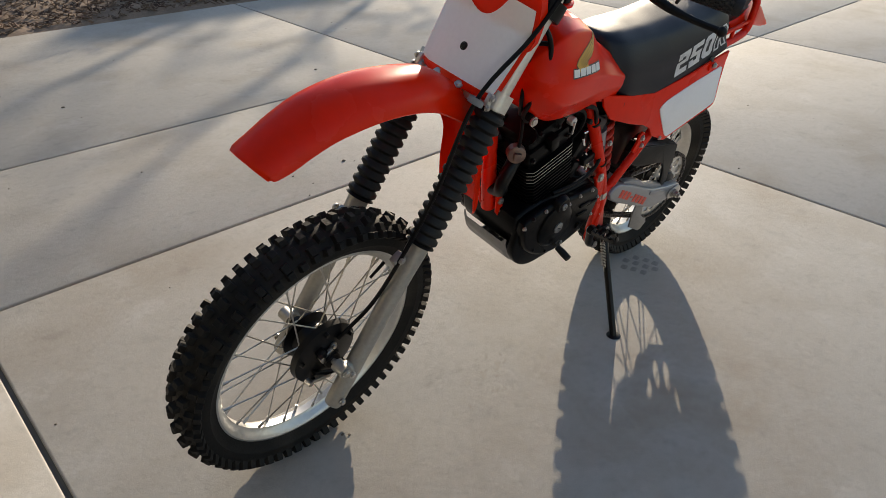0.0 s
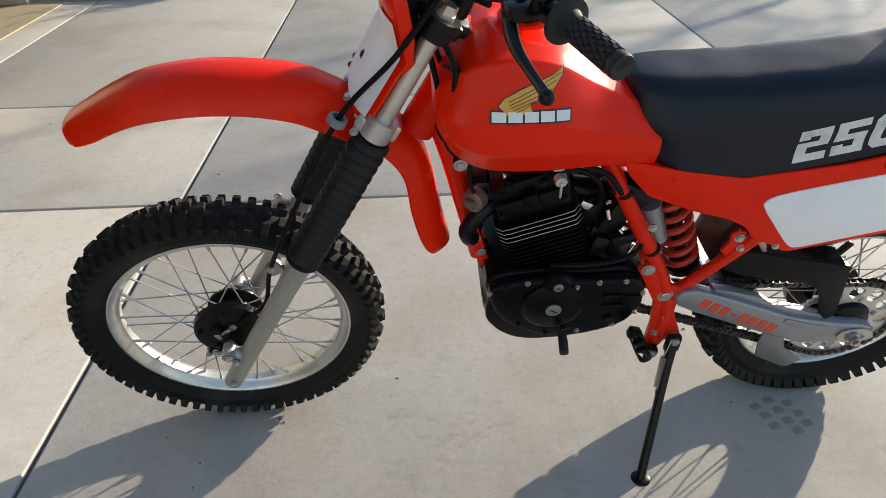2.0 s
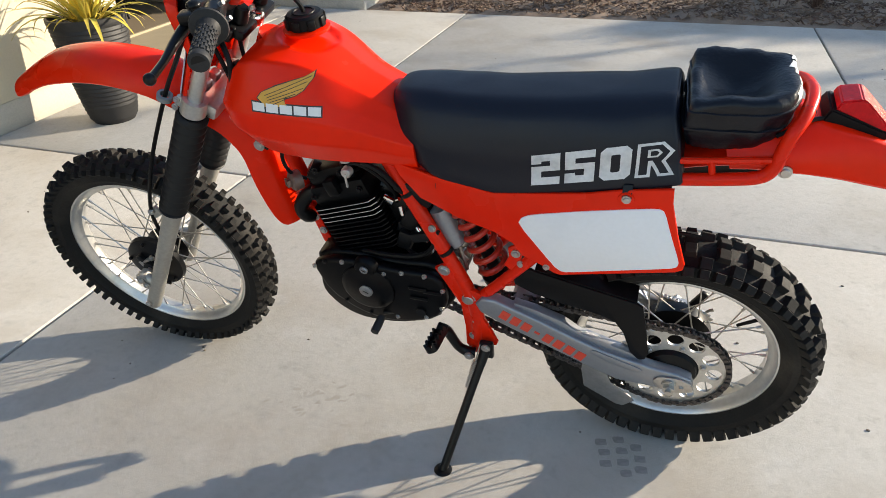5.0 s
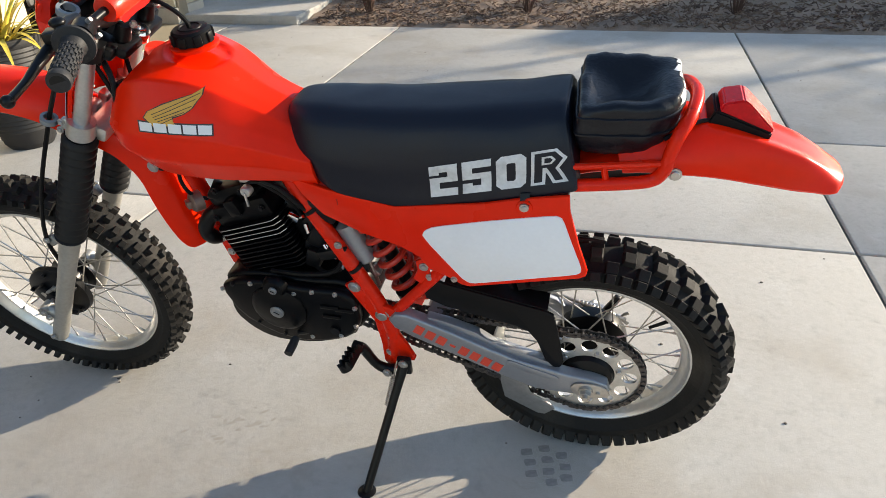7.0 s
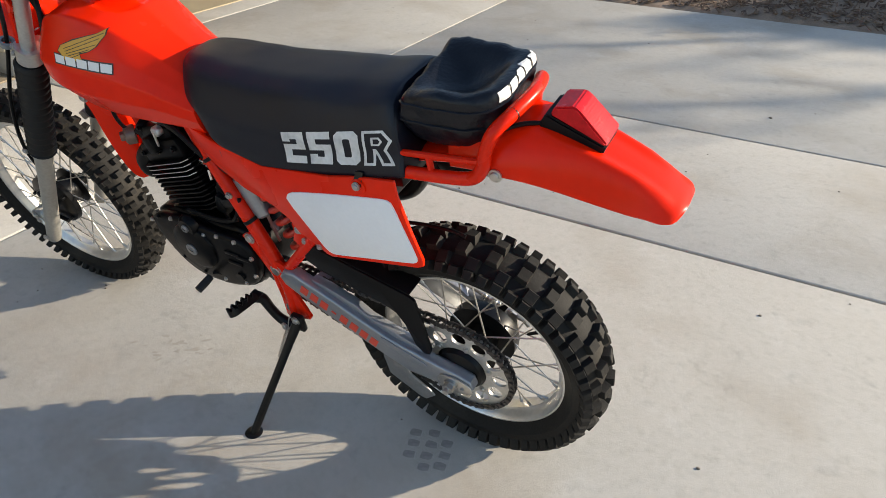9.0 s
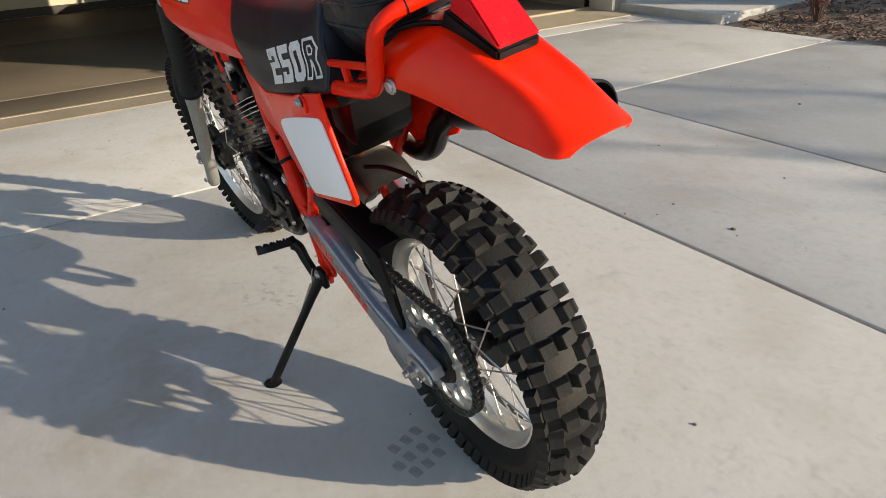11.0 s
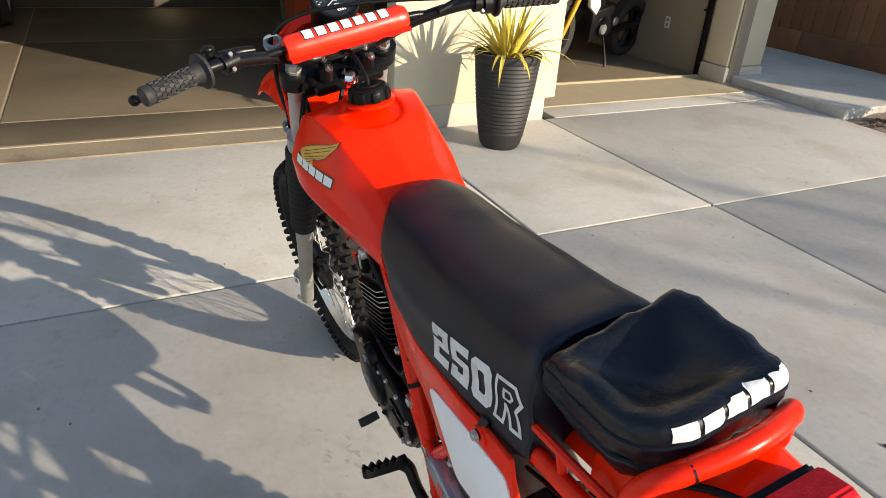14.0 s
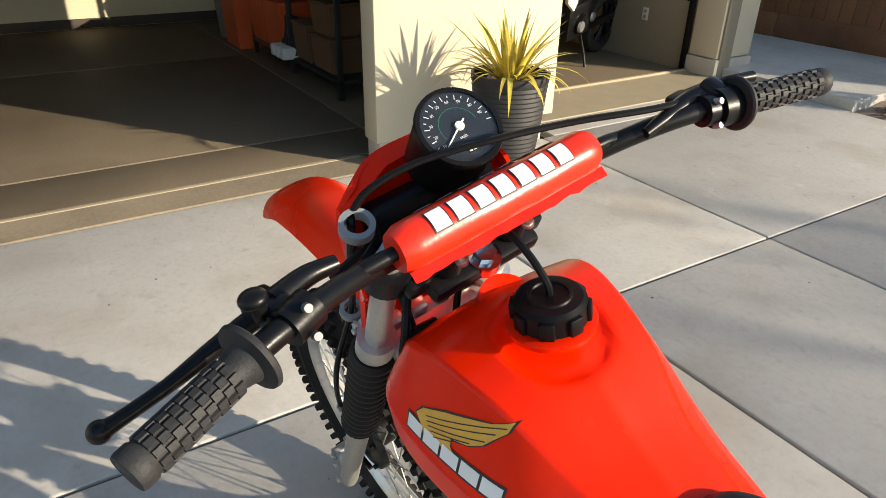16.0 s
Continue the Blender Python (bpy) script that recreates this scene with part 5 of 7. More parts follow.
# swingarm
ARM = [(-0.430, 0.452), (-0.415, 0.472), (-0.385, 0.474), (-0.29, 0.434), (-0.21, 0.396), (-0.145, 0.368), (-0.06, 0.347), (-0.03, 0.340), (0.020, 0.333), (0.050, 0.320), (0.056, 0.299), (0.03, 0.283), (-0.02, 0.278),
       (-0.105, 0.280), (-0.186, 0.314), (-0.30, 0.368), (-0.38, 0.406), (-0.42, 0.430)]
for s in (-1, 1):
    bm = bmesh.new()
    slab(bm, ARM, -0.122, -0.092, 0.006, 3)
    for v in bm.verts:
        v.co.y *= -s
    arm = part("swingarm", bm, SILVER, bike, "silver box-section alloy swingarm")
    bm = bmesh.new()
    slab(bm, rounded([(-0.165, 0.372), (-0.12, 0.355), (-0.065, 0.338), (-0.050, 0.328), (-0.075, 0.322), (-0.13, 0.338), (-0.17, 0.358)], 0.2, 1), -0.1245, -0.1210, 0.001)
    for v in bm.verts:
        v.co.y *= -s
    part("rib", bm, SILVER, arm)
    bm = bmesh.new()
    slab(bm, [(-0.345, 0.462), (-0.300, 0.452), (-0.235, 0.428), (-0.200, 0.402), (-0.145, 0.384), (-0.080, 0.362), (-0.060, 0.342), (-0.12, 0.352), (-0.21, 0.392), (-0.34, 0.450)], -0.108, -0.086, 0.003)
    for v in bm.verts:
        v.co.y *= -s
    part("rail", bm, SILVER, arm)
    if s < 0:
        for k in range(8):
            if k == 3:
                w, hh = 0.013, 0.006
            else:
                w, hh = 0.0200, 0.0265
            x = -0.372 + k * 0.0245
            z = 0.437 - (x + 0.372) * 0.535
            bm = bmesh.new()
            m = Matrix.Translation((x + 0.010, -0.1225, z - 0.004)) @ Matrix.Rotation(radians(28), 4, "Y")
            box(bm, (w, 0.0012, hh), (0, 0, 0))
            if hh > 0.01:
                box(bm, (w * 0.35, 0.0016, hh * 0.30), (0.0, -0.0001, hh * (0.12 if k % 2 else -0.16)))
            bmesh.ops.transform(bm, matrix=m, verts=bm.verts)
            part("marking_bar", bm, LETTER_RED, arm, "plain red marking bar", smooth=0)
bm = bmesh.new()
box(bm, (0.06, 0.18, 0.05), (-0.33, 0, 0.425), Matrix.Rotation(radians(25), 4, "Y"), 0.01)
part("swingarm_bridge", bm, SILVER, bike)
for s in (-1, 1):
    bm = bmesh.new()
    slab(bm, rounded([(-0.030, 0.306), (-0.016, 0.324), (0.024, 0.327), (0.050, 0.316), (0.060, 0.292), (0.024, 0.278), (-0.016, 0.284)], 0.2, 1), 0.125 * s - 0.002, 0.125 * s + 0.002, 0.001)
    rod(bm, (REAR.x, 0.123 * s, REAR.z), (REAR.x, 0.134 * s, REAR.z), 0.016, 0.016, 24)
    rod(bm, (REAR.x, 0.134 * s, REAR.z), (REAR.x, 0.145 * s, REAR.z), 0.013, 0.013, 6)
    rod(bm, (REAR.x, 0.145 * s, REAR.z), (REAR.x, 0.153 * s, REAR.z), 0.007, 0.007, 12)
    rod(bm, (0.033, 0.126 * s, 0.299), (0.033, 0.132 * s, 0.299), 0.005, 0.005, 8)
    part("axle_adjuster", bm, STEEL, bike, "zinc chain adjuster and axle nut")

# rear brake on the far side: backing panel, arm, rod with its spring and wing nut
bm = bmesh.new()
lathe(bm, [(0.0, 0.062), (0.022, 0.062), (0.030, 0.055), (0.062, 0.052), (0.078, 0.046), (0.082, 0.030), (0.0, 0.030)], REAR, 40)
brake = part("rear_brake", bm, BLACK, bike, "black rear drum brake panel")
bm = slab(bmesh.new(), [(0.046, 0.262), (0.058, 0.258), (0.066, 0.268), (0.060, 0.326), (0.050, 0.332), (0.042, 0.324)], 0.092, 0.099, 0.002)
part("brake_arm", bm, STEEL, brake, "zinc brake arm")
bm = bmesh.new()
tube(bm, [(-0.36, 0.108, 0.400), (-0.22, 0.110, 0.392), (-0.09, 0.106, 0.366), (0.0, 0.100, 0.338), (0.085, 0.096, 0.312)], 0.0042, 8, 4)
brake_rod = part("brake_rod", bm, STEEL, brake, "bright brake rod")
bm = bmesh.new()
a, b = Vector((-0.03, 0.102, 0.347)), Vector((0.042, 0.098, 0.325))
d = (b - a).normalized()
e1 = d.cross(Vector((0, 1, 0))).normalized()
e2 = d.cross(e1)
tube(bm, [a + (b - a) * (k / 96) + (e1 * math.cos(k * math.tau / 12) + e2 * math.sin(k * math.tau / 12)) * 0.008 for k in range(97)], 0.0014, 5, 0)
part("spring", bm, STEEL, brake_rod)
bm = bmesh.new()
rod(bm, (0.062, 0.097, 0.319), (0.078, 0.096, 0.314), 0.007, 0.006, 12)
for s in (-1, 1):
    tube(bm, [(0.072, 0.0965, 0.316), (0.080, 0.0965, 0.316 + 0.011 * s), (0.090, 0.0965, 0.314 + 0.018 * s)], [0.0035, 0.0045, 0.0055], 8, 3, 0.5)
part("wing_nut", bm, STEEL, brake_rod, "zinc wing nut")

# rear sprocket with round holes, and the chain
bm = bmesh.new()
n_teeth, R1, R0, yy = 48, 0.121, 0.060, -0.078
outer = []
for k in range(n_teeth * 2):
    a = k * math.pi / n_teeth
    r = R1 + (0.0035 if k % 2 else -0.0035)
    outer.append((r * math.cos(a), r * math.sin(a)))


def circle(cx, cz, r, n):
    return [(cx + r * math.cos(k * math.tau / n), cz + r * math.sin(k * math.tau / n)) for k in range(n)]


loops = [outer, circle(0, 0, R0, 40)] + [circle(0.0915 * math.cos(k * math.tau / 12), 0.0915 * math.sin(k * math.tau / 12), 0.0175, 16) for k in range(12)]
edges = []
for lp in loops:
    vs = [bm.verts.new((x, yy, z)) for x, z in lp]
    edges += [bm.edges.new((vs[i], vs[(i + 1) % len(vs)])) for i in range(len(vs))]
bmesh.ops.triangle_fill(bm, edges=edges, use_beauty=True, use_dissolve=False)
hole_faces = [f for f in bm.faces if min(math.hypot(f.calc_center_median().x - 0.0915 * math.cos(k * math.tau / 12), f.calc_center_median().z - 0.0915 * math.sin(k * math.tau / 12)) for k in range(12)) < 0.0172
              or math.hypot(f.calc_center_median().x, f.calc_center_median().z) < R0 - 0.001]
bmesh.ops.delete(bm, geom=hole_faces, context="FACES_ONLY")
made = bmesh.ops.extrude_face_region(bm, geom=bm.faces[:])
bmesh.ops.translate(bm, verts=[v for v in made["geom"] if isinstance(v, bmesh.types.BMVert)], vec=(0, 0.006, 0))
bmesh.ops.translate(bm, verts=bm.verts, vec=REAR)
sprocket = part("sprocket", bm, ALLOY, bike, "bright drilled alloy rear sprocket", smooth=30)
bm = bmesh.new()
lathe(bm, [(0.0, -0.018), (0.034, -0.018), (0.040, -0.014), (0.054, -0.010), (0.058, 0.0), (0.062, 0.008)], REAR + Vector((0, -0.078, 0)), 40)
part("carrier", bm, BLACK, sprocket)
for k in range(6):
    a = k * math.tau / 6 + 0.26
    bolts(sprocket, [REAR + Vector((0.070 * math.cos(a), -0.078, 0.070 * math.sin(a)))], 0.0055, 0.006)
FS, fr, rr = Vector((-0.505, 0, 0.424)), 0.034, 0.1225
u = Vector((FS.x - REAR.x, FS.z - REAR.z))
base_a, dist = math.atan2(u.y, u.x), u.length
off = math.acos((rr - fr) / dist)
pts = []
for k in range(60):
    a = base_a + off + (math.tau - 2 * off) * k / 59
    pts.append((REAR.x + rr * math.cos(a), REAR.z + rr * math.sin(a)))
for k in range(14):
    a = base_a - off + 2 * off * k / 13
    pts.append((FS.x + fr * math.cos(a), FS.z + fr * math.sin(a)))
pts.append(pts[0])
seg = [math.dist(a, b) for a, b in zip(pts, pts[1:])]
total = sum(seg)
count = int(total / 0.0159)
bm = bmesh.new()


def on_chain(s):
    s %= total
    for a, b, l in zip(pts, pts[1:], seg):
        if s <= l:
            return Vector((a[0] + (b[0] - a[0]) * s / l, 0, a[1] + (b[1] - a[1]) * s / l))
        s -= l
    return Vector((pts[0][0], 0, pts[0][1]))


for k in range(count):
    p, q = on_chain(k * total / count), on_chain((k + 1) * total / count)
    turn = Matrix.Rotation(-math.atan2((q - p).z, (q - p).x), 4, "Y")
    w = 0.0085 if k % 2 else 0.0062
    for s in (-1, 1):
        box(bm, (0.0225, 0.0018, 0.0125), (p + q) / 2 + Vector((0, -0.075 + w * s, 0)), turn, 0.0)
    rod(bm, p + Vector((0, -0.0865, 0)), p + Vector((0, -0.0635, 0)), 0.0045, 0.0045, 8)
tagged(part("chain", bm, CHAIN, bike, "dark drive chain", smooth=30), kind="stuff")
# chain guard, chain guide
bm = bmesh.new()
slab(bm, [(-0.345, 0.560), (-0.319, 0.577), (-0.294, 0.566), (-0.167, 0.536), (-0.085, 0.517), (-0.070, 0.508), (-0.060, 0.460), (-0.046, 0.368), (-0.052, 0.350), (-0.066, 0.346), (-0.085, 0.367), (-0.104, 0.425), (-0.122, 0.452), (-0.150, 0.466), (-0.22, 0.482), (-0.30, 0.502), (-0.34, 0.522)], -0.108, -0.100, 0.002)
box(bm, (0.22, 0.05, 0.004), (-0.19, -0.078, 0.542), Matrix.Rotation(radians(13), 4, "Y"), 0.001)
part("chain_guard", bm, BLACK_PLASTIC, bike, "black plastic chain guard")
bm = bmesh.new()
slab(bm, [(-0.186, 0.312), (-0.188, 0.270), (-0.180, 0.214), (-0.102, 0.167), (-0.085, 0.166), (-0.062, 0.190), (-0.073, 0.206), (-0.118, 0.238), (-0.136, 0.292)], -0.104, -0.098, 0.002)
part("chain_guide", bm, DULL, bike, "bright alloy chain guide plate")
bm = bmesh.new()
tube(bm, [(-0.18, -0.04, 0.63), (-0.10, -0.035, 0.65), (-0.02, -0.03, 0.655), (0.02, -0.03, 0.65)], 0.004, 8, 4)
part("hose", bm, BLACK_PLASTIC, bike)
# inner mudguard
bm = shell([(-0.350, 0.500, 0.070, 0.008), (-0.335, 0.565, 0.072, 0.012), (-0.300, 0.608, 0.074, 0.020), (-0.250, 0.618, 0.074, 0.030), (-0.200, 0.606, 0.072, 0.034), (-0.165, 0.588, 0.070, 0.034)], 0.003, crown=4)
part("inner_mudguard", bm, DUSTY, bike, "dusty grey-black inner mudguard")

# rear shock with its spring
bm = bmesh.new()
A, B = Vector((-0.466, -0.035, 0.672)), Vector((-0.398, -0.035, 0.482))
dd = (B - A).normalized()
e1 = dd.cross(Vector((0, 1, 0))).normalized()
e2 = dd.cross(e1)
coil = []
turns = 6.0
for k in range(int(turns * 16) + 1):
    a = k * math.tau / 16
    c = A + (B - A) * (k / (turns * 16))
    coil.append(c + (e1 * math.cos(a) + e2 * math.sin(a)) * 0.0325)
tube(bm, coil, 0.0076, 8, 0)
spring = part("shock_spring", bm, SPRING_RED, bike, "red coil spring of the rear shock")
bm = bmesh.new()
rod(bm, A - dd * 0.03, B + dd * 0.01, 0.017, 0.017, 18)
rod(bm, B - dd * 0.002, B + dd * 0.012, 0.038, 0.038, 24)
part("shock_body", bm, BLACK, spring)
bm = bmesh.new()
rod(bm, (-0.512, -0.062, 0.672), (-0.480, -0.062, 0.580), 0.022, 0.022, 24)
rod(bm, (-0.480, -0.062, 0.580), (-0.478, -0.062, 0.574), 0.022, 0.016, 24)
part("shock_reservoir", bm, SILVER, bike, "brushed alloy shock reservoir")
bm = bmesh.new()
box(bm, (0.04, 0.04, 0.026), (-0.425, -0.02, 0.47), Matrix.Rotation(0.6, 4, "Y"), 0.005)
box(bm, (0.024, 0.024, 0.018), (-0.468, -0.05, 0.535), Matrix.Rotation(0.9, 4, "Y"), 0.004)
rod(bm, (-0.475, -0.06, 0.57), (-0.462, -0.06, 0.50), 0.004, 0.004, 8)
part("shock_linkage", bm, STEEL, bike)

# side stand
top, foot = Vector((-0.408, -0.127, 0.322)), Vector((-0.482, -0.316, 0.058))
bm = bmesh.new()
tube(bm, [top, top + (foot - top) * 0.12, top + (foot - top) * 0.3, foot], [0.013, 0.012, 0.0105, 0.0105], 12, 3)
box(bm, (0.034, 0.016, 0.05), top + Vector((0, -0.002, -0.008)), None, 0.005)
stand = part("side_stand", bm, BLACK, bike, "black steel side stand")
lean_back = BIKE.to_3x3().inverted().to_4x4()
bm = bmesh.new()
lathe(bm, [(0, 0.006), (0.018, 0.006), (0.0235, 0.002), (0.024, -0.006), (0, -0.006)], foot + Vector((0, -0.002, -0.002)), 24, lean_back)
part("foot", bm, BLACK, stand)
bolts(stand, [top + Vector((0.0, -0.010, 0.004))], 0.008, 0.006)
a, b = top + Vector((-0.022, -0.024, -0.028)), top + Vector((-0.036, -0.062, -0.092))
d = (b - a).normalized()
e1 = d.cross(Vector((1, 0, 0))).normalized()
e2 = d.cross(e1)
bm = bmesh.new()
tube(bm, [a + (b - a) * (k / 176) + (e1 * math.cos(k * math.tau / 11) + e2 * math.sin(k * math.tau / 11)) * 0.0068 for k in range(177)], 0.0015, 5, 0)
tube(bm, [top + Vector((-0.012, -0.014, 0.018)), top + Vector((-0.016, -0.02, 0.0)), a], 0.0015, 6, 4)
tube(bm, [b, b + d * 0.014, b + d * 0.02 + Vector((0.008, 0, 0))], 0.0015, 6, 4)
part("spring", bm, STEEL, stand, "steel return spring")
# foot pegs and shift lever
def peg_loop(s):
    """The open tread of a peg: a stadium-shaped band whose upper edge is cut into teeth."""
    bm = bmesh.new()
    line = []
    for k in range(9):
        line.append((0.012, 0.006 + 0.008 * k))
    line += [(0.012 * math.cos(a), 0.074 + 0.012 * math.sin(a)) for a in (0.5, 1.05, 1.57, 2.09, 2.64)]
    for k in range(8, -1, -1):
        line.append((-0.012, 0.006 + 0.008 * k))
    n = len(line)
    rows = []
    for grow in (1.0, 0.72):
        low, high = [], []
        for i, (u, w) in enumerate(line):
            tooth = 0.012 if i % 2 else 0.003
            x, y = u * grow, (w if grow == 1 else 0.006 + (w - 0.006) * 0.955)
            low.append(bm.verts.new((x, y * s, -0.008)))
            high.append(bm.verts.new((x, y * s, tooth)))
        rows.append((low, high))
    (a0, a1), (b0, b1) = rows
    for i in range(n - 1):
        for p, q in ((a0, a1), (b1, b0), (a1, b1), (b0, a0)):
            bm.faces.new((p[i], p[i + 1], q[i + 1], q[i]))
    for i in (0, n - 1):
        bm.faces.new((a0[i], a1[i], b1[i], b0[i]))
    box(bm, (0.018, 0.012, 0.012), (0, 0.030 * s, -0.002), None, 0.003)
    box(bm, (0.018, 0.010, 0.010), (0, 0.054 * s, -0.002), None, 0.003)
    return bm


for s in (-1, 1):
    bm = bmesh.new()
    tube(bm, [(-0.440, 0.122 * s, 0.284), (-0.458, 0.125 * s, 0.288), (-0.478, 0.128 * s, 0.304), (-0.490, 0.132 * s, 0.334), (-0.500, 0.134 * s, 0.360), (-0.508, 0.142 * s, 0.372)], [0.013, 0.013, 0.012, 0.012, 0.013, 0.015], 12, 4)
    box(bm, (0.026, 0.020, 0.024), (-0.510, 0.142 * s, 0.374), Matrix.Rotation(0.3, 4, "Y"), 0.004)
    peg = part("foot_peg", bm, BLACK, bike, "black serrated folding foot peg")
    bm = peg_loop(s)
    bmesh.ops.transform(bm, matrix=Matrix.Translation((-0.510, 0.143 * s, 0.378)) @ Matrix.Rotation(radians(10 * s), 4, "X") @ Matrix.Rotation(radians(-24), 4, "Y") @ Matrix.Diagonal((1.25, 1, 1.1, 1)), verts=bm.verts)
    part("tread", bm, BLACK, peg)
    bolts(peg, [(-0.452, 0.137 * s, 0.287)], 0.008, 0.006, (0, s, 0))
bm = bmesh.new()
tube(bm, [(-0.565, -0.118, 0.400), (-0.60, -0.112, 0.380), (-0.645, -0.118, 0.376), (-0.665, -0.125, 0.376)], 0.0055, 8, 4)
rod(bm, (-0.565, -0.10, 0.400), (-0.565, -0.128, 0.400), 0.012, 0.012, 14)
shift = part("shift_lever", bm, BLACK, bike, "black gear lever with a rubber tip")
bm = bmesh.new()
tube(bm, [(-0.665, -0.138, 0.374), (-0.666, -0.16, 0.370), (-0.668, -0.182, 0.366)], [0.0095, 0.0105, 0.010], 12, 3)
part("rubber", bm, GRIP, shift)

# luggage rack, tool bag, tail
bm = bmesh.new()
half = [(-0.050, -0.103, 0.832), (0.03, -0.104, 0.842), (0.085, -0.102, 0.852), (0.104, -0.100, 0.874), (0.110, -0.097, 0.905), (0.120, -0.089, 0.934), (0.136, -0.060, 0.952), (0.147, 0, 0.960)]
tube(bm, half + [(x, -y, z) for x, y, z in half[-2::-1]], 0.0115, 12, 6)
rack = part("luggage_rack", bm, FRAME_RED, bike, "red tubular rear rack")
seam_at, along = Vector((0.1375, -0.055, 0.9525)), Vector((0.011, 0.060, 0.0075)).normalized()
part("clamp_seam", rod(bmesh.new(), seam_at - along * 0.001, seam_at + along * 0.001, 0.0121, 0.0121, 18), BLACK, rack)
for s in (-1, 1):
    bm = bmesh.new()
    tube(bm, [(-0.055, 0.100 * s, 0.868), (0.02, 0.100 * s, 0.876), (0.105, 0.098 * s, 0.884)], 0.006, 8, 4)
    part("rail", bm, FRAME_RED, rack)
    bm = bmesh.new()
    rod(bm, (0.012, 0.102 * s, 0.838), (0.006, 0.100 * s, 0.876), 0.006, 0.006, 8)
    part("stay", bm, FRAME_RED, rack)
    bolts(rack, [(0.122, 0.092 * s, 0.860)], 0.008, 0.006, (0, s, 0))
bm = bmesh.new()
bmesh.ops.create_cube(bm, size=1)
bmesh.ops.subdivide_edges(bm, edges=bm.edges, cuts=15, use_grid_fill=True)
for v in bm.verts:
    p = v.co * 2
    q = Vector((math.copysign(abs(p.x) ** 0.8, p.x), math.copysign(abs(p.y) ** 0.85, p.y), p.z))
    ln = (abs(p.x) ** 12 + abs(p.y) ** 12 + abs(p.z) ** 12) ** (1 / 12)
    q = p / max(ln, 1e-6)
    low = 0.5 - 0.5 * q.z
    if q.x > 0:
        e = 3.2 if q.y < 0 else 6.0
        k = ((abs(q.x) ** 12 + abs(q.y) ** 12) ** (1 / 12)) / max(1e-6, (abs(q.x) ** e + abs(q.y) ** e) ** (1 / e))
        q.x, q.y = q.x * k, q.y * k
    x, y, z = q.x * ((0.099 if q.x > 0 else 0.084) - (0.030 if q.x > 0 else 0.014) * low ** 1.6), q.y * (0.100 - 0.030 * low ** 1.6), q.z * (0.048 if q.z > 0 else 0.054)
    if q.z > 0.55:
        z += -0.028 * max(0, 1 - (x / 0.070) ** 2) * max(0, 1 - (y / 0.075) ** 2) + 0.018 * max(0, y / 0.098) ** 2 * (1 - max(0, x / 0.11)) + 0.003 * max(0, -y / 0.098) ** 3 - 0.008 * max(0, -x / 0.08) * max(0, -y / 0.09)
    high = max(0, q.z)
    x, y = x * (1 - (0.13 if x < 0 else 0.03) * high), y * (1 - 0.10 * high)
    z += 0.012 * max(0, q.x) ** 2 * high
    w = Vector((x, y, z))
    k = 0.006 * noise.noise(w * 26 + Vector((3, 1, 0))) + 0.003 * noise.noise(w * 70)
    w += q.normalized() * k
    v.co = w
bmesh.ops.transform(bm, matrix=Matrix.Translation((0.030, 0, 0.930)) @ Matrix.Rotation(radians(-2), 4, "Y"), verts=bm.verts)
bm.normal_update()
bag_tree = BVHTree.FromBMesh(bm)
bag = part("tool_bag", bm, BAG, bike, "creased black leather tool bag strapped on the rack", smooth=60)


def seam(z, tip, r=0.0022):
    """Piping round the bag at height z, rising by tip to its right rear."""
    ring = []
    for k in range(64):
        a = k * math.tau / 64
        d = Vector((math.cos(a), math.sin(a), 0))
        c = Vector((0.028, 0, z + tip * (0.4 * d.x + 0.7 * d.y))) + d * 0.5
        hit, nrm, _, _ = bag_tree.ray_cast(c, -d)
        if hit:
            ring.append(hit + d * 0.0005)
    bm = bmesh.new()
    tube(bm, ring + ring[:2], r, 6, 0)
    return part("seam", bm, BAG, bag)


seam(0.963, 0.009, 0.0026)
seam(0.928, 0.004, 0.003)
for k in range(5):
    bm = bmesh.new()
    y0 = -0.058 + k * 0.0288
    vs = [bm.verts.new((0.5, y, z)) for y, z in ((y0, 1.042 + 0.03 * (y0 + 0.06)), (y0 + 0.0235, 1.0427 + 0.03 * (y0 + 0.06)), (y0 + 0.0235, 1.0583 + 0.03 * (y0 + 0.06)), (y0, 1.0576 + 0.03 * (y0 + 0.06)))]
    bm.faces.new(vs)
    bmesh.ops.subdivide_edges(bm, edges=bm.edges, cuts=7, use_grid_fill=True)
    lay_on(bm, bag_tree, (-1, 0, -0.19), 0.0012)
    part("marking_bar", bm, LETTER, bag, "plain silver marking bar", smooth=0)

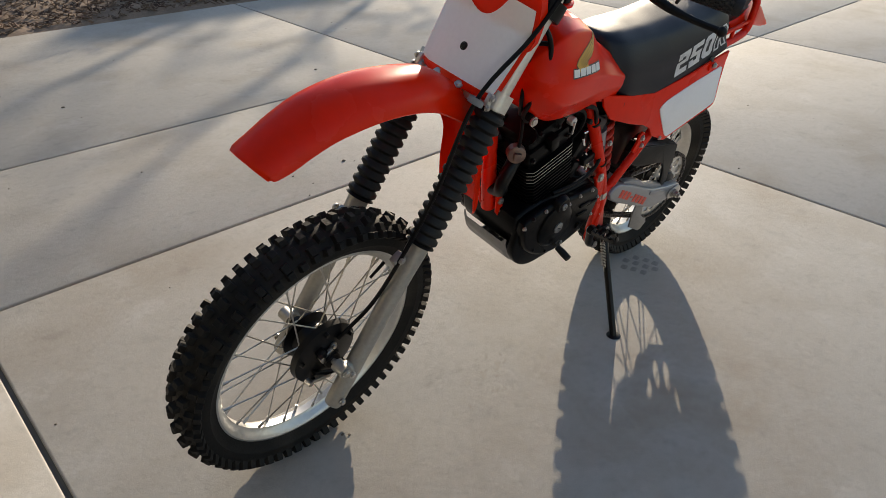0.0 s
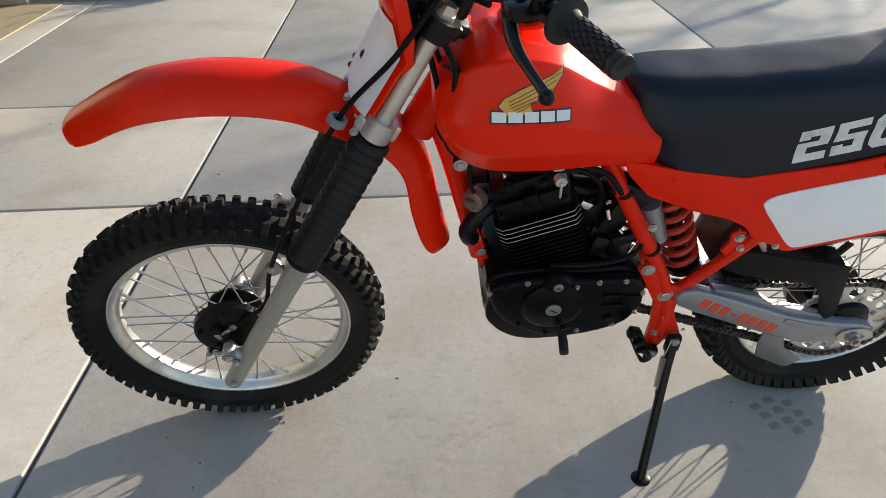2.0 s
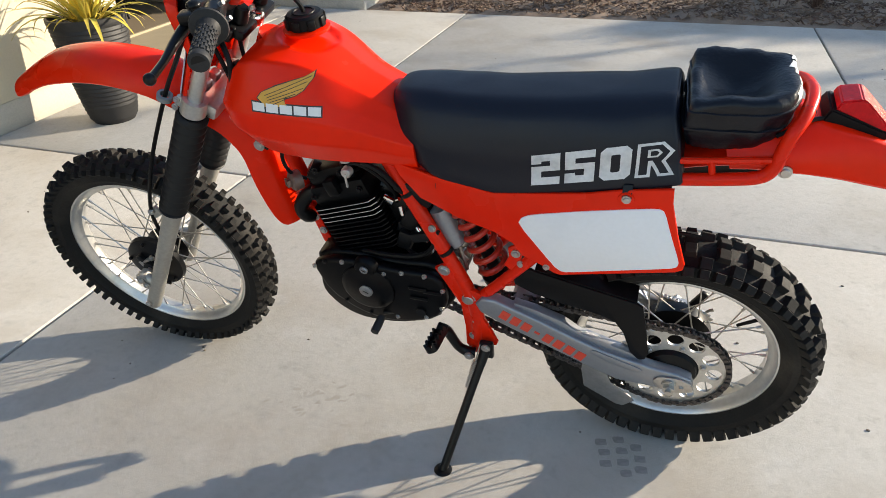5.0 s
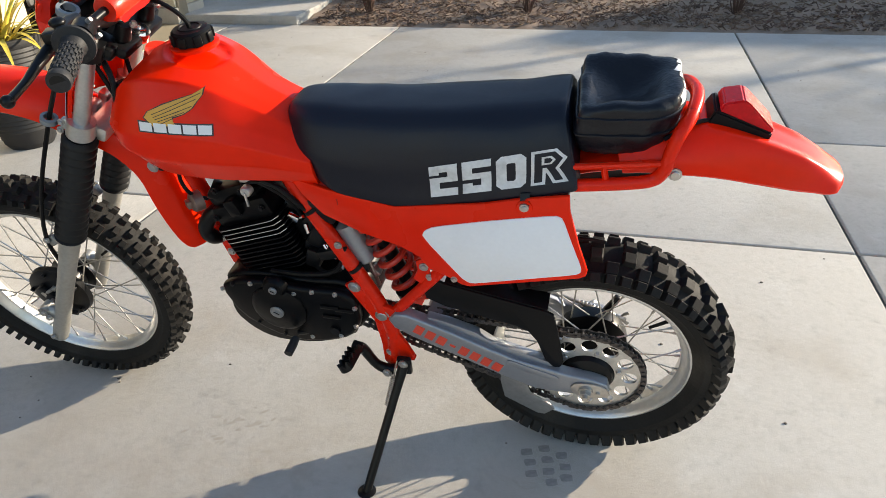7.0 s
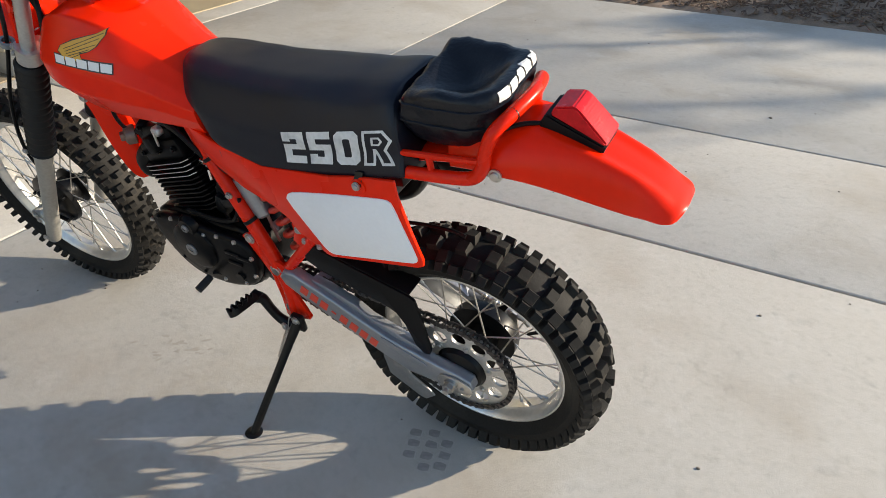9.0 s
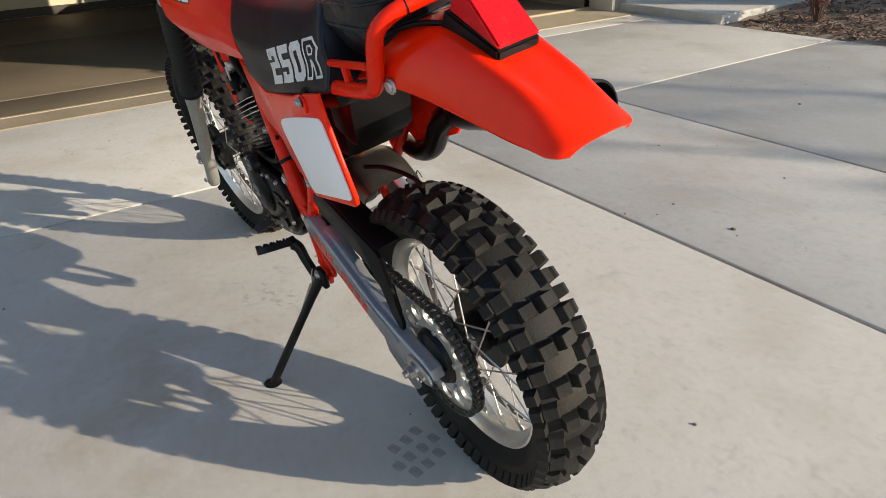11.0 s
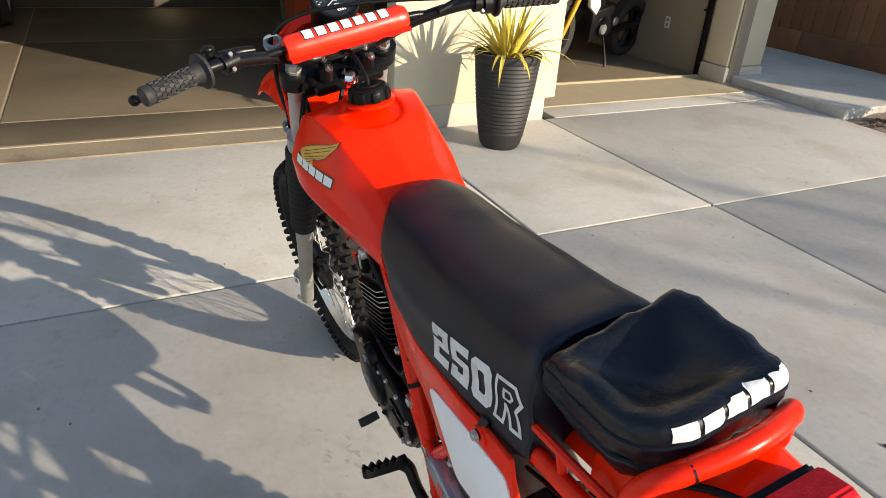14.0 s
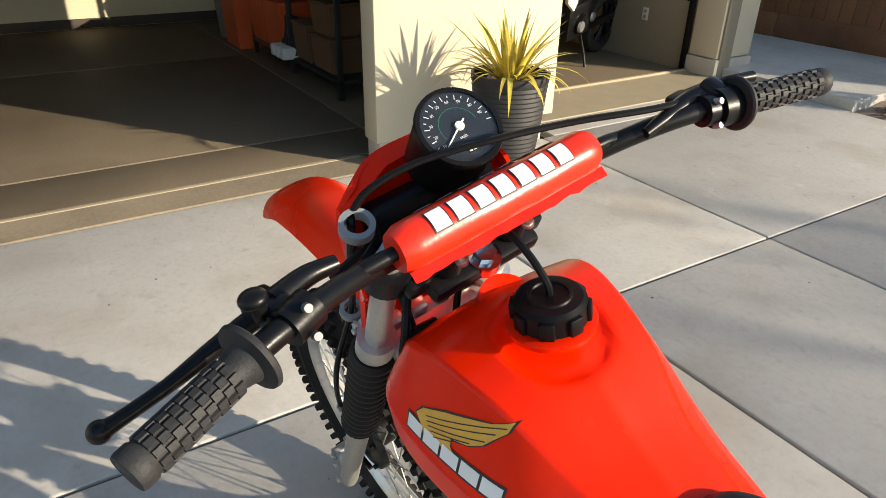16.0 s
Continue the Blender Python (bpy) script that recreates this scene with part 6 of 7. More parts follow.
TAIL = [(0.02, 0.9, 0.096, 0.05), (0.07, 0.918, 0.102, 0.06), (0.12, 0.928, 0.104, 0.068), (0.18, 0.922, 0.098, 0.068), (0.253, 0.898, 0.088, 0.056), (0.316, 0.871, 0.079, 0.044), (0.357, 0.851, 0.073, 0.034), (0.380, 0.837, 0.0705, 0.027), (0.391, 0.830, 0.068, 0.022), (0.398, 0.825, 0.062, 0.018), (0.402, 0.822, 0.051, 0.015)]
bm = shell(TAIL, 0.0035, crown=3.0, n=40)
for v in bm.verts:
    w_here = float(np.interp(v.co.x, [r[0] for r in TAIL], [r[2] for r in TAIL]))
    u = v.co.y / w_here
    grow = min(1, max(0, (v.co.x - 0.15) / 0.1)) * min(1, max(0, (0.385 - v.co.x) / 0.06))
    v.co.z += 0.0095 * grow * (math.exp(-((abs(u) - 0.52) / 0.16) ** 2) - 0.7 * math.exp(-((abs(u) - 0.80) / 0.10) ** 2))
for v in bm.verts:
    v.co.y += 0.009 * min(1, max(0, (v.co.x - 0.10) / 0.28))
tail = part("rear_fender", bm, RED, bike, "red plastic rear fender", smooth=50)
bm = shell([(-0.09, 0.835, 0.075, 0.015), (-0.02, 0.858, 0.078, 0.018), (0.05, 0.875, 0.080, 0.022), (0.12, 0.892, 0.084, 0.030)], 0.0035)
part("under_tail", bm, RED, bike)
bm = bmesh.new()
tube(bm, [(0.172, -0.020, 0.924), (0.156, -0.032, 0.9275), (0.140, -0.046, 0.9285), (0.122, -0.062, 0.925), (0.098, -0.074, 0.915)], 0.0038, 8, 4)
part("lamp_wire", bm, BLACK_PLASTIC, tail, "black lamp wire over the fender")
# tail lamp: wedge lens on a black base
ly = 0.010
LT = Matrix.Translation((0.219, ly, 0.905)) @ Matrix.Rotation(radians(23), 4, "Y")
bm = bmesh.new()
rings = []
for h, x0, x1, w in ((-0.006, -0.056, 0.053, 0.042), (0.019, -0.054, 0.050, 0.039)):
    rings.append([LT @ Vector(p) for p in ((x0, -w * 0.9, h), (x1, -w * 0.80, h), (x1, w * 0.80, h), (x0, w * 0.9, h))])
loft(bm, rings)
bmesh.ops.bevel(bm, geom=bm.edges[:], offset=0.003, segments=2, affect="EDGES")
lamp = part("tail_lamp", bm, BLACK_PLASTIC, bike, "red tail lamp on a black base")
bm = bmesh.new()
rings = []
side = [(-0.047, 0.019), (0.049, 0.019), (0.050, 0.024), (-0.012, 0.050), (-0.022, 0.051), (-0.047, 0.034)]
for y in (-0.0315, 0.0315):
    rings.append([LT @ Vector((x, y * (1 - 2.5 * max(0, h - 0.019)), h)) for x, h in side])
loft(bm, rings)
bmesh.ops.bevel(bm, geom=bm.edges[:], offset=0.0025, segments=2, affect="EDGES")
lens = part("lens", bm, LENS_RED, lamp, "faceted red plastic lens")
bm = bmesh.new()
for i in range(11):
    for k in range(12):
        u, w = (i + 0.5) / 11, -1 + 2 * (k + 0.5) / 12
        x, h = 0.047 - 0.057 * u, 0.0252 + 0.0240 * u
        c = Vector((x, w * 0.0275 * (1 - 2.5 * (h - 0.019)), h))
        n = Vector((0.39, 0, 0.92)) * 0.0002
        t = Vector((-0.92, 0, 0.39)) * 0.0024
        r = [bm.verts.new(LT @ (c + t * p + Vector((0, 0.0022 * q, 0)))) for p, q in ((-1, -1), (1, -1), (1, 1), (-1, 1))]
        top_v = bm.verts.new(LT @ (c + n))
        for a in range(4):
            bm.faces.new((r[a], r[(a + 1) % 4], top_v))
part("lens_grid", bm, LENS_RED, lens, smooth=0)

# grips, perches, levers
def grip(s):
    a, b = (Vector(BAR_R[0]) if s > 0 else Vector(BAR[0])), (Vector(BAR_R[1]) if s > 0 else Vector(BAR[1]))
    d = (b - a).normalized()
    L = (b - a).length
    t = axis_turn(d)
    bm = bmesh.new()
    lathe(bm, [(0.0, 0.0), (0.0155, 0.0), (0.0165, 0.003), (0.0165, 0.012), (0.0150, 0.014), (0.0148, L - 0.016), (0.0175, L - 0.006), (0.019, L - 0.003), (0.030, L), (0.031, L + 0.004), (0.029, L + 0.006), (0.012, L + 0.004)], a, 30, t)
    g = part("grip", bm, GRIP, bar, "black rubber waffle grip")
    bm = bmesh.new()
    for i in range(9):
        for k in range(12):
            ang = (k + 0.5 * (i % 2)) * math.tau / 12
            h = 0.020 + i * (L - 0.042) / 8
            m = Matrix.Translation(a) @ t @ Matrix.Rotation(ang, 4, "Z") @ Matrix.Translation((0.0156, 0, h))
            out = [(0, -0.003, -0.0043), (0, 0.003, -0.0043), (0, 0.003, 0.0043), (0, -0.003, 0.0043)]
            lo, hi = [bm.verts.new(m @ Vector((-0.001, y, z))) for _, y, z in out], [bm.verts.new(m @ Vector((0.0012, y * 0.85, z * 0.85))) for _, y, z in out]
            bm.faces.new(hi)
            for q in range(4):
                bm.faces.new((lo[q], lo[(q + 1) % 4], hi[(q + 1) % 4], hi[q]))
    tagged(part("tread", bm, GRIP, bar, smooth=0), kind="stuff")
    return d


for s in (-1, 1):
    grip(s)
d_l = (Vector(BAR[1]) - Vector(BAR[0])).normalized()
# clutch side
p = Vector((-0.803, -0.235, 1.164))
bm = bmesh.new()
rod(bm, p - d_l * 0.014, p + d_l * 0.016, 0.0175, 0.0175, 20)
box(bm, (0.050, 0.030, 0.020), p + Vector((-0.028, -0.012, 0.002)), Matrix.Rotation(0.25, 4, "Z"), 0.005)
tube(bm, [p + Vector((-0.030, -0.008, 0.004)), p + Vector((-0.045, 0.03, 0.002)), p + Vector((-0.048, 0.06, -0.002))], [0.012, 0.010, 0.008], 10, 4)
rod(bm, p + Vector((-0.016, -0.022, 0.008)), p + Vector((-0.014, -0.024, 0.024)), 0.008, 0.008, 16)
ball(bm, p + Vector((-0.014, -0.024, 0.027)), 0.0125, 16, 10, (1, 1, 0.6))
perch = part("clutch_perch", bm, BLACK, bike, "black clutch lever perch", STEER)
bm = bmesh.new()
tube(bm, [p + Vector((-0.040, 0.020, -0.006)), p + Vector((-0.046, -0.020, -0.012)), p + Vector((-0.046, -0.062, -0.020)), p + Vector((-0.038, -0.108, -0.025)), p + Vector((-0.031, -0.150, -0.026)), p + Vector((-0.030, -0.160, -0.026))], [0.009, 0.010, 0.0085, 0.0065, 0.0066, 0.0085], 10, 5)
ball(bm, p + Vector((-0.030, -0.163, -0.026)), 0.0098)
part("lever", bm, BLACK, perch, "black clutch lever with a ball end")
for q in ((0.012, 0.006, 0.014), (0.018, 0.004, -0.010)):
    bm = bmesh.new()
    rod(bm, p + Vector(q), p + Vector(q) + Vector((0.008, 0, 0.004)), 0.0042, 0.0036, 12)
    part("screw", bm, DULL, perch)
# throttle side
p = Vector((-0.792, 0.287, 1.1465))
bm = bmesh.new()
d_r = (Vector(BAR_R[1]) - Vector(BAR_R[0])).normalized()
rod(bm, p + d_r * 0.012, p - d_r * 0.016, 0.0225, 0.0225, 24)
box(bm, (0.034, 0.026, 0.030), p + Vector((-0.012, 0.0, 0.012)), Matrix.Rotation(0.4, 4, "Y"), 0.008)
tube(bm, [p + Vector((-0.014, 0.010, 0.010)), p + Vector((-0.022, -0.025, 0.012)), p + Vector((-0.022, -0.065, 0.008)), p + Vector((-0.022, -0.10, 0.002))], [0.014, 0.012, 0.009, 0.006], 12, 4)
rod(bm, p + d_r * 0.030, p + d_r * 0.014, 0.0175, 0.0175, 20)
box(bm, (0.05, 0.030, 0.018), p + d_r * 0.022 + Vector((-0.026, 0.006, 0)), None, 0.005)
throttle = part("throttle_housing", bm, BLACK, bike, "black throttle housing with a rubber boot", STEER)
bm = bmesh.new()
rod(bm, p - d_r * 0.008, p - d_r * 0.022, 0.0210, 0.0205, 24, True)
part("collar", bm, BLACK_PLASTIC, throttle, "black throttle collar")
for q in ((0.006, -0.020, 0.015), (0.007, -0.020, -0.013)):
    bm = bmesh.new()
    rod(bm, p + Vector(q), p + Vector(q) + Vector((0.008, 0, 0.003)), 0.0042, 0.0036, 12)
    part("screw", bm, DULL, throttle)
bm = bmesh.new()
tube(bm, [p + Vector((-0.040, -0.030, -0.002)), p + Vector((-0.060, 0.02, -0.006)), p + Vector((-0.058, 0.08, -0.012)), p + Vector((-0.048, 0.13, -0.020))], [0.007, 0.007, 0.006, 0.0075], 10, 4)
part("lever", bm, BLACK, throttle, "black brake lever")

# speedometer
GAUGE = STEER @ Matrix.Translation((-0.915, 0.017, 1.196)) @ Matrix.Rotation(radians(40), 4, "Y") @ Matrix.Scale(1.02, 4)
bm = bmesh.new()
lathe(bm, [(0.0, -0.075), (0.036, -0.075), (0.043, -0.065), (0.0455, -0.004), (0.0475, 0.004), (0.0465, 0.008), (0.0415, 0.008), (0.041, 0.003), (0.0, 0.003)], (0, 0, 0), 56, Matrix())
gauge = part("speedometer", bm, BLACK_PLASTIC, bike, "round black speedometer with white figures", GAUGE)
bm = bmesh.new()
lathe(bm, [(0.0, 0.0), (0.041, 0.0)], (0, 0, 0.0045), 56, Matrix())
part("dial", bm, DIAL, gauge)


def dial_at(a, r):
    """A place on the dial; a in degrees clockwise from the rider's top."""
    return Vector((-r * math.cos(radians(a)), r * math.sin(radians(a)), 0.0052))


face = bmesh.new()
for k in range(19):
    a = -122 + k * 12.3
    c = dial_at(a, 0.0362 if k % 2 else 0.0350)
    box(face, (0.0028 if k % 2 else 0.0055, 0.0008, 0.0004), c, Matrix.Rotation(radians(-a), 4, "Z"))
part("tick_ring", face, LETTER_WHITE, gauge, smooth=0)
for k, n in enumerate(("10", "20", "30", "40", "50", "60", "70", "80", "90")):
    a = -122 + (k * 2 + 1) * 12.3 - 6
    bm = letters(n, 0.0047, 0.0001)
    xs = [v.co.x for v in bm.verts]
    ys = [v.co.y for v in bm.verts]
    cx, cy = (min(xs) + max(xs)) / 2, (min(ys) + max(ys)) / 2
    c = dial_at(a, 0.0300)
    for v in bm.verts:
        v.co = Vector((c.x - (v.co.y - cy), c.y + (v.co.x - cx), c.z + v.co.z))
    part("figure", bm, LETTER, gauge, smooth=0)
bm = bmesh.new()
for k in range(30):
    a0, a1 = -110 + k * 6.6, -110 + (k + 1) * 6.6
    vs = [dial_at(a0, 0.0218), dial_at(a1, 0.0218), dial_at(a1, 0.0223), dial_at(a0, 0.0223)]
    bm.faces.new([bm.verts.new(v) for v in vs])
part("scale_line", bm, GREEN_PRINT, gauge, "thin green inner scale", smooth=0)
bm = letters("mph", 0.0050, 0.0001)
for v in bm.verts:
    v.co = Vector((0.0135 - v.co.y, -0.007 + v.co.x, 0.0052 + v.co.z))
part("figure", bm, LETTER_WHITE, gauge, smooth=0)
bm = bmesh.new()
box(bm, (0.008, 0.020, 0.0004), (0.027, 0.002, 0.0050))
odo = part("counter", bm, BLACK, gauge)
bm = bmesh.new()
for k in range(4):
    box(bm, (0.0055, 0.0032, 0.0004), (0.027, -0.005 + k * 0.0046, 0.0055))
part("counter_bars", bm, LETTER, odo, smooth=0)
bm = bmesh.new()
rod(bm, dial_at(58, 0.010) + Vector((0, 0, 0.002)), dial_at(-122, 0.030) + Vector((0, 0, 0.002)), 0.0011, 0.0007, 6)
rod(bm, (0, 0, 0.005), (0, 0, 0.009), 0.0052, 0.0048, 18)
part("needle", bm, LETTER_WHITE, gauge)
m = bpy.data.materials.new("gauge_glass")
m.use_nodes = True
_b = m.node_tree.nodes["Principled BSDF"]
_b.inputs["Transmission Weight"].default_value, _b.inputs["Roughness"].default_value, _b.inputs["IOR"].default_value = 1.0, 0.02, 1.35
GLASS = m
bm = bmesh.new()
lathe(bm, [(0.0, 0.0), (0.0415, 0.0)], (0, 0, 0.0095), 40, Matrix())
pane = part("glass", bm, GLASS, gauge)
pane.visible_shadow = False

# cable guides and cables
for z, y, ahead, r in ((0.886, -0.094, 0.066, 0.0165), (1.140, -0.125, 0.024, 0.0185)):
    bm = bmesh.new()
    c = fork_at(z, y, ahead)
    lathe(bm, [(r, -0.006), (r, 0.006), (r - 0.006, 0.007), (r - 0.006, -0.007)], c, 28, axis_turn(RAKE), closed=True)
    ring_ob = part("cable_guide", bm, GREY_RING, bike, "grey plastic cable guide ring", STEER)
CABLES = [([(-0.917, -0.124, 1.160), (-0.920, -0.127, 1.140), fork_at(1.02, -0.118, 0.040), fork_at(0.886, -0.094, 0.066), fork_at(0.72, -0.112, 0.064), fork_at(0.58, -0.105, 0.050), (-1.30, -0.085, 0.47), (-1.372, -0.068, 0.395)], 0.0048),
          ([(-0.917, -0.124, 1.160), (-0.912, -0.098, 1.180), (-0.896, -0.045, 1.192), (-0.868, 0.035, 1.192), (-0.846, 0.12, 1.182), (-0.820, 0.20, 1.170), (-0.812, 0.262, 1.160)], 0.0038),
          ([(-0.862, -0.178, 1.142), (-0.885, -0.14, 1.135), (-0.93, -0.10, 1.115), (-0.94, -0.085, 1.05), (-0.925, -0.085, 0.96), (-0.925, -0.09, 0.88), (-0.89, -0.075, 0.82)], 0.0048),
          ([(-0.832, 0.155, 1.146), (-0.865, 0.10, 1.150), (-0.905, 0.05, 1.13), (-0.935, 0.02, 1.06), (-0.91, -0.04, 0.96), (-0.89, -0.07, 0.90)], 0.0045),
          ([(-0.925, -0.075, 1.055), (-0.90, -0.105, 1.01), (-0.905, -0.12, 0.95), (-0.915, -0.11, 0.88), (-0.90, -0.09, 0.83), (-0.87, -0.085, 0.80)], 0.0055)]
for line, r in CABLES:
    bm = bmesh.new()
    tube(bm, line, r, 8, 6)
    part("cable", bm, BLACK_PLASTIC, bike, "black sheathed control cable", STEER)
bm = bmesh.new()
tube(bm, [(-0.905, -0.065, 0.985), (-0.890, -0.10, 0.995), (-0.868, -0.112, 0.985)], 0.0055, 8, 4)
part("hose", bm, BLACK_PLASTIC, bike)
# plain bars in place of the pad's lettering
for row, ang in ((0, 58), (1, 140)):
    for k in range(7):
        y0 = -0.088 + k * 0.0255
        for grow, mat, name, lift in ((0.0015, LETTER_BLACK, "bar_edge", 0.0252), (0.0, LETTER_WHITE, "marking_bar", 0.0257)):
            bm = bmesh.new()
            n = 8
            lo, hi = [], []
            for i in range(n + 1):
                a = radians(ang - 25 + 50 * i / n) + (-grow + 2 * grow * i / n) / 0.025
                c = Vector((PAD_X + lift * math.cos(a), 0, PAD_Z + lift * math.sin(a)))
                lo.append(bm.verts.new(c + Vector((0, y0 - grow, 0))))
                hi.append(bm.verts.new(c + Vector((0, y0 + 0.0175 + grow, 0))))
            for i in range(n):
                bm.faces.new((lo[i], lo[i + 1], hi[i + 1], hi[i]))
            part(name, bm, mat, bar, "plain white marking bar" if name == "marking_bar" else "", smooth=0)
bm = bmesh.new()
lo = [bm.verts.new((PAD_X + 0.019, -0.123 + 0.246 * k / 23, PAD_Z - 0.014 + 0.002 * noise.noise(Vector((k, 0, 0))))) for k in range(24)]
hi = [bm.verts.new((PAD_X + 0.027 + 0.003 * noise.noise(Vector((k * 0.7, 5, 0))), -0.123 + 0.246 * k / 23, PAD_Z - 0.022 + 0.003 * noise.noise(Vector((k * 0.6, 9, 0))))) for k in range(24)]
for k in range(23):
    bm.faces.new((lo[k], lo[k + 1], hi[k + 1], hi[k]))
bmesh.ops.solidify(bm, geom=bm.faces[:], thickness=0.0015)
part("pad_flap", bm, PAD_RED, bar)


# ---- things round the driveway ----
CARD = material("cardboard", (0.13, 0.068, 0.032), 0.85, spread=0.15, scale=8)
TOTE = material("orange_tote", (0.55, 0.085, 0.02), 0.5, spread=0.12, scale=6)
BIN = material("grey_bin", (0.16, 0.155, 0.15), 0.6, spread=0.15, scale=6)
SHELF = material("black_shelf", (0.02, 0.02, 0.02), 0.5, spread=0.2, scale=10)
CLOTH = material("dark_cloth", (0.015, 0.015, 0.018), 0.8, spread=0.25, scale=12)
PALE = material("pale_plastic", (0.62, 0.62, 0.60), 0.5, spread=0.08, scale=10)
BLUE = material("blue_paint", (0.02, 0.08, 0.42), 0.3, spread=0.06)
CAR_PAINT = material("dark_car_paint", (0.012, 0.010, 0.009), 0.32, spread=0.1, scale=3, coat=0.15, spec=0.3)
CAR_TYRE = material("road_tyre", (0.022, 0.019, 0.016), 0.8, spread=0.25, scale=14, bump=0.3)
YELLOW = material("gold_fork", (0.62, 0.34, 0.03), 0.3, metal=0.5, spread=0.06)
BARK = material("bark", (0.10, 0.07, 0.05), 0.9, spread=0.3, scale=12, bump=0.6, bump_scale=60)
GREEN = material("tree_leaf", (0.06, 0.09, 0.03), 0.6, spread=0.3, scale=10)
PRINT = material("damp_print", (0.275, 0.26, 0.238), 0.8, spread=0.2, scale=40)
SCUFF = material("scuffed_concrete", (0.36, 0.335, 0.295), 0.85, spread=0.12, scale=40)
SPOT = material("dark_speck", (0.15, 0.125, 0.10), 0.9, spread=0.3, scale=30)
CHIP = material("bark_chip", (0.20, 0.13, 0.085), 0.95, spread=0.4, scale=20, second=(0.09, 0.055, 0.04), second_at=(0.4, 0.6))

# planter with a spiky yellow plant
POT_AT = (-3.16, 1.605)
bm = bmesh.new()
prof = [(0.0, 0.0), (0.112, 0.0), (0.118, 0.010)]
for k in range(1, 23):
    z = 0.010 + 0.54 * k / 22
    r = 0.118 + 0.082 * (k / 22) ** 0.62
    prof += [(r - 0.0035, z - 0.012), (r + 0.002, z - 0.004)]
prof += [(0.205, 0.565), (0.205, 0.585), (0.190, 0.588), (0.186, 0.50), (0.0, 0.50)]
lathe(bm, prof, (0, 0, 0), 48, Matrix())
planter = tagged(part("planter", bm, POT, m=Matrix.Translation((*POT_AT, 0.0))), "tall tapered charcoal planter with horizontal ribs", "planter")
bm = bmesh.new()
lathe(bm, [(0.0, 0.0), (0.187, 0.0), (0.187, -0.01), (0.0, -0.01)], (0, 0, 0.52), 32, Matrix())
part("soil", bm, MULCH, planter)
plant = holder("yucca_plant", Matrix.Translation((*POT_AT, 0.51)), "spiky yucca with yellow and green striped leaves", "plant")


def blade(length, width, droop, curl):
    """A sword leaf that rises and bends over."""
    bm = bmesh.new()
    n = 9
    rows = []
    ang = radians(82)
    p = Vector((0, 0, 0))
    for i in range(n + 1):
        u = i / n
        w = width * (0.55 + 1.1 * u * (1 - u) * 1.6) * (1 - u**4) + 0.0004
        side = Vector((0, 1, 0))
        nrm = Vector((-math.sin(ang), 0, math.cos(ang)))
        rows.append([p + side * -w, p - nrm * w * 0.35, p + side * w, p + nrm * 0.0008 - nrm * w * 0.3])
        p = p + Vector((math.cos(ang), 0, math.sin(ang))) * (length / n)
        ang -= (droop + curl * u) / n
    loft(bm, rows)
    return mesh_of(bm, LEAF, 60)


blades = [blade(0.40, 0.013, radians(8), radians(6)), blade(0.46, 0.014, radians(25), radians(15)), blade(0.46, 0.014, radians(48), radians(25)), blade(0.46, 0.015, radians(80), radians(60)), blade(0.46, 0.015, radians(95), radians(120))]
for k in range(70):
    kind = (0, 0, 1, 1, 1, 2, 2, 3, 3, 4)[k % 10]
    a = k * 2.39996
    tip_out = radians((6, 16, 30, 34, 30)[kind] + random.uniform(-5, 8))
    m = Matrix.Rotation(a, 4, "Z") @ Matrix.Translation((0.015 + 0.03 * random.random(), 0, 0)) @ Matrix.Rotation(tip_out, 4, "Y") @ Matrix.Scale(random.uniform(0.65, 1.1), 4)
    part("leaf", blades[kind], LEAF, plant, m=m)

# wooden fence along the walk
fence = holder("wooden_fence", Matrix.Translation((0, FENCE_Y, 0)), "tall redwood-stained board fence with a kick board", "fence")
bm = box(bmesh.new(), (0.136, 0.018, 1.55), (0, 0, 0.30 + 0.775), bevel=0.003)
board = mesh_of(bm, WOOD)
for k in range(48):
    part("board", board, WOOD, fence, m=Matrix.Translation((-9.4 + k * 0.141, random.uniform(-0.004, 0.004), random.uniform(-0.01, 0.01))) @ Matrix.Rotation(random.uniform(-0.004, 0.004), 4, "Y"))
for x in (-8.5, -6.1, -3.7):
    bm = box(bmesh.new(), (2.38, 0.035, 0.24), (x, -0.006, 0.20), bevel=0.004)
    part("kick_board", bm, WOOD, fence)
for z in (0.34, 1.70):
    bm = box(bmesh.new(), (6.7, 0.04, 0.09), (-6.1, 0.032, z), bevel=0.004)
    part("rail", bm, WOOD, fence)

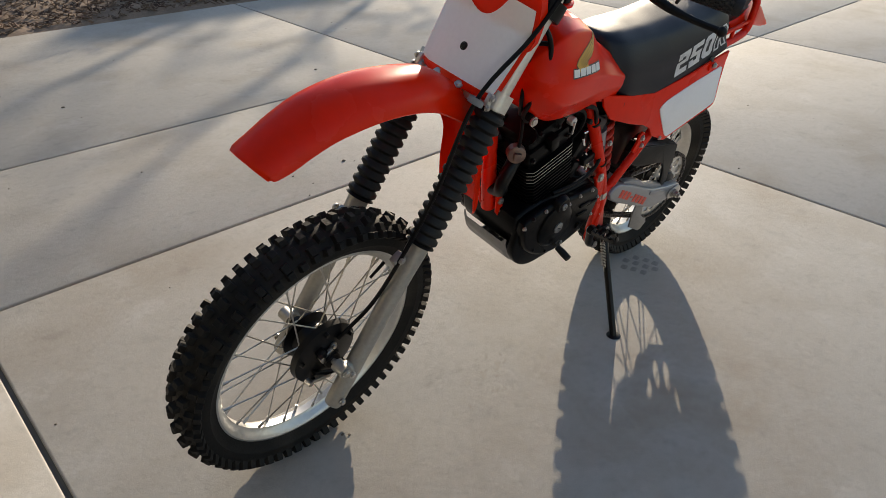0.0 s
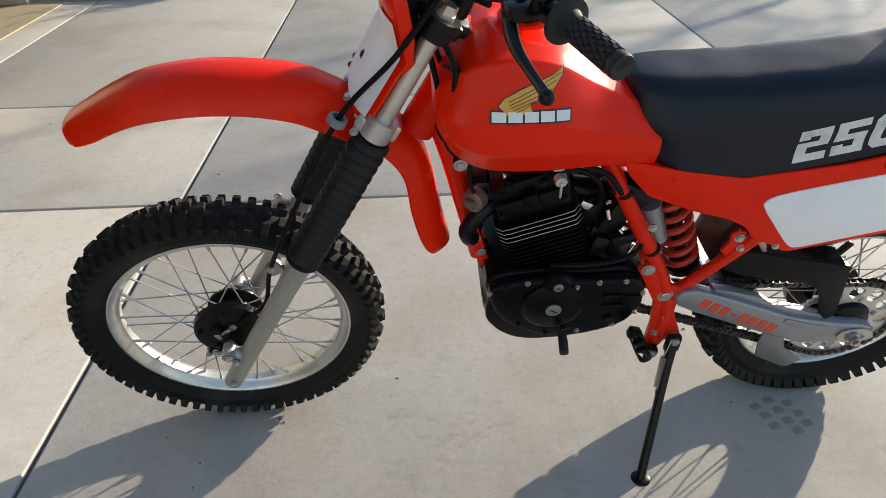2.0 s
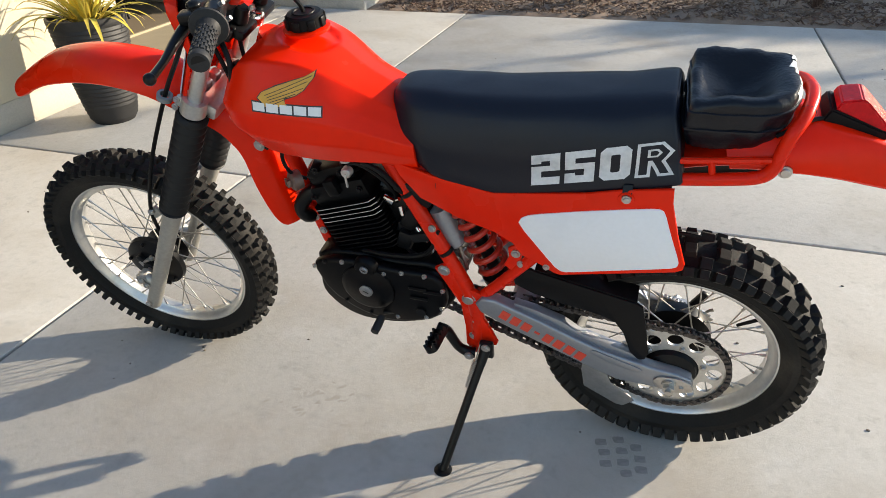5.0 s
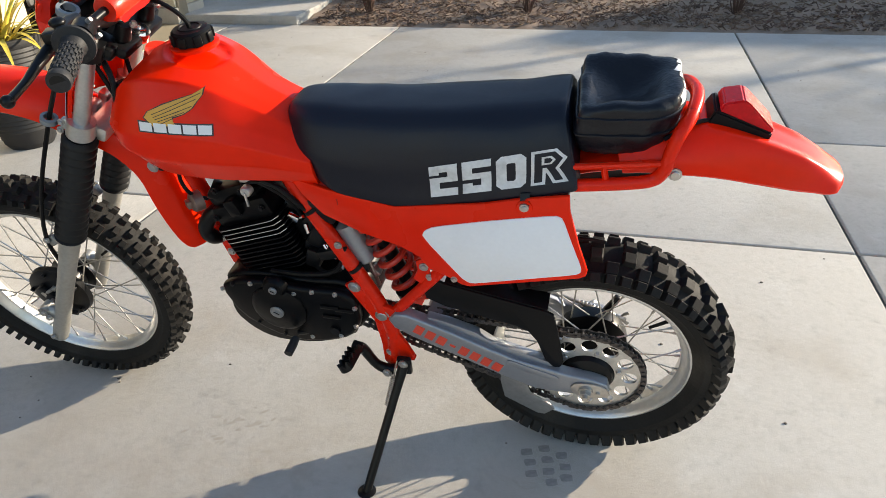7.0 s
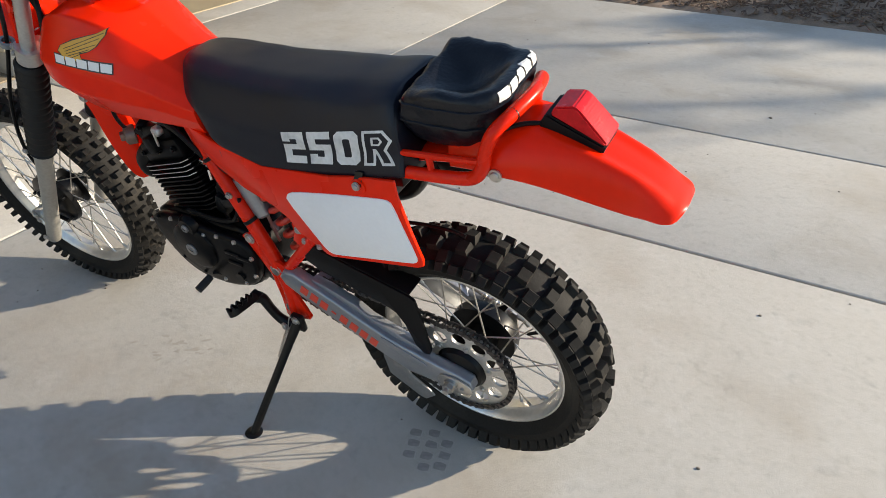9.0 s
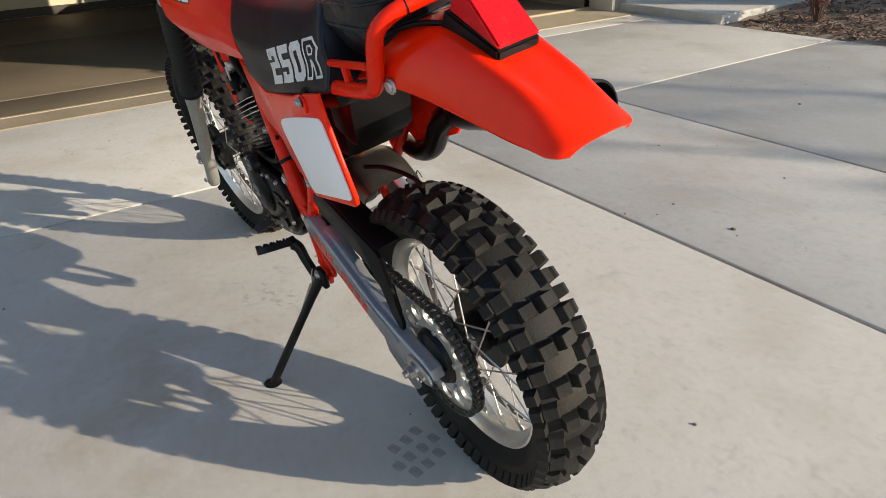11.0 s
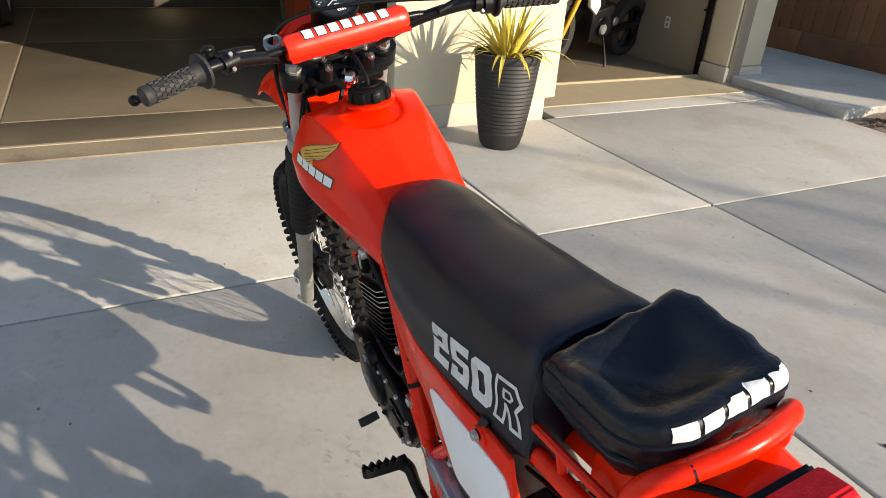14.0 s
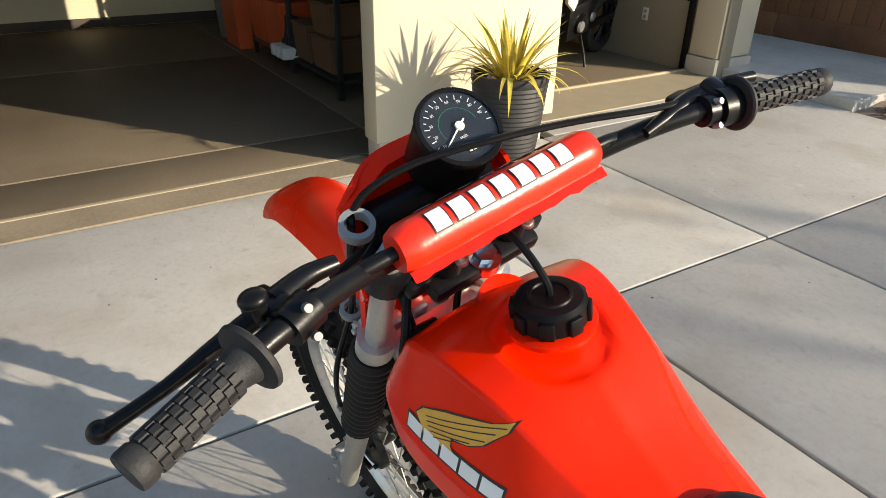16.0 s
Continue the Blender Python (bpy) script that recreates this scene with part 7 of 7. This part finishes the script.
# shrubs and a path light in the bed
def shrub(x, y, size, red):
    s = holder("shrub", Matrix.Translation((x, y, 0.03)), "small reddish-brown shrub in the bark mulch" if red else "low sparse brown shrub in the bark mulch", "shrub", "shrubs in the bed")
    bm = bmesh.new()
    tips = []
    for k in range(26):
        a, out, up = random.uniform(0, math.tau), random.uniform(0.1, 0.55), random.uniform(0.55, 1.0)
        q = Vector((math.cos(a) * out * 0.75, math.sin(a) * out * 0.75, up)) * size
        mid = q * 0.5 + Vector((random.uniform(-0.04, 0.04), random.uniform(-0.04, 0.04), 0.03)) * size
        tube(bm, [(0.02 * math.cos(a), 0.02 * math.sin(a), -0.03), tuple(mid), tuple(q)], [0.006, 0.004, 0.0015], 5, 3)
        tips += [mid, mid * 0.5 + q * 0.5, q]
    part("stems", bm, TWIG, s)
    bm = bmesh.new()
    for p in tips:
        for _ in range(12):
            c = p + Vector((random.gauss(0, 0.06), random.gauss(0, 0.06), random.gauss(0, 0.06))) * size * 1.2
            d = Vector((random.gauss(0, 1), random.gauss(0, 1), random.gauss(0, 1))).normalized()
            e = d.orthogonal().normalized()
            f = d.cross(e)
            r = size * random.uniform(0.018, 0.035)
            bm.faces.new([bm.verts.new(c + e * r * u + f * r * 0.5 * w) for u, w in ((-1, 0), (0, -1), (1, 0), (0, 1))])
    tagged(part("foliage", bm, SHRUB if red else TWIG, s), kind="stuff")


for x, y, size, red in ((-2.42, 5.25, 0.52, True), (-0.86, 5.32, 0.42, True), (0.98, 5.30, 0.60, False), (0.0, 6.2, 0.35, False), (2.35, 6.7, 0.55, False), (-2.0, 6.0, 0.4, True)):
    shrub(x, y, size, red)
bm = bmesh.new()
lathe(bm, [(0.0, 0.16), (0.03, 0.155), (0.034, 0.14), (0.026, 0.13), (0.022, 0.06), (0.008, 0.05), (0.006, -0.05), (0, -0.05)], (0, 0, 0), 18, Matrix())
tagged(part("path_light", bm, BLACK, m=Matrix.Translation((-0.46, 5.78, 0.05))), "small black stake path light in the mulch", "path light")
bm = bmesh.new()
for _ in range(5200):
    x, y = random.uniform(-2.85, 4.0), 4.76 + abs(random.gauss(0, 0.9))
    if y > 8:
        continue
    z = 0.012 + 0.03 * noise.noise(Vector((x, y, 0)) * 1.1) + 0.02 * noise.noise(Vector((x, y, 0)) * 5) + 0.05 * min(1, max(0, (y - 4.72) / 1.2))
    m = Matrix.Translation((x, y, z)) @ Euler((random.gauss(0, 0.35), random.gauss(0, 0.35), random.uniform(0, 6.28))).to_matrix().to_4x4()
    l, w = random.uniform(0.012, 0.038), random.uniform(0.004, 0.010)
    a = [bm.verts.new(m @ Vector(p)) for p in ((-l, -w, 0), (l, -w * 0.6, 0), (l, w * 0.6, 0), (-l, w, 0))]
    b = [bm.verts.new(m @ Vector(p)) for p in ((-l, -w, 0.005), (l, -w * 0.6, 0.004), (l, w * 0.6, 0.004), (-l, w, 0.005))]
    bm.faces.new(b)
    for i in range(4):
        bm.faces.new((a[i], a[(i + 1) % 4], b[(i + 1) % 4], b[i]))
tagged(part("bark_chips", bm, CHIP, smooth=0), "loose brown bark chips over the bed", "bark chips", kind="stuff")

# shelving with boxes between the two garage bays
shelf = holder("storage_shelf", Matrix.Translation((-5.95, 1.66, 0.02)), "black steel storage shelf crowded with boxes and bags", "shelf")
for x in (-0.98, 0.0, 0.98):
    for y in (-0.22, 0.22):
        bm = box(bmesh.new(), (0.04, 0.04, 1.95), (x, y, 0.975), bevel=0.004)
        part("post", bm, SHELF, shelf)
for z in (0.13, 0.72, 1.32, 1.90):
    bm = box(bmesh.new(), (2.0, 0.48, 0.035), (0, 0, z), bevel=0.004)
    part("board", bm, SHELF, shelf)


def crate(name, size, at, mat, label, cat, lid=None):
    o = holder(name, Matrix.Translation(at), label, cat)
    bm = bmesh.new()
    a, b, h = size[0] / 2, size[1] / 2, size[2]
    loft(bm, [[(-a * k, -b * k, z), (a * k, -b * k, z), (a * k, b * k, z), (-a * k, b * k, z)] for k, z in ((0.90, 0.0), (1.0, h * 0.96))])
    bmesh.ops.bevel(bm, geom=bm.edges[:], offset=0.012, segments=2, affect="EDGES")
    part("body", bm, mat, o)
    bm = box(bmesh.new(), (size[0] * 1.03, size[1] * 1.03, h * 0.07), (0, 0, h * 0.965), bevel=0.006)
    part("lid" if lid else "rim", bm, lid or mat, o)
    return o


for x, z, w, h in ((-5.30, 0.17, 0.40, 0.26), (-5.30, 0.44, 0.36, 0.24), (-5.72, 0.17, 0.34, 0.30), (-5.15, 0.76, 0.3, 0.22)):
    crate("cardboard_box", (w, 0.38, h), (x, 1.62, z), CARD, "brown cardboard box on the storage shelf", "box")
for x, z in ((-6.72, 0.17), (-6.30, 0.17)):
    crate("storage_tote", (0.42, 0.40, 0.40), (x, 1.60, z), TOTE, "orange plastic storage tote on the shelf", "tote")
for x, z in ((-6.25, 0.76), (-5.75, 0.76), (-5.3, 1.36), (-5.95, 1.36), (-6.6, 1.36)):
    crate("equipment_case", (0.40, 0.40, 0.36), (x, 1.64, z), CLOTH, "black equipment case on the storage shelf", "case")
crate("storage_tote", (0.46, 0.44, 0.62), (-7.30, 1.52, 0.02), TOTE, "tall orange plastic tote on the garage floor", "tote")
bm = bmesh.new()
lathe(bm, [(0.0, 0.0), (0.19, 0.0), (0.24, 0.66), (0.255, 0.67), (0.255, 0.70), (0.235, 0.70), (0.0, 0.69)], (0, 0, 0), 28, Matrix())
tagged(part("waste_bin", bm, BIN, m=Matrix.Translation((-7.85, 1.55, 0.02))), "round grey plastic waste bin on the garage floor", "bin")
for k in range(3):
    o = holder("boot", Matrix.Translation((-6.12 + 0.11 * k, 1.46, 0.15)), "dark boot with a white sole on the shelf", "boot", "boots on the shelf")
    bm = bmesh.new()
    tube(bm, [(0, -0.02, 0.03), (0, 0.0, 0.10), (0, 0.02, 0.20), (0, 0.03, 0.32)], [0.045, 0.045, 0.042, 0.048], 12, 3)
    part("shaft", bm, CLOTH, o)
    bm = box(bmesh.new(), (0.085, 0.22, 0.10), (0, -0.03, 0.05), bevel=0.02)
    part("sole", bm, PALE, o)
# added partition behind the shelf, cut open so low sun marks the back wall
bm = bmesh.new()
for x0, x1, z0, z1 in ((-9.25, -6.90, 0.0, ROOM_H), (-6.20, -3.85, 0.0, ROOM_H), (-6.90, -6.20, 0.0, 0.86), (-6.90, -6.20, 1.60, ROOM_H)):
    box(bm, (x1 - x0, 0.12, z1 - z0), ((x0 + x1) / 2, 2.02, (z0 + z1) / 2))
tagged(part("wall_partition", bm, STUCCO_IN_DIM), "beige partition added behind the storage shelf, with a cut-out for sun", "wall", kind="structure")

# outlet and door track beside the second opening
bm = box(bmesh.new(), (0.075, 0.006, 0.115), (0, 0, 0), bevel=0.002)
outlet = tagged(part("wall_outlet", bm, PALE, m=Matrix.Translation((-5.05, 4.642, 0.42))), "white electrical outlet on the garage side wall", "outlet")
for z in (-0.025, 0.025):
    bm = box(bmesh.new(), (0.026, 0.004, 0.028), (0, -0.004, z), bevel=0.001)
    part("socket", bm, STUCCO_IN_DIM, outlet)
bm = box(bmesh.new(), (0.05, 0.035, 2.3), (0, 0, 1.17), bevel=0.004)
track = tagged(part("door_track", bm, BLACK, m=Matrix.Translation((BAY2_X - 0.31, 4.60, 0.0))), "black garage door track with a roller bolt", "door track")
bm = rod(bmesh.new(), (0.0, -0.01, 0.62), (0.0, -0.07, 0.62), 0.012, 0.012, 12)
part("roller", bm, BLACK, track)

# damp tread print and specks on the slab
pr = holder("tread_print", Matrix.Translation((-0.092, -0.122, 0.0)) @ Matrix.Rotation(radians(14), 4, "Z"), "faint damp tread print on the concrete", "stain")
for x, y in ((-0.045, 0.045), (-0.040, 0.012), (-0.042, -0.024), (0.0, 0.055), (0.003, 0.018), (0.0, -0.018), (0.004, -0.052), (0.040, 0.030), (0.044, -0.006), (0.041, -0.040)):
    bm = bmesh.new()
    c = [(0.015 * math.copysign(abs(math.cos(a)) ** 0.45, math.cos(a)) * random.uniform(0.85, 1.1), 0.011 * math.copysign(abs(math.sin(a)) ** 0.45, math.sin(a)) * random.uniform(0.85, 1.1)) for a in ((q + 0.5) * math.tau / 14 for q in range(14))]
    bm.faces.new([bm.verts.new((u, w, 0.0012)) for u, w in c])
    part("mark", bm, PRINT, pr, m=Matrix.Translation((x, y, 0)), smooth=0)
bm = bmesh.new()
for _ in range(90):
    x, y, r = random.uniform(-3.4, 2.2), random.uniform(-1.2, 4.3), random.uniform(0.0025, 0.006)
    ball(bm, (x, y, 0.001), r, 6, 4, (1, random.uniform(0.5, 1), 0.5))
for x, y in ((-0.36, 1.32), (-0.62, 0.55), (-1.1, 2.9), (0.35, 2.6)):
    ball(bm, (x, y, 0.002), 0.010, 8, 5, (1, 0.8, 0.5))
tagged(part("grit", bm, SPOT), "scattered grit and tiny leaves on the concrete", "grit", kind="stuff")


scuff = bmesh.new()
for i in range(30):
    c = Vector((-0.90 + random.gauss(0, 0.075), -0.145 + random.gauss(0, 0.05), 0.0003 + 0.00001 * i))
    a, r = random.gauss(0.6, 0.5), random.uniform(0.005, 0.016)
    u, w = Vector((math.cos(a), math.sin(a), 0)), Vector((-math.sin(a), math.cos(a), 0))
    scuff.faces.new([scuff.verts.new(c + u * r * math.cos(q) * random.uniform(0.7, 1.1) + w * r * 0.4 * math.sin(q) * random.uniform(0.6, 1.2)) for q in (k * math.tau / 9 for k in range(9))])
tagged(part("scuff_marks", scuff, SCUFF, smooth=0), "dull scuffed flakes on the concrete beside the engine", "stain", kind="stuff")


# ---- parked car and second motorcycle in the garage ----
def road_wheel(name, r, w, rim_r, parent, m, spokes=5, tread=True, rim=None):
    bm = bmesh.new()
    prof = [(rim_r, -w * 0.42), (r * 0.86, -w * 0.5), (r * 0.96, -w * 0.46), (r, -w * 0.38)]
    if tread:
        for k in range(5):
            c = -w * 0.30 + w * 0.15 * k
            prof += [(r, c - 0.012), (r - 0.008, c - 0.008), (r - 0.008, c + 0.002), (r, c + 0.006)]
    prof += [(r, w * 0.38), (r * 0.96, w * 0.46), (r * 0.86, w * 0.5), (rim_r, w * 0.42)]
    lathe(bm, prof, (0, 0, 0), 56)
    t = part(name, bm, CAR_TYRE, parent, "road tyre on an alloy wheel", m)
    bm = bmesh.new()
    lathe(bm, [(rim_r, -w * 0.44), (rim_r - 0.015, -w * 0.46), (rim_r - 0.03, -w * 0.35), (rim_r - 0.035, w * 0.3), (rim_r, w * 0.4)], (0, 0, 0), 40)
    for k in range(spokes):
        a = k * math.tau / spokes
        d = Vector((math.cos(a), 0, math.sin(a)))
        for s in (-0.12, 0.12):
            q = Vector((math.cos(a + s), 0, math.sin(a + s)))
            tube(bm, [tuple(d * 0.03 + Vector((0, w * 0.36, 0))), tuple(q * (rim_r - 0.03) * 0.6 + Vector((0, w * 0.38, 0))), tuple(q * (rim_r - 0.02) + Vector((0, w * 0.34, 0)))], 0.018, 6, 2)
    rod(bm, (0, w * 0.28, 0), (0, w * 0.42, 0), 0.06, 0.05, 20)
    part("rim", bm, rim or RIM_ALLOY, t)
    return t


car = holder("parked_car", Matrix.Translation((-6.45, -2.32, 0.02)), "dark parked car with alloy wheels inside the garage", "car")
rows = [(2.35, 0.42, 0.60, 0.50), (2.30, 0.36, 0.78, 0.68), (2.05, 0.30, 0.92, 0.86), (1.4, 0.27, 1.02, 0.92), (0.9, 0.26, 1.10, 0.93), (0.0, 0.25, 1.16, 0.93), (-1.2, 0.26, 1.16, 0.93), (-2.0, 0.32, 1.10, 0.90), (-2.25, 0.45, 0.95, 0.80)]
bm = bmesh.new()
rings = []
for x, zb, zt, w in smooth_line(rows, 3):
    half = [(0, zt), (w * 0.75, zt), (w, zt - 0.12), (w * 1.0, (zb + zt) / 2), (w * 0.97, zb + 0.10), (w * 0.90, zb), (0, zb)]
    rings.append([(x, y, z) for y, z in rounded(half + [(-y, z) for y, z in half[-2:0:-1]], 0.2, 1)])
loft(bm, rings)
part("body", bm, CAR_PAINT, car)
bm = bmesh.new()
rings = []
for x, z, w in ((1.0, 1.05, 0.80), (0.25, 1.62, 0.62), (-1.4, 1.66, 0.62), (-2.05, 1.12, 0.78)):
    rings.append([(x, -w, z - 0.02), (x, -w * 0.9, z), (x, w * 0.9, z), (x, w, z - 0.02), (x, w, 1.0), (x, -w, 1.0)])
loft(bm, rings)
part("cabin", bm, CLOTH, car, "dark car cabin")
for x in (1.40, -1.40):
    for s in (-1, 1):
        road_wheel("wheel", 0.355, 0.235, 0.235, car, Matrix.Translation((x, 0.85 * s, 0.355)) @ (Matrix.Rotation(math.pi, 4, "Z") if s < 0 else Matrix()))
for s in (-1, 1):
    bm = bmesh.new()
    tube(bm, [(1.86, 0.90 * s, 0.42), (1.78, 0.955 * s, 0.60), (1.4, 0.965 * s, 0.755), (1.02, 0.955 * s, 0.60), (0.94, 0.94 * s, 0.40)], 0.03, 8, 4)
    part("wheel_arch", bm, CAR_PAINT, car)

A, B = Vector((-5.03, 3.18, 0)), Vector((-5.48, 4.42, 0))
fwd = (A - B).normalized()
PARK = Matrix.Translation((*((A + B) / 2).xy, 0.02)) @ Matrix.Rotation(math.atan2(fwd.y, fwd.x), 4, "Z") @ Matrix.Rotation(radians(-8), 4, "X")
moto = holder("sport_motorcycle", PARK, "white, blue and black road motorcycle on its stand in the garage", "motorcycle")
for x in (0.68, -0.66):
    road_wheel("wheel", 0.305, 0.13, 0.215, moto, Matrix.Translation((x, 0, 0.31)), 5, False, BLACK)
for s in (-1, 1):
    bm = rod(bmesh.new(), (0.66, 0.10 * s, 0.32), (0.43, 0.10 * s, 0.86), 0.026, 0.024, 16)
    part("fork_leg", bm, YELLOW, moto, "gold fork leg")
bm = bmesh.new()
box(bm, (0.42, 0.30, 0.32), (0.05, 0, 0.42), Matrix.Rotation(0.15, 4, "Y"), 0.04)
box(bm, (0.24, 0.24, 0.22), (0.16, 0, 0.58), Matrix.Rotation(0.4, 4, "Y"), 0.04)
rod(bm, (0.05, -0.15, 0.40), (0.05, -0.19, 0.40), 0.09, 0.08, 24)
rod(bm, (0.05, 0.15, 0.40), (0.05, 0.19, 0.40), 0.09, 0.08, 24)
part("engine", bm, BLACK, moto)
bm = bmesh.new()
rod(bm, (0.10, 0.18, 0.38), (0.10, 0.20, 0.38), 0.055, 0.045, 24)
part("engine_cover", bm, DULL, moto)
bm = bmesh.new()
rod(bm, (-0.12, 0.17, 0.44), (-0.12, 0.185, 0.44), 0.045, 0.035, 20)
part("engine_cover", bm, DULL, moto)
for s in (-1, 1):
    bm = bmesh.new()
    slab(bm, [(0.50, 0.86), (0.40, 0.60), (0.26, 0.52), (0.22, 0.60), (0.30, 0.78), (0.12, 0.88), (0.20, 1.0), (0.46, 1.02)], 0.15 * s - 0.02, 0.15 * s + 0.02, 0.012)
    part("fairing", bm, PALE, moto, "white plastic side fairing")
    bm = bmesh.new()
    slab(bm, [(0.50, 1.0), (0.20, 0.98), (0.14, 0.90), (0.08, 0.94), (0.18, 1.06), (0.46, 1.10)], 0.14 * s - 0.025, 0.14 * s + 0.025, 0.01)
    part("stripe", bm, BLUE, moto, "blue plastic panel")
bm = bmesh.new()
tube(bm, [(0.40, 0, 1.02), (0.20, 0, 1.06), (0.0, 0, 1.0)], [0.13, 0.16, 0.13], 16, 4, 0.9)
part("tank", bm, BLACK, moto)
bm = bmesh.new()
tube(bm, [(0.02, 0, 0.84), (-0.25, 0, 0.83), (-0.50, 0, 0.92), (-0.78, 0, 0.98)], [0.12, 0.14, 0.11, 0.05], 14, 4)
part("seat", bm, CLOTH, moto)
bm = bmesh.new()
slab(bm, [(-0.15, 0.80), (-0.50, 0.88), (-0.86, 0.99), (-0.55, 0.82), (-0.20, 0.70)], -0.13, 0.13, 0.02)
part("tail", bm, PALE, moto)
bm = bmesh.new()
box(bm, (0.62, 0.05, 0.07), (-0.36, 0.12, 0.36), Matrix.Rotation(0.08, 4, "Y"), 0.015)
box(bm, (0.62, 0.05, 0.07), (-0.36, -0.12, 0.36), Matrix.Rotation(0.08, 4, "Y"), 0.015)
tube(bm, [(0.0, -0.16, 0.28), (-0.3, -0.18, 0.34), (-0.6, -0.19, 0.46)], [0.03, 0.045, 0.05], 12, 4)
part("swingarm", bm, BLACK, moto)
bm = bmesh.new()
tube(bm, [(-0.02, 0.14, 0.28), (0.02, 0.24, 0.12), (0.05, 0.30, 0.0)], 0.012, 8, 3)
part("stand", bm, BLACK, moto)
bm = bmesh.new()
tube(bm, [(0.36, -0.36, 1.04), (0.40, -0.2, 1.08), (0.40, 0.2, 1.08), (0.36, 0.36, 1.04)], 0.012, 8, 4)
part("handlebar", bm, BLACK, moto)

# ---- street trees whose shade falls across the driveway ----
def street_tree(x, y, tall, spread, seed, start=0.38, leaves=3):
    rnd = random.Random(seed)
    t = holder("street_tree", Matrix.Translation((x, y, -0.05)), "slender street tree with bare limbs and thin leaves", "tree", "street trees")
    bm = bmesh.new()
    tube(bm, [(0, 0, 0), (0.05, 0.02, tall * 0.3), (-0.04, 0.05, tall * 0.6), (0.02, 0, tall)], [0.09, 0.07, 0.045, 0.01], 10, 4)
    tips = []
    for k in range(22):
        h = tall * (start + (0.98 - start) * k / 22)
        a = k * 2.4 + rnd.uniform(-0.4, 0.4)
        l = spread * (1.05 - 0.75 * k / 22) * rnd.uniform(0.7, 1.1)
        p = Vector((0, 0, h))
        q = p + Vector((math.cos(a) * l, math.sin(a) * l, l * rnd.uniform(0.2, 0.7)))
        mid = (p + q) / 2 + Vector((0, 0, -0.06 * l))
        tube(bm, [tuple(p), tuple(mid), tuple(q)], [0.025, 0.014, 0.005], 6, 3)
        for _ in range(5):
            c = mid.lerp(q, rnd.random())
            e = c + Vector((rnd.gauss(0, 0.3), rnd.gauss(0, 0.3), rnd.gauss(0.1, 0.2))) * l * 0.6
            tube(bm, [tuple(c), tuple((c + e) / 2 + Vector((0, 0, 0.03))), tuple(e)], [0.008, 0.005, 0.003], 5, 2)
            tips.append((c, e))
    part("trunk", bm, BARK, t)
    bm = bmesh.new()
    for c, e in tips:
        for _ in range(leaves):
            p = c.lerp(e, rnd.random() ** 0.7) + Vector((rnd.gauss(0, 0.09), rnd.gauss(0, 0.09), rnd.gauss(0, 0.09)))
            d = Vector((rnd.gauss(0, 1), rnd.gauss(0, 1), rnd.gauss(0, 1))).normalized()
            u = d.orthogonal().normalized()
            w = d.cross(u)
            r = rnd.uniform(0.03, 0.06)
            bm.faces.new([bm.verts.new(p + u * r * i + w * r * 0.5 * j) for i, j in ((-1, 0), (0, -1), (1, 0), (0, 1))])
    tagged(part("crown", bm, GREEN, t), kind="stuff")


street_tree(10.6, 10.3, 4.6, 1.2, 3, 0.4, 1)
street_tree(11.4, 12.3, 5.6, 1.2, 11, 0.55, 1)


# ---- unseen houses, added to cast shade over the walk, column and driveway ----


def shade_house(x0, x1, y0, y1, eave, ridge, label, spots):
    house = holder("house", Matrix.Translation(((x0 + x1) / 2, (y0 + y1) / 2, -0.05)), label, "house", "houses nearby")
    w, d = x1 - x0, y1 - y0
    bm = bmesh.new()
    loft(bm, [[(x, -d / 2 + 0.25, 0), (x, -d / 2 + 0.25, eave), (x, 0, ridge - 0.08), (x, d / 2 - 0.25, eave), (x, d / 2 - 0.25, 0)] for x in (-w / 2 + 0.25, w / 2 - 0.25)])
    part("wall", bm, STUCCO, house)
    bm = bmesh.new()
    loft(bm, [[(x, -d / 2, eave - 0.02), (x, 0, ridge - 0.02), (x, d / 2, eave - 0.02), (x, d / 2, eave + 0.08), (x, 0, ridge + 0.08), (x, -d / 2, eave + 0.08)] for x in (-w / 2, w / 2)])
    part("roof", bm, TILE, house, "brown tiled gable roof")
    for x, z in spots:
        bm = box(bmesh.new(), (1.0, 0.06, 1.2), (x, -d / 2 + 0.23, z), bevel=0.01)
        window = part("window", bm, PALE, house)
        bm = box(bmesh.new(), (0.86, 0.02, 1.06), (x, -d / 2 + 0.195, z))
        part("pane", bm, DARK_PANE, window)


shade_house(-4.4, 4.9, 10.75, 17.3, 5.2, 6.5, "unseen two-storey stucco house added to shade the walk and column", [(x, z) for x in (-2.6, 0.2, 2.8) for z in (1.5, 3.9)])
shade_house(14.2, 24.8, 11.4, 18.9, 3.3, 5.5, "unseen single-storey stucco house added to cast gable shade on the driveway", [(x, 1.6) for x in (-3.4, 0.0, 3.4)])
